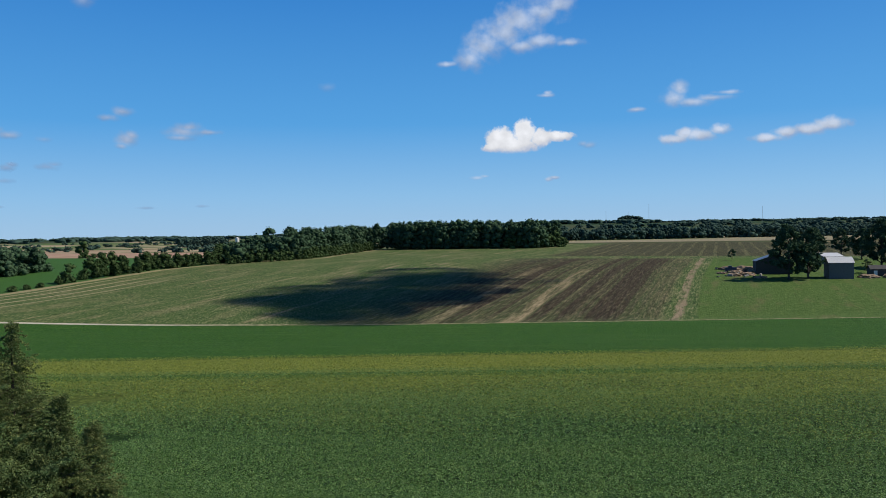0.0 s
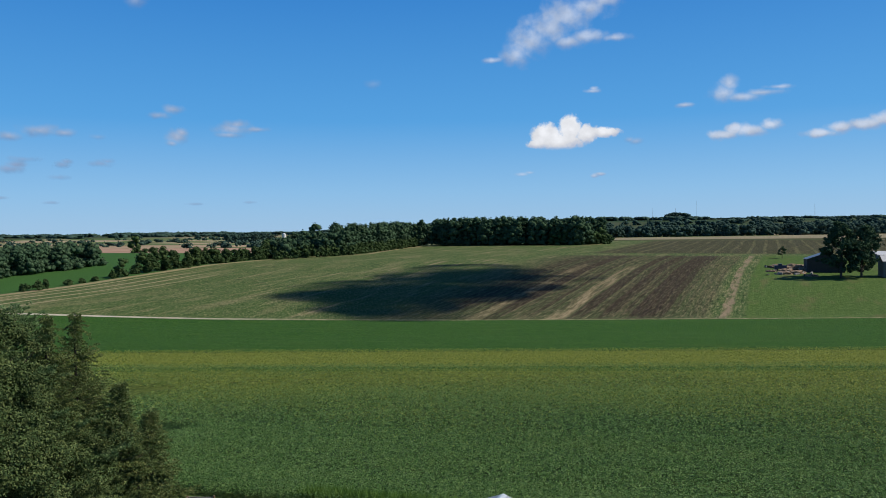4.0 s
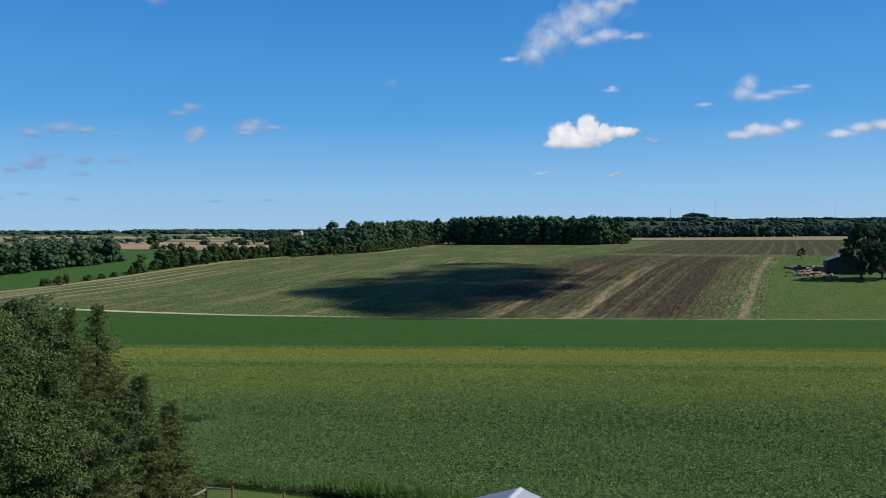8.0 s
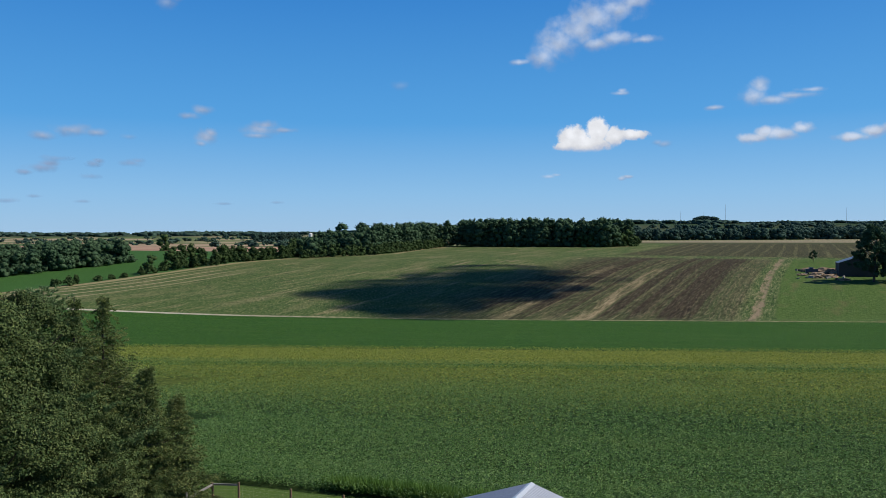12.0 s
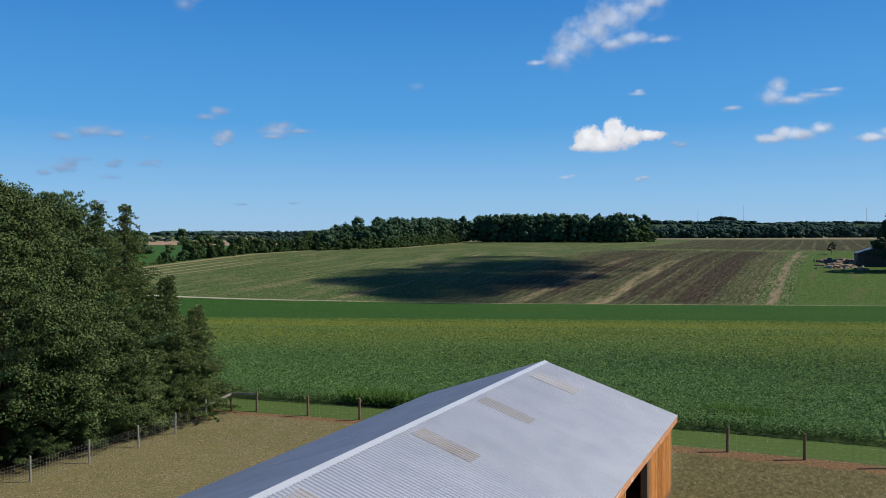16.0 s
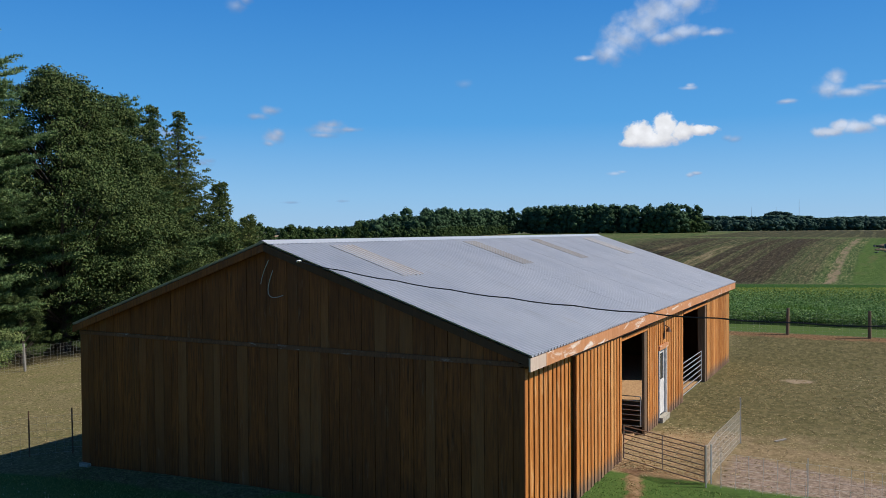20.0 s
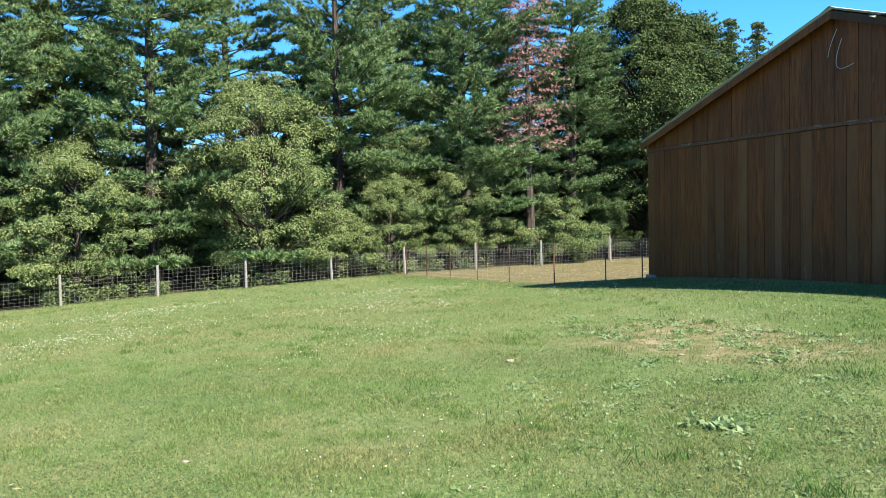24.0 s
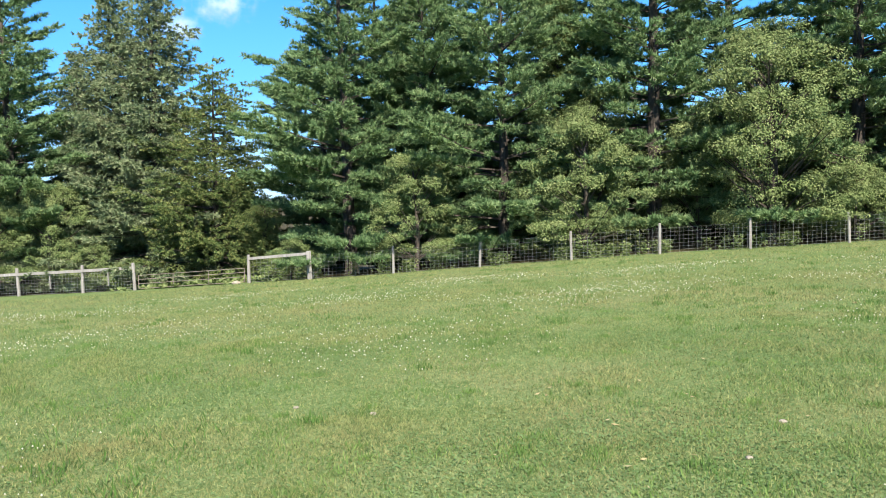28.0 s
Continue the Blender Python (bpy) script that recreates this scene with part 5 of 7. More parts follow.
def build_fences():
    rnd = random.Random(3)
    # the long fence before the trees
    t = thing("fence", "grey wooden post and woven wire fence before the pines", "fence")
    ys = [-24.12, -20.0, -15.8, -11.9, -8.05, -4.0, -0.27, 3.6, 7.4, 11.7, 15.4, 19.2, 22.9, 26.0, 28.9]
    set_posts(t, [(FENCE_X + 0.013 * max(0, y), y) for y in ys] + [(FENCE_X, -28.2)], POST_ROUND, rnd)
    wire = part("woven_wire", page_wire([(FENCE_X + 0.07, -31.3), (FENCE_X + 0.07, -8), (FENCE_X + 0.07, 0), (FENCE_X + 0.27, 15), (FENCE_X + 0.45, 28.9)], 1.15, 0.19, 8, 0.0028), WIRE, t, "galvanised woven wire")
    tagged(wire, kind="stuff")
    set_posts(t, [(FENCE_X, -31.38), (FENCE_X, -28.3)], POST_THICK, rnd)
    z0, z1 = gz(FENCE_X, -31.3) + 1.2, gz(FENCE_X, -28.3) + 1.25
    part("brace_rail", Shape().beam((FENCE_X + 0.06, -31.3, z0), (FENCE_X + 0.06, -28.3, z1), 0.09, 0.13), POST_WOOD, t, "pale wooden brace rail")
    # beyond the farm gate
    g = thing("fence", "grey post and rail fence with woven wire", "fence")
    py = [-37.47, -40.35, -44.0, -47.5, -51]
    set_posts(g, [(FENCE_X, y) for y in py], POST_THICK, rnd)
    for a, b in zip(py[:-1], py[1:]):
        part("top_rail", Shape().beam((FENCE_X + 0.05, a, gz(FENCE_X, a) + 1.14), (FENCE_X + 0.05, b, gz(FENCE_X, b) + 1.14), 0.10, 0.14), POST_WOOD, g)
        m = (a + b) / 2
        part("stake", Shape().beam((FENCE_X, m, gz(FENCE_X, m) + 0.3), (FENCE_X, m, gz(FENCE_X, m) + 1.1), 0.05, 0.05), POST_WOOD, g)
    w = part("woven_wire", page_wire([(FENCE_X + 0.07, -37.5), (FENCE_X + 0.07, -44), (FENCE_X + 0.07, -51)]), WIRE, g)
    tagged(w, kind="stuff")
    # far fence towards the crop
    f = thing("fence", "weathered post and wire fence along the soybean field", "fence")
    xs = [-31.1, -29.2, -25.0, -21.0, -17.2, -13.4, -9.6, -5.8, -2.1, 1.68, 5.46, 9.3, 13.1, 16.9, 20.7, 24.5]
    line = [(x, 31.25) for x in xs]
    line[0] = (-31.1, 30.9)
    for x, y in line:
        ob = new("post", POST_THICK)
        ob.parent = f
        ob.material_slots[0].link = "OBJECT"
        ob.material_slots[0].material = INNER_WOOD
        ob.matrix_basis = pose(x, y, gz(x, y) + rnd.uniform(-0.06, 0.03), rnd.uniform(-1.5, 1.5), rnd.uniform(-1.5, 1.5), rnd.uniform(0, 360)) @ Matrix.Diagonal((1, 1, 0.96, 1))
    w = part("woven_wire", page_wire([line[0], line[1], line[8], line[-1]], 1.1, 0.3, 6, 0.0016), WIRE, f)
    tagged(w, kind="stuff")
    a, b = (-31.62, 28.9), (-31.1, 30.9)
    part("brace_rail", Shape().beam((*a, gz(*a) + 0.95), (*b, gz(*b) + 1.2), 0.09, 0.13), POST_WOOD, f)
    part("brace_rail", Shape().beam((*line[0], gz(*line[0]) + 1.2), (*line[1], gz(*line[1]) + 1.2), 0.09, 0.11), POST_WOOD, f)
    # light wire fence on rusty rods from the long fence to the barn corner
    r = thing("wire_fence", "thin wire fence on rusty steel rods beside the barn", "fence")
    rods = [(-31.0, -0.55), (-28.2, -0.6), (-25.4, -0.65), (-22.6, -0.7), (-19.8, -0.75), (-17.0, -0.55), (-16.2, 0.9), (-15.2, 1.6), (-13.1, 2.2)]
    for x, y in rods:
        part("rod", Shape().tube((x, y, gz(x, y) - 0.2), (x + rnd.uniform(-.03, .03), y, gz(x, y) + 1.35), 0.021, 0.021, 6), RUST, r)
    w = part("wire_net", page_wire(rods, 1.15, 0.22, 7, 0.0022), WIRE, r)
    tagged(w, kind="stuff")
    # mesh panel and netting on the sunny side
    p = thing("mesh_fence", "leaning galvanised wire panel between two posts", "fence")
    for x, y, h in ((2.3, 5.25, 1.0), (2.42, 9.85, 1.3), (2.36, 5.6, 0.95)):
        part("rod", Shape().tube((x, y, gz(x, y) - 0.1), (x, y, gz(x, y) + h), 0.02, 0.02, 6), STEEL, p)
    w = part("wire_mesh", page_wire([(2.3, 5.25), (2.28, 6.8), (2.42, 9.85)], 0.95, 0.085, 7, 0.003), WHITE, p)
    tagged(w, kind="stuff")
    q = thing("sheep_netting", "white electric sheep netting on plastic stakes", "fence")
    stakes = [(2.62, 5.4), (4.5, 5.32), (6.4, 5.2), (8.3, 5.0), (10.2, 4.8)]
    for x, y in stakes:
        part("stake", Shape().tube((x, y, gz(x, y) - 0.1), (x, y, gz(x, y) + 0.95), 0.009, 0.009, 5), WHITE, q)
    for k in range(24):
        x = 2.95 + 0.3 * k
        y = float(np.interp(x, [2.62, 4.5, 10.2], [5.4, 5.32, 4.8])) + rnd.uniform(-.04, .04)
        part("stay", Shape().tube((x, y, gz(x, y)), (x + rnd.uniform(-.03, .03), y, gz(x, y) + 0.82), 0.004, 0.004, 4), WHITE, q)
    w = part("net", page_wire(stakes, 0.82, 0.6, 6, 0.0018), WHITE, q)
    tagged(w, kind="stuff")


def tube_gate(name, label, a, b, z, h, bars, mat, uprights=1, brace=False):
    """A farm gate of steel tubes between two ground points."""
    t = thing(name, label, "gate")
    a, b = Vector((*a, 0)), Vector((*b, 0))
    za, zb = z
    for c, zc in ((a, za), (b, zb)):
        part("end_tube", Shape().tube(c + Vector((0, 0, zc)), c + Vector((0, 0, zc + h)), 0.019, n=7), mat, t)
    for k in range(bars):
        u = (k / (bars - 1)) ** 0.9 * h
        part("bar", Shape().tube(a + Vector((0, 0, za + u)), b + Vector((0, 0, zb + u)), 0.015, n=7), mat, t)
    for k in range(uprights):
        u = (k + 1) / (uprights + 1)
        c, zc = a.lerp(b, u), za + (zb - za) * u
        part("upright", Shape().tube(c + Vector((0, 0, zc)), c + Vector((0, 0, zc + h)), 0.016, n=6), mat, t)
    return t


build_fences()
tube_gate("farm_gate", "brown tubular steel farm gate between wooden posts", (FENCE_X, -31.6), (FENCE_X, -37.25), (gz(FENCE_X, -31.6) + 0.08, gz(FENCE_X, -37.25) + 0.08), 0.66, 4, RUST_GATE, 2)
tube_gate("metal_gate", "galvanised tube gate closing a barn bay", (-0.35, 15.0), (-0.35, 18.9), (-0.05, -0.05), 1.15, 7, STEEL, 0)
tube_gate("metal_gate", "galvanised tube gate inside the barn bay", (-0.34, 9.5), (-3.4, 9.5), (0.1, 0.1), 0.88, 7, STEEL, 1)
tube_gate("yard_gate", "weathered tube gate beside the sliding door", (-0.05, 6.66), (2.25, 5.45), (-0.1, -0.1), 0.86, 8, RUST_GATE, 1)


# ---------------------------------------------------------------- blocks, stones
def build_blocks():
    def block(x, y, turn, tilt=0):
        s = Shape()
        s.box(-0.2, -0.1, 0, -0.17, 0.1, 0.19).box(0.17, -0.1, 0, 0.2, 0.1, 0.19).box(-0.015, -0.1, 0, 0.015, 0.1, 0.19)
        s.box(-0.17, -0.1, 0, -0.015, -0.07, 0.19).box(-0.17, 0.07, 0, -0.015, 0.1, 0.19).box(0.015, -0.1, 0, 0.17, -0.07, 0.19).box(0.015, 0.07, 0, 0.17, 0.1, 0.19)
        ob = part("concrete_block", s, CONCRETE)
        tagged(ob, "grey hollow concrete block lying in the grass", "block", "blocks by the barn")
        ob.matrix_basis = pose(x, y, gz(x, y) + (-0.115 if not tilt else 0.08), tilt, 0, turn)
    for x, y, a, t in ((0.2, 1.02, -22, 0), (0.62, 0.88, -8, 0), (0.86, 1.32, 78, 0), (0.95, 1.74, 76, 0), (0.05, 1.42, 30, 0)):
        block(x, y, a, t)


build_blocks()
for x, y, ln, a in ((0.3, 2.15, 0.62, 12), (0.55, 2.9, 0.34, 20), (3.4, 10.6, 0.5, 60)):
    ob = part("loose_board", Shape().board(-ln / 2, -0.035, 0, ln / 2, 0.035, 0.025), POST_WOOD)
    tagged(ob, "thin weathered board lying in the grass", "board")
    ob.matrix_basis = pose(x, y, gz(x, y) + 0.015, 0, 0, a)


def stone(x, y, r, seed, label="pale field stone in the grass"):
    g = random.Random(seed)
    bm = bmesh.new()
    bmesh.ops.create_icosphere(bm, subdivisions=2, radius=r)
    for v in bm.verts:
        v.co *= g.uniform(0.85, 1.12)
        v.co.z *= 0.5
    me = bpy.data.meshes.new("stone")
    bm.to_mesh(me)
    bm.free()
    ob = part("stone", me, STONE)
    tagged(ob, label, "stone", "stones in the lawn")
    ob.location = (x, y, gz(x, y) + r * 0.25)


for k, (x, y, r) in enumerate(((-2.4, -7.2, 0.04), (-1.4, -6.7, 0.035), (1.2, 0.2, 0.1), (-1.3, -17.6, 0.028), (-1.0, -16.8, 0.03), (-0.6, -13.6, 0.03), (0.3, -14.0, 0.025), (4.3, -4.8, 0.08), (0.9, -4.9, 0.05), (-3.4, -9.2, 0.06), (FENCE_X + 0.3, -31.9, 0.22))):
    stone(x, y, r, k)


# ---------------------------------------------------------------- trees by the fence
PINES = [conifer_meshes(11, 18.5, 5.4, "pine"), conifer_meshes(12, 17.5, 5.8, "pine"), conifer_meshes(13, 19.5, 5.2, "pine")]
SPRUCES = [conifer_meshes(21, 16.0, 5.3, "spruce"), conifer_meshes(22, 13.0, 5.0, "ragged"), conifer_meshes(23, 19.0, 5.6, "spruce")]
BROADS = [broadleaf_meshes(31, 16.5, 5.6, 1000, 95, 0.15, 0.12), broadleaf_meshes(32, 12.0, 4.7, 700, 85, 0.14, 0.03)]
SHRUBS = [broadleaf_meshes(41, 6.5, 2.7, 260, 110, 0.092, 0.12), broadleaf_meshes(42, 3.4, 2.2, 170, 95, 0.085, 0.12), broadleaf_meshes(43, 9.5, 3.5, 460, 120, 0.095, 0.10)]
PINE_LABEL = "tall white pine with layered dark green boughs"
for k, (x, y, s) in enumerate(((-36.6, -27.6, 1.0), (-37.0, -19.4, 0.98), (-36.8, -12.0, 1.12), (-37.0, -2.1, 1.14), (-37.2, 5.4, 1.1), (-36.4, 12.0, 0.92), (-37, -50, 1.0),
                               (-42.0, -23.5, 0.95), (-41.5, -15.5, 1.12), (-42, -7.2, 1.15), (-41.5, 1.6, 1.12), (-42, 8.0, 1.02), (-41, -54.5, 0.95), (-38.5, -23.6, 0.9), (-36.6, -47.2, 1.0), (-40.6, -27.0, 0.98), (-40.4, -30.2, 0.8))):
    plant("pine_tree", PINE_LABEL, PINES[k % 3], PINE, x, y, k * 77, s, "pines behind the fence")
for x, y, s, k in ((-39, -42.3, 1.14, 0), (-38.5, -39.5, 1.16, 0), (-42, -46.5, 0.95, 0), (-35.9, 26.2, 0.79, 2), (-36.0, 24.0, 0.80, 2), (-40, -2.8, 0.9, 0), (-40, -16.5, 0.95, 0)):
    plant("spruce_tree", "grey-green spruce with drooping boughs and cones", SPRUCES[k], BLUE_SPRUCE if y < -35 else SPRUCE, x, y, x * 31, s, "spruces in the tree row")
plant("spruce_tree", "broad ragged spruce with brownish foliage", SPRUCES[1], SPRUCE, -37.6, -35.4, 40, 0.92, "spruces in the tree row")
plant("spruce_tree", "low ragged spruce beside the gate", SPRUCES[1], SPRUCE, -36.8, -32.4, 140, 0.36, "spruces in the tree row")
plant("spruce_tree", "spruce with a reddish tip at the field corner", conifer_meshes(28, 9.9, 3.1, "spruce"), SPRUCE, -34.1, 28.0, 15, 1.0, "spruces in the tree row")
plant("spruce_tree", "small dense spruce at the fence corner", conifer_meshes(27, 7.4, 2.9, "spruce"), SPRUCE, -33.5, 30.0, 60, 1.0, "spruces in the tree row")
plant("spruce_tree", "bluish spruce among the trees", SPRUCES[0], BLUE_SPRUCE, -38.0, 22.5, 10, 0.9, "spruces in the tree row")
plant("dead_spruce", "dead conifer with rust-red needles on its upper half", conifer_meshes(51, 14.5, 2.6, "dead"), DEAD, -34.4, 8.1, 0, 1.10)
plant("leafy_tree", "large dark green broadleaved tree", BROADS[0], BROAD, -36.6, 17.6, 0, 1.0, "leafy trees behind the fence")
plant("leafy_tree", "dark green broadleaved tree", BROADS[0], BROAD, -37.4, 20.8, 200, 0.95, "leafy trees behind the fence")
plant("leafy_tree", "dark green broadleaved tree", BROADS[0], BROAD, -40.0, 14.5, 120, 0.85, "leafy trees behind the fence")
plant("leafy_tree", "leafy tree with a dense low crown", BROADS[1], BROAD, -36.2, 21.6, 250, 1.0, "leafy trees behind the fence")
plant("leafy_tree", "leafy tree with a dense low crown", BROADS[1], BROAD, -37.6, 24.8, 310, 1.02, "leafy trees behind the fence")
plant("leafy_tree", "leafy tree with a dense low crown", BROADS[1], BROAD, -34.9, 24.4, 30, 0.68, "leafy trees behind the fence")
plant("pine_tree", PINE_LABEL, PINES[1], PINE, -37.8, 23.2, 200, 0.90, "pines behind the fence")
plant("leafy_tree", "leafy tree with a dense low crown", BROADS[1], BROAD, -34.7, 26.6, 80, 0.48, "leafy trees behind the fence")
for k, (x, y, s, m) in enumerate(((-34.4, -6.7, 1.12, 2), (-33.9, -23.4, 0.92, 0), (-33.8, -15.2, 1.05, 0), (-33.8, -3.2, 1.05, 1), (-34.0, -0.3, 0.8, 0),
                                  (-34.0, 3.6, 0.85, 0), (-33.8, 9.9, 1.1, 1), (-34.6, 13.4, 0.6, 0), (-34.6, 17.6, 0.7, 1), (-34.4, 20.4, 0.9, 1), (-34.3, 24.6, 0.8, 0), (-34.2, 28.6, 0.8, 1),
                                  (-33.4, -29.7, 0.62, 1), (-35.0, -44.2, 0.95, 0), (-34.2, -41.0, 0.75, 1), (-34.4, -47.5, 1.0, 0), (-36.0, -52.0, 1.1, 2), (-37.5, -9.5, 1.0, 0), (-38, 2.5, 1.0, 0), (-36.6, -15.0, 0.9, 2), (-37.0, 1.2, 0.9, 2))):
    plant("shrub", "light green leafy shrub behind the fence", SHRUBS[m], BROAD if k in (7, 8, 9, 11) else SHRUB, x, y, k * 53, s, "shrubs under the pines", "leaves")


# ---------------------------------------------------------------- crop, grass, weeds (uncountable)
def stuff(name, label, category, V, F, mat):
    return tagged(part(name, quick_mesh(name, V, F), mat), label, category, kind="stuff")


def build_soy():
    global RNG
    RNG = np.random.default_rng(61)
    VV, FF, base = [], [], 0
    for w0, w1, x0, x1, gap, nl, size in ((35.7, 44, -44, 40, 0.28, 13, 0.125), (44, 66, -50, 46, 0.36, 9, 0.145), (66, 100, -72, 64, 0.48, 7, 0.18), (100, 161.5, -135, 75, 0.7, 5, 0.22)):
        xs, ws = np.meshgrid(np.arange(x0, x1, gap), np.arange(w0, w1, gap))
        xs, ws = xs.ravel() + RNG.uniform(-.5, .5, xs.size) * gap, ws.ravel() + RNG.uniform(-.5, .5, xs.size) * gap
        ys = ws + np.interp(ws, FIELD_W, FIELD_LEAN) * xs
        zs = ground_z(xs, ys)
        P = np.repeat(np.stack([xs, ys, zs], -1), nl, 0)
        k = len(P)
        P += np.stack([RNG.normal(0, gap * 0.26, k), RNG.normal(0, gap * 0.26, k), RNG.uniform(0.22, 0.85, k)], -1)
        D = np.stack([RNG.normal(0, 1, k), RNG.normal(0, 1, k), RNG.uniform(-0.25, 0.5, k)], -1)
        V, F = leaves(P, D, size, size * 0.75, True)
        VV.append(V)
        FF.append(F + base)
        base += len(V)
    ob = stuff("soybean_plants", "dense green soybean rows beyond the fence, yellowing in bands", "crop", np.concatenate(VV), np.concatenate(FF), SOY)
    ob.data.materials.append(SOY_RIPE)
    V = np.concatenate(VV)[::4]
    w = V[:, 1] - 0.27 * V[:, 0]
    drift = 6 * np.sin(V[:, 0] * 0.05) + 5 * np.sin(V[:, 0] * 0.13 + V[:, 1] * 0.06)
    ripe = 0.85 * smooth(54, 136, w + drift) + 0.14 * smooth(52, 90, w) * np.sin(V[:, 0] * 0.11 + 1.7 * np.sin(V[:, 1] * 0.09)) - 0.9 * smooth(124, 126, w) * (1 - smooth(131.5, 133, w)) + 0.7 * smooth(131, 135, w)
    ob.data.polygons.foreach_set("material_index", (RNG.uniform(0, 1, len(V)) < ripe).astype(np.int32))
    n = 5200
    x = RNG.choice([-24.0, -22.6, -21.2, -20.0, -18.6, -17.2, -15.8, -13.5, 0.3, 2.2], n) + RNG.normal(0, 0.6, n)
    w = 36.2 + np.abs(RNG.normal(0, 0.6, n)) + np.where(x > -5, 3.5, 0)
    y = w + 0.03 * x
    P = np.stack([x, y, ground_z(x, y)], -1)
    V, F = leaves(P, np.stack([RNG.normal(0, .45, n), RNG.normal(0, .45, n), np.ones(n)], -1), 1.0, 0.07)
    stuff("tall_grass", "bright green tall grass at the crop edge", "grass", V, F, CORN)


def build_lawn_grass():
    """Blades over the lawn within the camera's view, thinning out with the distance from its last place."""
    global RNG
    RNG = np.random.default_rng(62)
    VV, FF, base = [], [], 0
    for r0, r1, per, size in ((1.5, 7, 7000, 0.032), (7, 13, 2500, 0.036), (13, 24, 620, 0.046), (24, 40, 110, 0.070)):
        n = int(per * (r1 * r1 - r0 * r0) * 1.05)
        a = radians(90) + RNG.uniform(radians(5), radians(136), n)
        r = np.sqrt(RNG.uniform(r0 * r0, r1 * r1, n))
        x, y = 5.6 + np.cos(a) * r, -14.7 + np.sin(a) * r
        keep = (x > -31.8) & (y < np.where(x > -0.3, 5.0, np.where(x > -13.0, 0.1, -0.8)))
        x, y = x[keep], y[keep]
        n = len(x)
        clump = np.sin(x * 1.7 + np.sin(y * 1.3) * 2) * np.sin(y * 1.9 + np.sin(x * 0.9) * 2)
        bare = np.exp(-(((x + 3.3) / 2.8) ** 2 + ((y + 6.0) / 1.8) ** 2))
        keep = RNG.uniform(0, 1, n) < (0.75 + 0.25 * clump) * (1 - 0.8 * bare)
        x, y, clump = x[keep], y[keep], clump[keep]
        n = len(x)
        P = np.stack([x, y, ground_z(x, y) - 0.004], -1)
        D = unit(np.stack([RNG.normal(0, .8, n), RNG.normal(0, .8, n), np.ones(n)], -1))
        S = unit(np.cross(D, RNG.normal(size=(n, 3)))) * (size * 0.07 + 0.0009 * r1 / 7)
        L = (size * RNG.uniform(0.5, 1.3, n) * (1 + 0.45 * np.maximum(clump, 0)))[:, None]
        V = np.stack([P - S, P + S, P + D * L], 1).reshape(-1, 3)
        VV.append(V)
        FF.append(np.arange(3 * n).reshape(-1, 3) + base)
        base += len(V)
    stuff("lawn_grass", "short green grass and clover of the lawn", "grass", np.concatenate(VV), np.concatenate(FF), GRASS)
    # clover heads, enlarged with distance so that they still show to the camera
    n = 30000
    a = radians(90) + RNG.uniform(radians(5), radians(136), n)
    r = 3 + 26 * RNG.uniform(0, 1, n) ** 0.62
    x, y = 5.6 + np.cos(a) * r, -14.7 + np.sin(a) * r
    k = np.sin(x * 0.8 + 1.3 * np.sin(y * 0.5)) + np.sin(y * 0.9 + x * 0.3)
    keep = (x > -31.5) & (y < -1.5) & (RNG.uniform(-0.6, 2.2, n) < k - 1.0 * smooth(-11.0, -4.0, x + 0.6 * (y + 12)))
    x, y = x[keep], y[keep]
    n = len(x)
    c = np.stack([x, y, ground_z(x, y) + RNG.uniform(0.02, 0.06, n)], -1)[:, None]
    o = np.array([(1, 0, 0), (-1, 0, 0), (0, 1, 0), (0, -1, 0), (0, 0, 1), (0, 0, -1)])[None] * (RNG.uniform(0.004, 0.009, n) * (1.0 + 0.045 * np.hypot(x - 5.6, y + 14.7)))[:, None, None]
    V = (c + o).reshape(-1, 3)
    f = np.array([(0, 2, 4), (2, 1, 4), (1, 3, 4), (3, 0, 4), (2, 0, 5), (1, 2, 5), (3, 1, 5), (0, 3, 5)])
    stuff("clover_flowers", "small white clover heads in the lawn", "flowers", V, (f[None] + 6 * np.arange(n)[:, None, None]).reshape(-1, 3), PETAL)


def build_clover():
    """Clover leaves lying close to the ground, spread over the view near the camera's last place."""
    global RNG
    RNG = np.random.default_rng(66)
    n = 170000
    a = radians(90) + RNG.uniform(radians(5), radians(136), n)
    r = 1.6 + 10 * RNG.uniform(0, 1, n) ** 0.8
    x, y = 5.6 + np.cos(a) * r, -14.7 + np.sin(a) * r
    k = np.sin(x * 1.1 + 1.3 * np.sin(y * 0.7)) + np.sin(y * 1.2 + x * 0.4) + RNG.normal(0, 0.6, n)
    x, y = x[k > 0.35], y[k > 0.35]
    n = len(x)
    P = np.stack([x, y, ground_z(x, y) + RNG.uniform(0.006, 0.014, n)], -1)
    D = np.stack([RNG.normal(size=n), RNG.normal(size=n), RNG.normal(0.15, 0.15, n)], -1)
    V, F = leaves(P, D, 0.019, 0.018, True)
    stuff("clover_leaves", "patches of green clover leaves in the lawn", "clover", V, F, CLOVER)


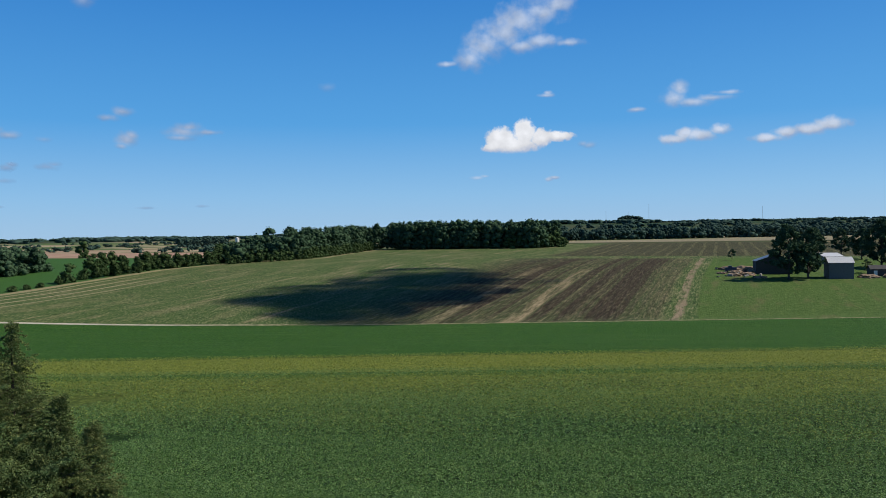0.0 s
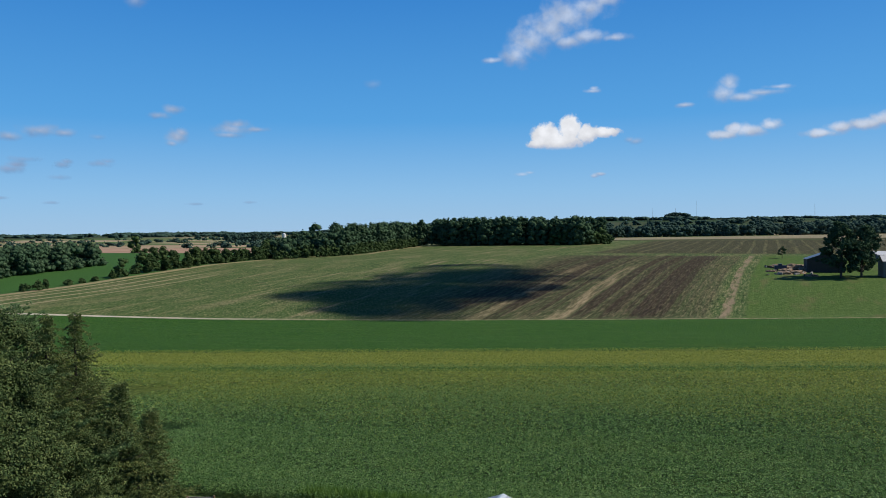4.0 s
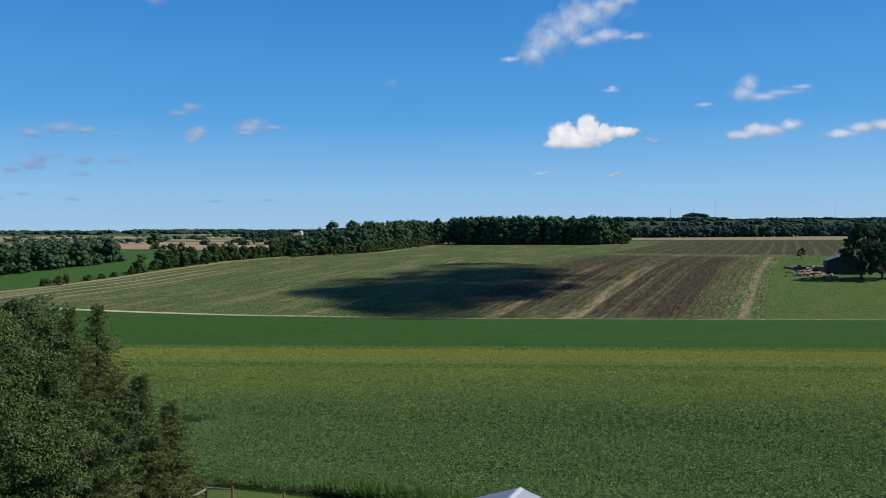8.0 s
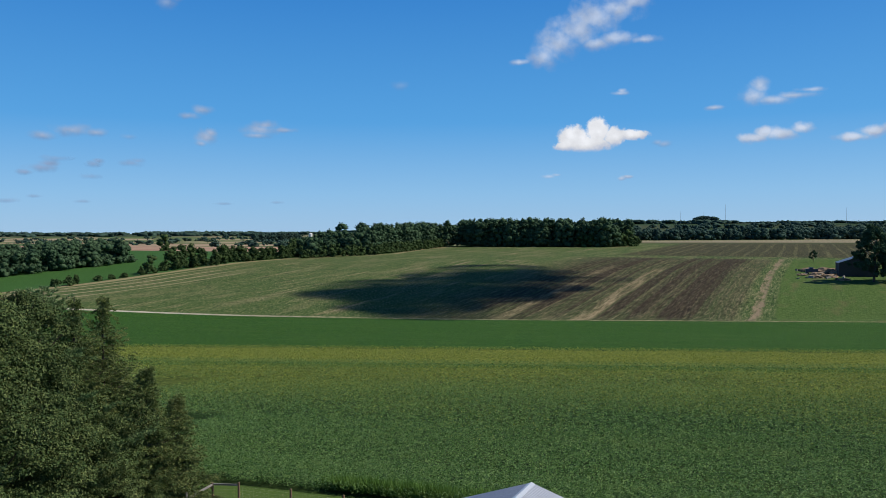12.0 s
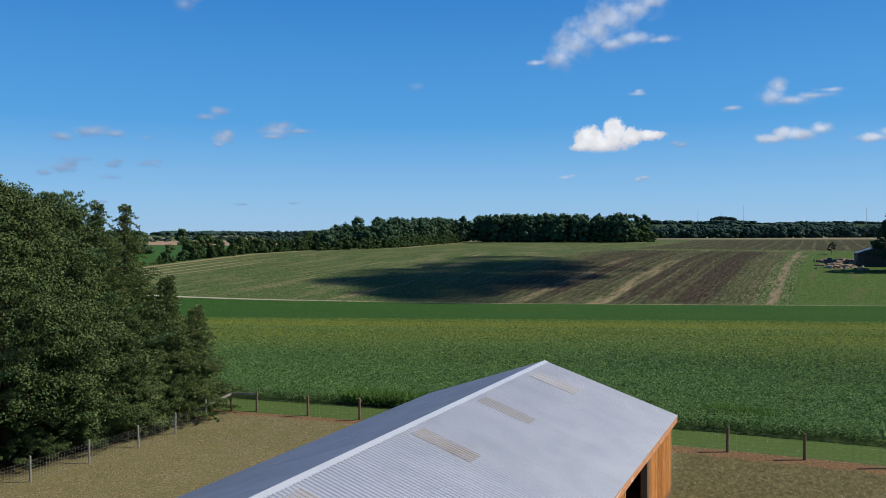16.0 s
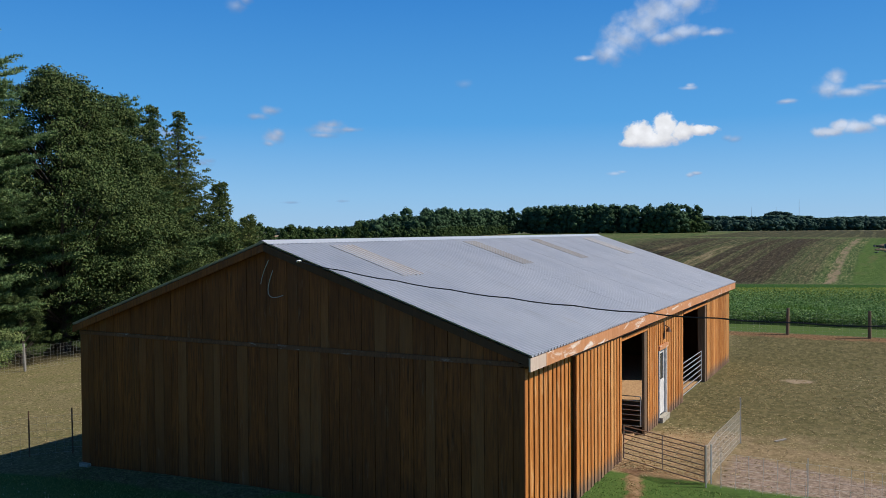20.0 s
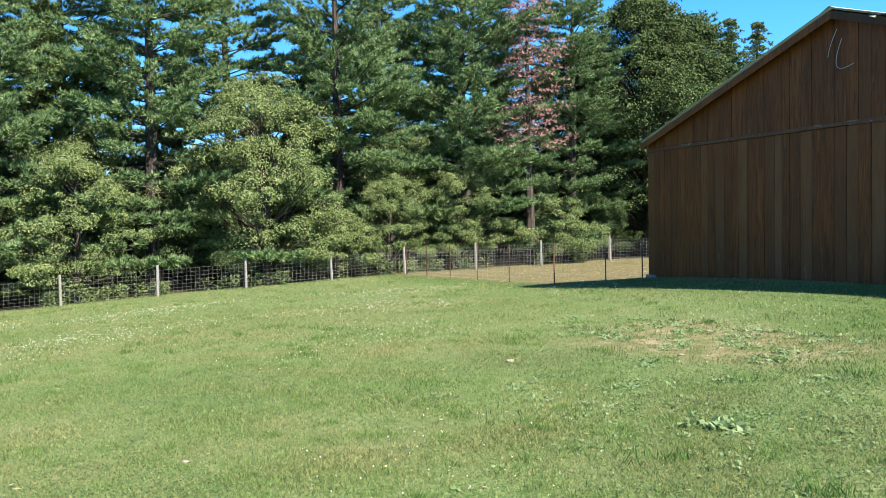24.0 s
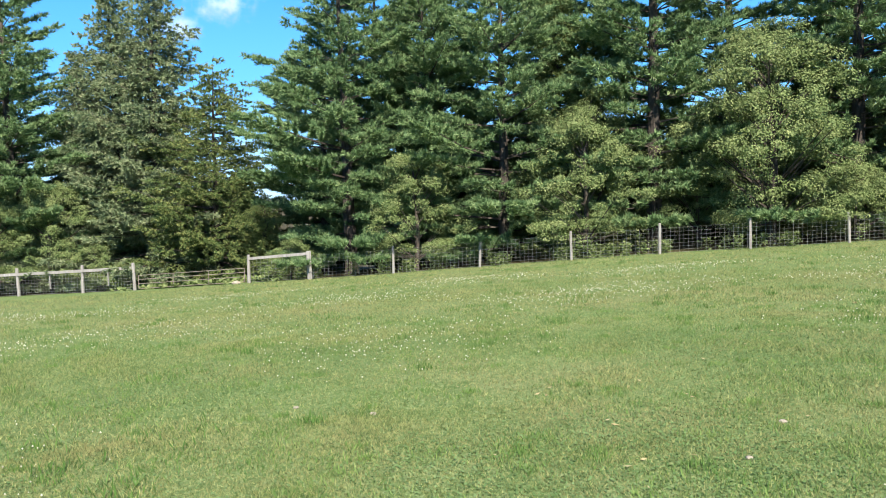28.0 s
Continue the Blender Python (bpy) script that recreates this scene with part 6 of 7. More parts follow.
def weed_patch(name, label, cx, cy, rx, ry, n, size, seed, mat=None, tall=0.0, heap=0):
    global RNG
    RNG = np.random.default_rng(seed)
    c = RNG.normal(0, 1, (n, 2)) * (rx, ry) + (cx, cy)
    if heap:
        c = c[RNG.integers(0, heap, n)] + RNG.normal(0, 1, (n, 2)) * RNG.uniform(0.05, 0.22, (n, 1))
    c = np.repeat(c, 9, 0) + RNG.normal(0, size * 0.7, (n * 9, 2))
    P = np.stack([c[:, 0], c[:, 1], ground_z(c[:, 0], c[:, 1]) + RNG.uniform(0.0, size * 0.5 + tall, len(c))], -1)
    D = np.stack([RNG.normal(0, 1, len(c)), RNG.normal(0, 1, len(c)), RNG.uniform(0.05, 0.7, len(c))], -1)
    V, F = leaves(P, D, size, size * 0.6, True)
    return stuff(name, label, "weeds", V, F, mat or WEED)


def build_tufts():
    global RNG
    RNG = np.random.default_rng(64)
    c = np.stack([RNG.uniform(-28, 6, 300), RNG.uniform(-29, -2, 300)], -1)
    c = np.repeat(c, 55, 0)
    c = c + RNG.normal(0, 1, c.shape) * np.repeat(RNG.uniform(0.06, 0.26, 300), 55)[:, None]
    k = len(c)
    P = np.stack([c[:, 0], c[:, 1], ground_z(c[:, 0], c[:, 1]) - 0.01], -1)
    V, F = leaves(P, np.stack([RNG.normal(0, .45, k), RNG.normal(0, .45, k), np.ones(k)], -1), 0.10, 0.009)
    stuff("grass_tufts", "darker taller tufts of grass in the lawn", "grass", V, F, TUFT)
    a = radians(90) + RNG.uniform(radians(5), radians(136), 760)
    r = 1.8 + 13 * RNG.uniform(0, 1, 760)
    c = np.repeat(np.stack([5.6 + np.cos(a) * r, -14.7 + np.sin(a) * r], -1), 70, 0)
    c = c + RNG.normal(0, 1, c.shape) * np.repeat(RNG.uniform(0.04, 0.18, 760), 70)[:, None]
    k = len(c)
    P = np.stack([c[:, 0], c[:, 1], ground_z(c[:, 0], c[:, 1]) - 0.006], -1)
    V, F = leaves(P, np.stack([RNG.normal(0, .5, k), RNG.normal(0, .5, k), np.ones(k)], -1), 0.055, 0.006)
    stuff("grass_tufts", "small fresh green tufts in the short lawn", "grass", V, F, FRESH)


build_soy()
build_lawn_grass()
build_tufts()
build_clover()
weed_patch("weed_patch", "low broad-leaved weeds on the bare patch", -2.8, -6.6, 2.2, 1.0, 300, 0.050, 71, heap=34)
weed_patch("weed_patch", "low weeds in the lawn before the barn", -3.9, -5.0, 1.5, 0.3, 120, 0.052, 72, heap=16)
weed_patch("weed_patch", "low broad-leaved weeds in the lawn", 0.3, -9.6, 1.3, 0.8, 230, 0.037, 73, heap=40)
weed_patch("burdock_plant", "single large-leaved burdock in the lawn", 0.8, -9.4, 0.13, 0.10, 10, 0.085, 74)
weed_patch("weed_patch", "leafy weeds and brambles growing along the fence foot", -32.75, -12, 0.3, 13, 900, 0.13, 75, SHRUB, 0.55, 70)
weed_patch("weed_patch", "weeds and goldenrod behind the farm gate", -34.5, -34.5, 1.2, 2.4, 220, 0.3, 76, SHRUB)
weed_patch("paddock_tufts", "scattered tufts in the dry paddock", -22, 14, 6, 9, 700, 0.045, 77, STRAW)
weed_patch("paddock_tufts", "scattered straw and tufts in the paddock", 6, 18, 6, 7, 1500, 0.045, 78, STRAW)


def litter(name, label, x0, x1, y0, y1, n, size, seed):
    """Loose straw lying flat on the trodden ground."""
    global RNG
    RNG = np.random.default_rng(seed)
    x, y = RNG.uniform(x0, x1, n), RNG.uniform(y0, y1, n)
    keep = np.sin(x * 0.9 + 2 * np.sin(y * 0.5)) + RNG.normal(0, 0.8, n) > -0.5
    x, y = x[keep], y[keep]
    P = np.stack([x, y, ground_z(x, y) + RNG.uniform(0.015, 0.035, len(x))], -1)
    D = np.stack([RNG.normal(size=len(x)), RNG.normal(size=len(x)), RNG.normal(0, 0.06, len(x))], -1)
    V, F = leaves(P, D, size, size * 0.3, True)
    stuff(name, label, "straw", V, F, STRAW)


litter("straw_litter", "straw scattered over the trodden yard beside the barn", 0.0, 9.5, 6.2, 24, 9000, 0.075, 79)
litter("straw_litter", "thick straw spread before the open barn bay", 0.05, 2.2, 5.9, 11.0, 6500, 0.085, 82)
litter("straw_litter", "dry stalks and dead leaves lying in the lawn", -16, 6.5, -16.5, -2.5, 900, 0.055, 83)
litter("straw_litter", "straw wisps scattered over the dry paddock", -31.5, -13.2, 0.3, 33, 9000, 0.08, 80)


# ---------------------------------------------------------------- far trees
def ball_template(level):
    bm = bmesh.new()
    bmesh.ops.create_icosphere(bm, subdivisions=level, radius=1)
    V = np.array([v.co[:] for v in bm.verts])
    F = np.array([[v.index for v in f.verts] for f in bm.faces])
    bm.free()
    return V, F


LOBE_V, LOBE_F = ball_template(2)
ROUGH_V, ROUGH_F = ball_template(1)


def far_trees(name, label, places, mat, seed, per=150, size=0.8, lobes=9):
    """Woods that stay far away: every crown is a heap of uneven leafy lobes with loose sprays of leaves, joined as stuff."""
    global RNG
    RNG = np.random.default_rng(seed)
    LV, LF, base, P, D = [], [], 0, [], []
    BV, BF = (LOBE_V, LOBE_F) if size < 0.79 else (ROUGH_V, ROUGH_F)
    for x, y, h, r in places:
        z = gz(x, y)
        for k in range(lobes):
            a = RNG.uniform(0, 6.283)
            t = 0.86 if k == 0 else RNG.uniform(0.06, 0.82)
            q = 0 if k == 0 else r * RNG.uniform(0.25, 0.72) * (1.15 - 0.75 * max(0.0, t - 0.35))
            s = r * RNG.uniform(0.26, 0.46) * min(1.0, (13 / lobes) ** 0.4)
            c = np.array([x + math.cos(a) * q, y + math.sin(a) * q, z + h * t])
            half = np.array([s, s, min(s * RNG.uniform(0.7, 0.95), h * (1.02 - t) + 0.1)])
            V = BV * half * RNG.uniform(0.55, 1.2, (len(BV), 1)) * (1.0 if size < 0.79 else 1.12)
            V = c + V
            V[:, 2] = np.maximum(V[:, 2], z - 0.2)
            LV.append(V)
            LF.append(BF + base)
            base += len(V)
            d = unit(RNG.normal(size=(per // lobes, 3)) + (0, 0, 0.35))
            P.append(c + d * half * RNG.uniform(0.9, 1.2, (len(d), 1)))
            D.append(np.cross(d, RNG.normal(size=d.shape)) + d * 0.5)
    P = np.concatenate(P)
    V, F = leaves(P, np.concatenate(D), size, size * 0.8)
    T = np.concatenate([F[:, [0, 1, 2]], F[:, [0, 2, 3]]]) if F.shape[1] == 4 else F
    LV.append(V)
    LF.append(T + base)
    ob = stuff(name, label, "trees", np.concatenate(LV), np.concatenate(LF), mat)
    return ob


def scatter(n, seed, f):
    g = random.Random(seed)
    return [f(g, k / n) for k in range(n)]


def hill_wood(g, t):
    if t < 0.45:
        y = g.uniform(455, 720)
        edge = float(np.interp(y, [455, 500, 572, 690], [-290, -273, -285, -306]))
        return (edge - 4 - abs(g.gauss(0, 16)), y, g.uniform(18, 26) * float(np.interp(y, [455, 540], [0.55, 1.0])), g.uniform(4.5, 8))
    x = g.uniform(-305, -136)
    return (x, 697 + 0.05 * (x + 300) + abs(g.gauss(0, 18)) + (0 if x < -150 else 50 * g.random()), g.uniform(20, 29), g.uniform(5.5, 8.5))


far_trees("hill_wood", "dark green broadleaved wood on the hill", scatter(300, 81, hill_wood), WOODS, 82, 480, 1.1, 22)
far_trees("wood_edge_shrubs", "lighter shrubs at the foot of the wood", scatter(80, 83, lambda g, t: (float(np.interp(440 + 260 * t, [440, 500, 572, 700], [-292, -271, -283, -304])) + g.uniform(-3, 1), 440 + 260 * t, g.uniform(4, 9), g.uniform(2.4, 4))), BELT, 84, 120, 0.9, 6)
far_trees("wood_edge_shrubs", "lighter shrubs at the foot of the wood", scatter(34, 104, lambda g, t: (-175 + 45 * t, 700 + 6 * g.random() + 40 * t * t, g.uniform(7, 15), g.uniform(4, 6.5))), BELT, 105, 160, 1.2, 7)
far_trees("hedgerow_trees", "hedgerow of small trees along the hill field", scatter(50, 85, lambda g, t: (-305 + g.uniform(-5, 2), 330 + 140 * t + g.uniform(-2, 2), g.uniform(0.62, 1.05) * (1.0 if g.random() < 0.75 else 0.6) * float(np.interp(t, [0, 0.1, 0.3, 0.45, 0.6, 0.72, 0.85, 1.0], [11, 14, 13, 10, 8.5, 10.5, 13, 16])), g.uniform(2.3, 4.0))), BELT, 86, 620, 0.7, 13)
far_trees("field_trees", "single small trees and bushes at the field edge", [(-304, 316, 9.8, 4.4), (-304, 309, 4.5, 1.6), (-302, 262, 4.2, 2.6), (-304, 257, 3.0, 2.6), (-303, 267, 4.6, 1.5), (-305, 282, 2.2, 2.4), (-305, 290, 2.0, 2.0), (-304, 298, 1.8, 2.0), (-505, 545, 15, 6.5), (-500, 541, 5, 4), (-486, 536, 3.5, 3.5)], BELT, 87, 420, 0.6, 13)
far_trees("left_wood", "broadleaved wood beside the green field", scatter(210, 88, lambda g, t: (-362 - abs(g.gauss(0, 22)), 205 + 158 * t, g.uniform(12.5, 16), g.uniform(4, 6.5))), WOODS, 89, 720, 0.7, 26)


# added row that keeps low sky light from reaching under the pines
far_trees("thicket", "added row of dense bushes behind the pines, blocking light from beyond", scatter(120, 108, lambda g, t: (-45.5 - g.uniform(0, 5), -31 + 59 * t, g.uniform(4, 8.5), g.uniform(2.4, 3.6))) + scatter(36, 110, lambda g, t: (-44.5 - g.uniform(0, 5), -58 + 20 * t, g.uniform(4, 8.5), g.uniform(2.4, 3.6))), BELT, 109, 260, 0.45, 8)


def uv(u, v):
    return CA * u - SA * v, SA * u + CA * v


far_trees("valley_wood", "long line of trees beyond the stubble field", scatter(420, 90, lambda g, t: (*uv(150 + 900 * t, 1090 + g.uniform(0, 45) + 60 * t), g.uniform(11, 17), g.uniform(6, 9.5))), HAZED_WOODS, 91, 70, 2.0, 9)
far_trees("slope_wood", "distant woods on the far slope", scatter(380, 92, lambda g, t: (*uv(60 + 1500 * t, g.uniform(1450, 2250)), g.uniform(8, 14), g.uniform(11, 17))), HAZED_WOODS, 93, 40, 2.6, 8)
far_trees("plain_hedges", "distant hedges and trees on the plain", scatter(300, 94, lambda g, t: (lambda r: (*uv(-80 - 0.1 * r - 1700 * int(g.random() * 9) / 9.0 - g.uniform(0, 90), r + g.gauss(0, 6)), g.uniform(3, 7), g.uniform(5, 9)))(g.choice((860, 1010, 1130, 1250, 1380, 1500, 1700, 1900)))), HAZED_WOODS, 95, 30, 2.0, 5)
far_trees("plain_wood", "distant wood on the plain beyond the hedgerow", scatter(60, 106, lambda g, t: (*uv(-335 + 75 * t + g.uniform(-8, 8), 1330 + g.uniform(0, 60)), g.uniform(9, 15), g.uniform(5, 8))), HAZED_WOODS, 107, 60, 2.0, 6)
far_trees("horizon_wood", "low wooded hills at the horizon", scatter(560, 96, lambda g, t: (*uv(-3300 + 5200 * t, g.uniform(2150, 3300)), g.uniform(6, 9) + 6 * max(0.0, math.sin(31 * t) * math.sin(13 * t + 1)), g.uniform(22, 38))), HAZED_WOODS, 97, 20, 3.0, 8)
far_trees("hilltop_grove", "round grove on top of the far rise", scatter(40, 98, lambda g, t: (*uv(752 + 66 * t + g.uniform(-4, 4), 2560 + g.uniform(-20, 20)), g.uniform(23, 27) * (0.75 + 0.25 * math.sin(3.14 * min(1, max(0, t)))), g.uniform(7, 11))), HAZED_WOODS, 99, 60, 2.6, 7)


# ---------------------------------------------------------------- the neighbour's farm
FARM_BIG = broadleaf_meshes(101, 21, 7.5, 330, 40, 0.8)
for x, y, s, a in ((36, 405, 1.22, 0), (45, 410, 1.12, 90), (86, 470, 1.2, 40), (104, 472, 1.45, 200), (122, 466, 1.45, 10), (104, 436, 0.95, 120), (118, 430, 1.0, 200), (84, 520, 0.85, 70), (78, 560, 0.8, 0), (100, 440, 0.7, 30), (112, 444, 0.75, 60), (135, 440, 0.9, 60), (66, 590, 0.8, 0), (150, 455, 1.0, 0)):
    plant("farm_tree", "large dark tree beside the neighbouring farm", FARM_BIG, WOODS, x, y, a, s, "trees at the neighbouring farm", "leaves")
plant("lone_tree", "small round lone tree above the farm", broadleaf_meshes(102, 6.8, 2.3, 90, 36, 0.4, 0.3), WOODS, 12, 499)
plant("yellow_tree", "small yellowish tree behind the shed", broadleaf_meshes(103, 7, 3.6, 90, 40, 0.45, 0.15), SHRUB, 75, 440)


def shed(name, label, x, y, w, d, h, rise, turn, wall, roofmat):
    t = thing(name, label, "shed")
    t.matrix_basis = pose(x, y, gz(x, y), 0, 0, turn)
    part("wall", Shape().box(-w / 2, -d / 2, -0.6, w / 2, -d / 2 + 0.2, h).box(-w / 2, d / 2 - 0.2, -0.6, w / 2, d / 2, h).box(-w / 2, -d / 2 + 0.2, -0.6, -w / 2 + 0.2, d / 2 - 0.2, h).box(w / 2 - 0.2, -d / 2 + 0.2, -0.6, w / 2, d / 2 - 0.2, h), wall, t)
    s = Shape()
    o = 0.4
    for lo in (0, 1):
        s.add([(-w / 2 - o, (-d / 2 - o) * (1 - 2 * lo), h - 0.1), (w / 2 + o, (-d / 2 - o) * (1 - 2 * lo), h - 0.1), (w / 2 + o, 0, h + rise), (-w / 2 - o, 0, h + rise)], [(0, 1, 2, 3) if not lo else (3, 2, 1, 0)])
    part("roof", s, roofmat, t)
    for sx in (-1, 1):
        g = Shape()
        a, b = sx * (w / 2 - 0.05), sx * (w / 2 - 0.2)
        g.add([(a, -d / 2, h), (a, d / 2, h), (a, 0, h + rise - 0.1), (b, -d / 2, h), (b, d / 2, h), (b, 0, h + rise - 0.1)], [(0, 1, 2), (3, 5, 4), (0, 2, 5, 3), (2, 1, 4, 5)])
        part("gable", g, wall, t)
    return t


shed("shed", "grey board shed with a pale metal roof", 59, 417, 11, 9, 7.4, 2.6, 8, SHED_GREY, SHED_ROOF)
small = shed("shed", "small dark hut with a white door", 78, 432, 8, 6, 3.2, 1.8, 8, SHED_DARK, SHED_DARK)
part("door", Shape().box(-2.6, -3.06, 0, -1.0, -3.0, 2.4), WHITE, small)
shed("shed", "dark open barn with a glinting roof", 30.5, 434, 13, 17, 6.2, 3.0, 95, SHED_DARK, SHED_GLINT)
shed("shed", "long low building with a pale roof behind the trees", 64, 505, 10, 34, 3.2, 1.6, 5, SHED_GREY, SHED_ROOF)


def build_wagon():
    x, y = 10.5, 431
    t = thing("farm_wagon", "dark blue farm wagon parked in the meadow", "wagon")
    t.matrix_basis = pose(x, y, gz(x, y), 0, 0, 12)
    part("bed", Shape().board(-2.8, -1.1, 0.9, 2.8, 1.1, 2.6), BLUE_PAINT, t)
    part("cab", Shape().board(-1.2, -1.0, 2.6, 0.6, 1.0, 3.4), BLUE_PAINT, t)
    for sx in (-1.9, 1.9):
        for sy in (-1.15, 1.15):
            part("wheel", Shape().tube((sx, sy - 0.13, 0.5), (sx, sy + 0.13, 0.5), 0.5, 0.5, 14), RUBBER, t)


build_wagon()


def debris_heap(x, y, r, seed, label):
    g = random.Random(seed)
    bm = bmesh.new()
    bmesh.ops.create_icosphere(bm, subdivisions=3, radius=1)
    for v in bm.verts:
        v.co *= 1 + 0.35 * noise.noise(v.co * 2.3 + Vector((seed, 0, 0))) + g.uniform(-0.08, 0.08)
        v.co = Vector((v.co.x * r, v.co.y * r * 0.7, v.co.z * r * 0.33))
    me = bpy.data.meshes.new("debris_heap")
    bm.to_mesh(me)
    bm.free()
    ob = part("debris_heap", me, JUNK)
    tagged(ob, label, "heap", "heaps at the neighbouring farm")
    ob.location = (x, y, gz(x, y) + 0.05 * r)


for k, (x, y, r) in enumerate(((17, 440, 6.5), (24, 436, 5.5), (9, 444, 4.5), (13, 428, 3.5), (18, 420, 4), (12, 415, 3.5), (24, 408, 3), (72, 420, 4.5), (84, 424, 5), (92, 428, 4), (6, 424, 2.5))):
    debris_heap(x, y, r, k, "brown heap of soil and scrap timber")
for k in range(26):
    g = random.Random(300 + k)
    x, y = g.uniform(3, 29), g.uniform(408, 446)
    ob = part("scrap_board", Shape().board(-g.uniform(0.7, 1.9), -0.4, 0, g.uniform(0.7, 1.9), 0.4, g.uniform(0.3, 0.9)), g.choice((WHITE, POST_WOOD, SHED_DARK, POST_WOOD)))
    tagged(ob, "pale scrap board in the farm yard", "scrap", "scrap at the neighbouring farm")
    ob.matrix_basis = pose(x, y, gz(x, y) + 0.1, g.uniform(-15, 15), g.uniform(-15, 15), g.uniform(0, 180))


def mast(u, v, h):
    x, y = uv(u, v)
    t = thing("radio_mast", "thin steel radio mast on the far rise", "mast", "masts on the horizon")
    t.matrix_basis = pose(x, y, gz(x, y), 0, 0, 0)
    part("shaft", Shape().tube((0, 0, 0), (0, 0, h), 0.5, 0.3, 6), MAST, t)


for u, h in ((735, 40), (810, 38), (880, 62), (1270, 50)):
    mast(u, 2660, h)


def build_silo():
    x, y = -632, 978
    t = thing("silo", "white concrete silo far across the plain", "silo")
    t.matrix_basis = pose(x, y, gz(x, y))
    part("shaft", Shape().tube((0, 0, 0), (0, 0, 13), 2.7, 2.7, 18), DOOR_PAINT, t)
    part("dome", Shape().tube((0, 0, 13), (0, 0, 14.2), 2.7, 1.0, 18), DOOR_PAINT, t)


build_silo()


# ---------------------------------------------------------------- clouds
def cloud_material(seed, puffs, ragged, soft, dense, tint, base):
    """Self-glowing vapour: the union of a few puffs with a torn edge, sunlit tops and shaded undersides painted in;
    lengths are degrees of the sky.
    """
    m = bpy.data.materials.new("glowing_cloud_card")
    m.use_nodes = True
    n = Net(m)
    o = n.obj()
    off = n.n.new("ShaderNodeVectorMath")
    off.operation = "ADD"
    n.link(o, off.inputs[0])
    off.inputs[1].default_value = (seed * 3.7, seed * 1.9, seed)
    x, y, _ = n.xyz(o)
    field, top = None, None
    for cx, cy, rx, ry in puffs:
        dx = n.math("MULTIPLY", n.math("SUBTRACT", x, cx), 1 / rx)
        dy = n.math("MULTIPLY", n.math("SUBTRACT", y, cy), 1 / ry)
        f = n.math("SUBTRACT", 1.0, n.math("SQRT", n.math("ADD", n.math("MULTIPLY", dx, dx), n.math("MULTIPLY", dy, dy))))
        lit = n.math("ADD", f, n.math("MULTIPLY", dy, 0.8))
        field = f if field is None else n.math("MAXIMUM", field, f)
        top = lit if top is None else n.math("MAXIMUM", top, lit)
    torn = n.math("ADD", n.math("MULTIPLY", n.math("SUBTRACT", n.noise(off.outputs[0], 1.3, 6, 0.55 if base is not None else 0.45), 0.5), ragged), n.math("MULTIPLY", n.math("SUBTRACT", n.noise(off.outputs[0], 4.0, 4, 0.5), 0.5), ragged * (0.35 if base is not None else 0.15)))
    d = n.math("SUBTRACT", n.math("ADD", field, torn), 0.22)
    alpha = n.math("MULTIPLY", n.step(d, 0.0, soft), dense)
    if base is not None:
        alpha = n.math("MULTIPLY", alpha, n.step(n.math("ADD", y, n.math("MULTIPLY", torn, 0.12)), base - 0.10, base + 0.22))
    # painted shading: tops brighter, undersides greyer
    shade = n.math("ADD", n.math("MULTIPLY", top, 0.85), n.math("MULTIPLY", n.math("SUBTRACT", n.noise(off.outputs[0], 1.1, 4, 0.5), 0.5), 1.3))
    col = n.ramp(shade, [(0.12, tuple(k * c for k, c in zip((0.54, 0.59, 0.70), tint))), (0.50, tuple(0.80 * c for c in tint)), (0.95, tint)])
    em = n.n.new("ShaderNodeEmission")
    n.link(col, em.inputs[0])
    em.inputs[1].default_value = 1.0
    tr = n.n.new("ShaderNodeBsdfTransparent")
    mx = n.n.new("ShaderNodeMixShader")
    n.link(alpha, mx.inputs[0])
    n.link(tr.outputs[0], mx.inputs[1])
    n.link(em.outputs[0], mx.inputs[2])
    n.link(mx.outputs[0], n.n["Material Output"].inputs[0])
    return m


CLOUD_EYE = Vector((6, -14.6, 19))
WHITE_CLOUD, PALE_CLOUD, GREY_CLOUD = (0.88, 0.90, 0.95), (0.54, 0.63, 0.80), (0.36, 0.46, 0.65)


def cloud(seed, azimuth, height, puffs, tint=PALE_CLOUD, ragged=0.9, soft=0.5, dense=1.0, base=None, label="small white fair-weather cloud"):
    """A far cloud: degrees left of the barn's axis, degrees up, and its puffs (x, y, half width, half height in degrees)."""
    dist = 4300
    a, e = radians(azimuth), radians(height)
    c = CLOUD_EYE + dist * Vector((-math.sin(a) * math.cos(e), math.cos(a) * math.cos(e), math.sin(e)))
    x0, x1 = min(p[0] - 1.6 * p[2] for p in puffs), max(p[0] + 1.6 * p[2] for p in puffs)
    y0, y1 = min(p[1] - 1.6 * p[3] for p in puffs), max(p[1] + 1.6 * p[3] for p in puffs)
    me = quick_mesh("cloud", [(x0, y0, 0), (x1, y0, 0), (x1, y1, 0), (x0, y1, 0)], [(0, 1, 2, 3)])
    ob = part("cloud", me, cloud_material(seed, puffs, ragged, soft, dense, tint, base))
    tagged(ob, label, "cloud", "clouds")
    ob.visible_shadow = False
    k = dist * math.tan(radians(1))
    ob.matrix_world = look(c, CLOUD_EYE, 0) @ Matrix.Diagonal((-k, k, 1, 1))
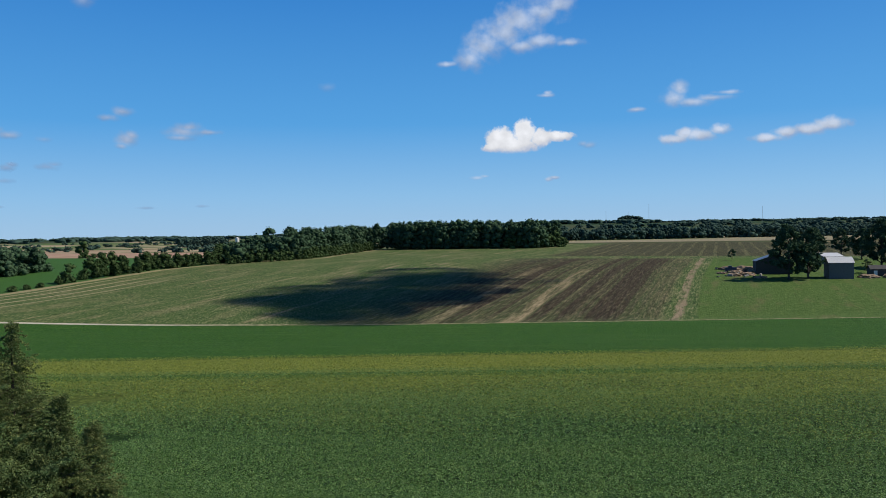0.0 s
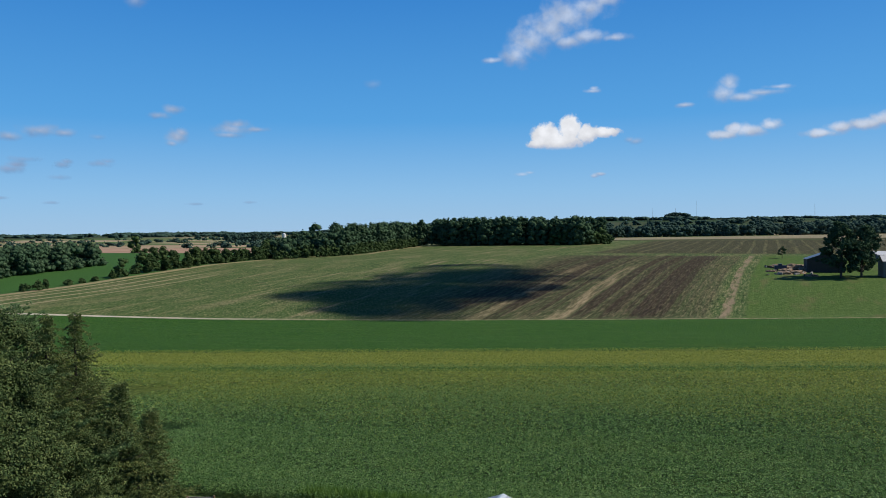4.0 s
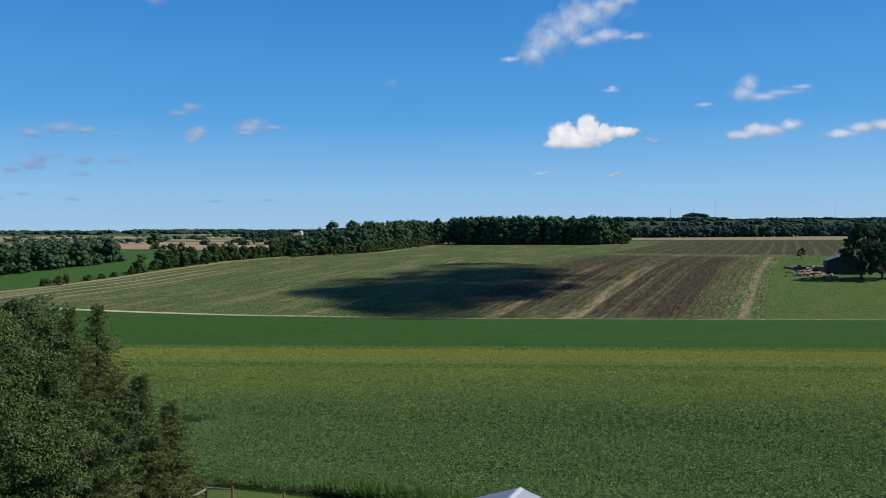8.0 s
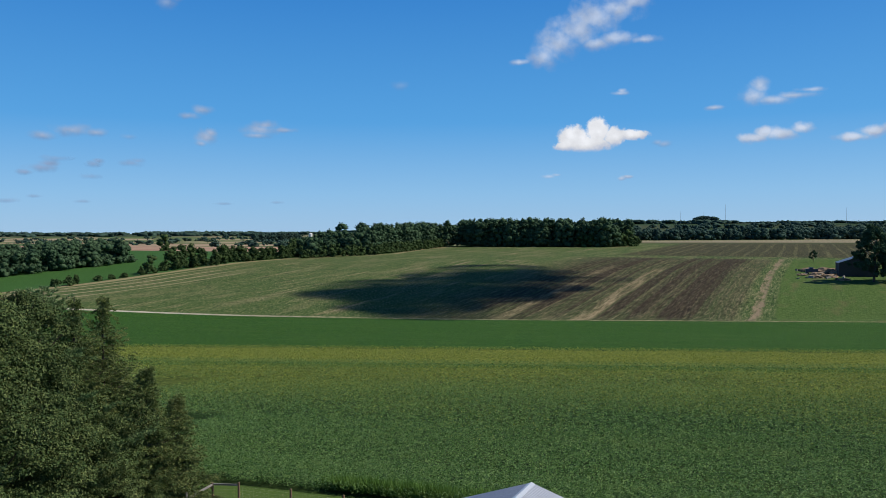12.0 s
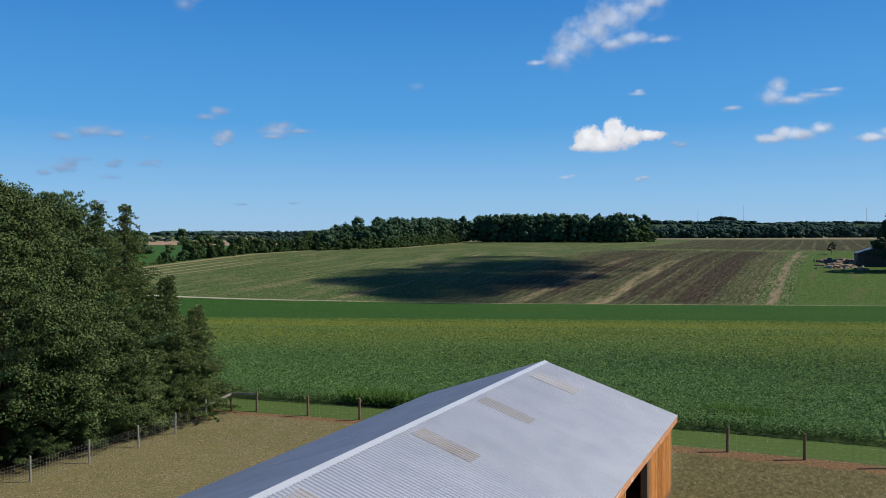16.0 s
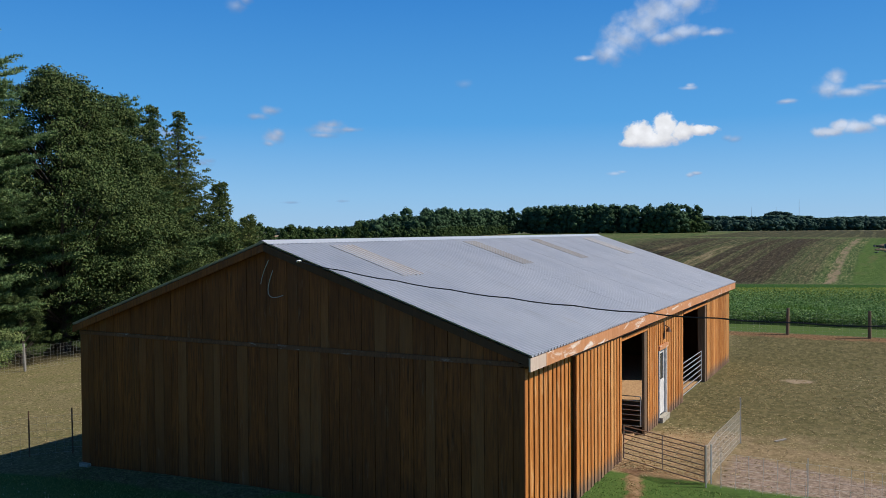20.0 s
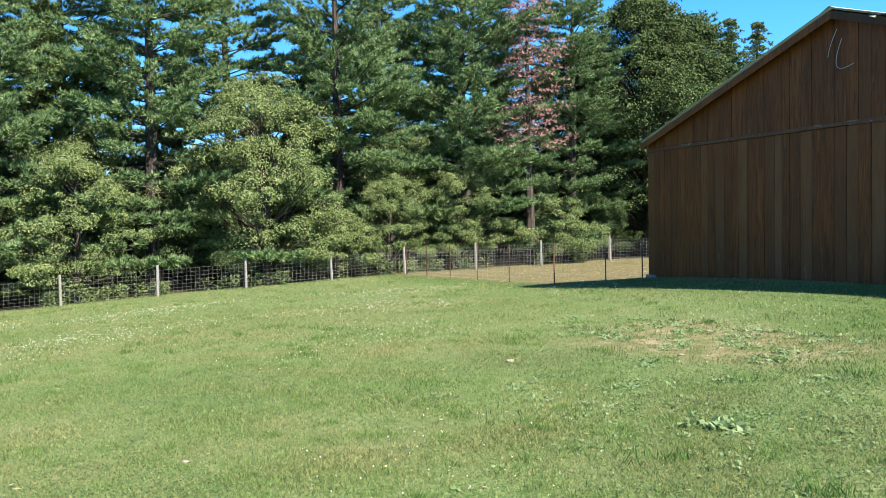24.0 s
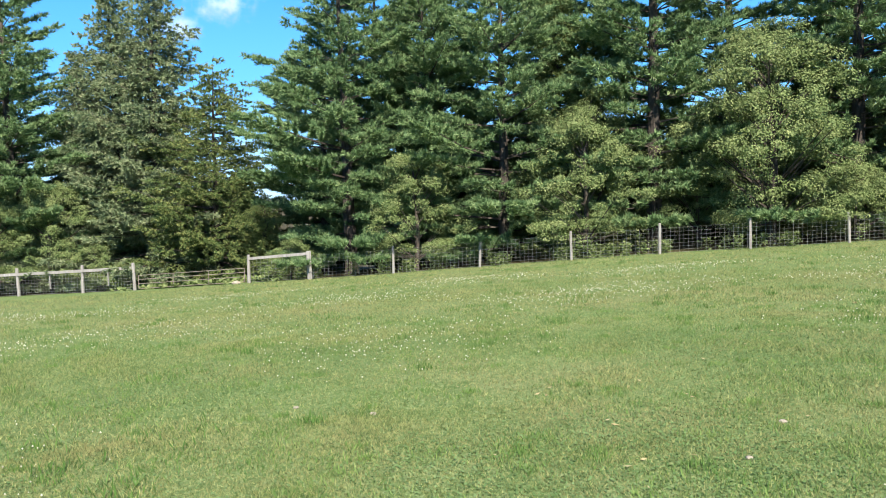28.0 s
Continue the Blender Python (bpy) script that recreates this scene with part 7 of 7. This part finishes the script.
cloud(1, 13.1, 6.35, [(-1.5, -0.05, 1.6, 1.2), (0.25, 0.35, 1.25, 1.35), (1.3, 0.0, 1.3, 1.0), (2.5, 0.05, 1.8, 0.55), (-0.6, -0.5, 2.9, 0.85), (-2.1, -0.6, 1.2, 0.5)], WHITE_CLOUD, 0.75, 0.32, 1.0, -1.0, "bright puffy cumulus cloud with a flat base")
cloud(2, 13.9, 13.4, [(-2.5, -1.5, 1.9, 1.5), (-1.5, -0.7, 2.6, 1.9), (-0.3, 0.1, 3.0, 2.0), (0.9, 0.8, 3.2, 1.9), (2.2, 1.3, 2.9, 1.5), (3.2, 1.7, 2.2, 1.1), (0.9, -0.9, 1.7, 0.8), (2.2, -0.6, 2.5, 0.85), (4.0, -0.75, 1.9, 0.45), (-4.2, -1.9, 1.1, 0.35)], (0.50, 0.60, 0.79), 0.9, 0.85, 0.9, None, "torn pale cloud drifting high up")
cloud(3, 2.9, 8.6, [(0.0, 0.0, 1.6, 1.0), (0.4, 0.6, 0.9, 0.95), (1.2, -0.3, 2.0, 0.55), (2.4, -0.1, 2.2, 0.40), (3.4, 0.2, 1.5, 0.28), (-2.4, -0.6, 1.1, 0.28)], PALE_CLOUD, 0.85, 0.85, 0.85)
cloud(4, 1.71, 6.1, [(-1.2, -0.2, 1.6, 0.6), (-0.5, 0.15, 1.2, 0.6), (0.4, 0.05, 1.8, 0.75), (1.7, 0.35, 1.3, 0.6)], (0.60, 0.68, 0.83), 0.85, 0.6, 0.95)
cloud(5, -4.4, 5.9, [(-1.5, -0.2, 1.7, 0.5), (-0.3, 0.1, 1.5, 0.6), (1.0, 0.2, 1.7, 0.65), (2.3, 0.45, 1.7, 0.7)], (0.60, 0.68, 0.83), 0.85, 0.6, 0.95)
cloud(6, 11.4, 9.2, [(0, 0, 0.9, 0.3), (0.1, 0.15, 0.5, 0.3)], PALE_CLOUD, 0.7, 0.7, 0.75)
cloud(7, 11.2, 3.5, [(-0.1, 0, 0.5, 0.3), (0.3, 0.1, 0.6, 0.2)], PALE_CLOUD, 0.7, 0.7, 0.8)
cloud(8, 16.2, 3.7, [(0, 0, 0.9, 0.25), (0.5, 0.1, 0.6, 0.2)], PALE_CLOUD, 0.7, 0.9, 0.7)
cloud(9, 8.5, 5.75, [(0, 0, 0.9, 0.4), (-0.4, 0.1, 0.6, 0.35)], GREY_CLOUD, 0.6, 0.9, 0.7)
for k, (az, el, dense, puffs) in enumerate((
        (36.0, 6.9, 0.75, [(0, 0, 1.7, 0.5), (0.3, 0.3, 1.2, 0.4), (1.6, 0, 1.2, 0.25), (-0.3, -0.4, 1.2, 0.3)]), (39.6, 6.3, 0.8, [(0, 0, 0.9, 0.65), (0.3, 0.3, 0.6, 0.5), (-0.3, -0.4, 0.6, 0.3)]),
        (40.2, 7.8, 0.7, [(0.4, 0.3, 1.0, 0.4), (-0.5, -0.1, 0.9, 0.35)]), (48.0, 6.3, 0.75, [(-1.5, -0.2, 1.0, 0.4), (0.2, 0.2, 1.5, 0.5), (1.6, 0.1, 0.9, 0.35)]),
        (49.6, 4.1, 0.7, [(0, 0, 1.3, 0.4), (0.4, 0.25, 0.9, 0.35), (-0.9, -0.3, 0.7, 0.25)]), (48.7, 4.7, 0.45, [(0, 0, 1.2, 0.25)]), (46.6, 4.4, 0.55, [(0, 0, 0.7, 0.3), (0.3, 0.2, 0.5, 0.25)]),
        (44.3, 4.5, 0.6, [(0, 0, 1.0, 0.3), (0.4, 0.15, 0.6, 0.25)]), (46.8, 3.6, 0.55, [(0, 0, 0.8, 0.25)]), (51.5, 2.0, 0.45, [(0, 0, 0.9, 0.2)]), (50.0, 2.3, 0.45, [(0, 0, 0.6, 0.15)]), (47.2, 2.0, 0.45, [(0, 0, 0.7, 0.15)]),
        (44.4, 6.2, 0.35, [(0, 0, 0.7, 0.25)]), (38.5, 1.9, 0.4, [(0, 0, 0.8, 0.12)]), (35.0, 2.0, 0.35, [(0, 0, 0.6, 0.12)]), (42.0, 14.8, 0.5, [(0, 0, 0.9, 0.6), (0.6, 0.4, 0.6, 0.5)]), (26.5, 10.0, 0.25, [(0, 0, 0.8, 0.4)]))):
    puffs = [(x, y, 1.3 * rx, 1.35 * ry) for x, y, rx, ry in puffs]
    cloud(20 + k, az, el, puffs, GREY_CLOUD if el > 6 else (0.27, 0.37, 0.57), 0.8, 0.9, min(1.0, 1.25 * dense), None, "faint grey shred of cloud low in the sky" if el < 6 else "small soft grey cloud")
cloud(50, 115.5, 12.0, [(-2, -1, 3, 1.8), (1, 0.5, 3, 2), (3, 1.8, 2.4, 1.5)], PALE_CLOUD, 1.2, 1.0, 0.8, None, "thin white cloud above the pines")


def ragged_cloud():
    """White vapour that thins out in patches."""
    m = material("cloud_white", 1.0, 0, 0.0)
    n = Net(m)
    n.bsdf.inputs["Base Color"].default_value = (0.82, 0.82, 0.82, 1)
    thin = n.ramp(n.noise(n.obj(), 0.028, 5, 0.65), [(0.40, 0.0), (0.60, 0.95)])
    tr = n.n.new("ShaderNodeBsdfTransparent")
    mx = n.n.new("ShaderNodeMixShader")
    n.link(thin, mx.inputs[0])
    n.link(tr.outputs[0], mx.inputs[1])
    n.link(n.bsdf.outputs[0], mx.inputs[2])
    n.link(mx.outputs[0], n.n["Material Output"].inputs[0])
    return m


def build_shadow_cloud():
    """The cloud over the valley whose shadow lies on the hill field."""
    rise = 560.0
    c = Vector((-130, 328, -6)) + SUN * (rise / SUN.z)
    g = random.Random(17)
    bm = bmesh.new()
    for _ in range(26):
        a, q = g.uniform(0, 6.283), math.sqrt(g.random())
        m = pose(math.cos(a) * q * 34, math.sin(a) * q * 92, g.uniform(-8, 14)) @ Matrix.Diagonal((g.uniform(14, 34), g.uniform(12, 28), g.uniform(8, 16), 1))
        bmesh.ops.create_icosphere(bm, subdivisions=2, radius=1, matrix=m)
    for v in bm.verts:
        v.co += Vector((1, 1, 0.5)) * 9 * noise.noise(v.co * 0.06)
    me = bpy.data.meshes.new("cloud")
    bm.to_mesh(me)
    bm.free()
    ob = part("cloud", me, ragged_cloud(), soft=True)
    tagged(ob, "broad white cloud overhead shading the hill field", "cloud", "clouds")
    ob.location = c


build_shadow_cloud()
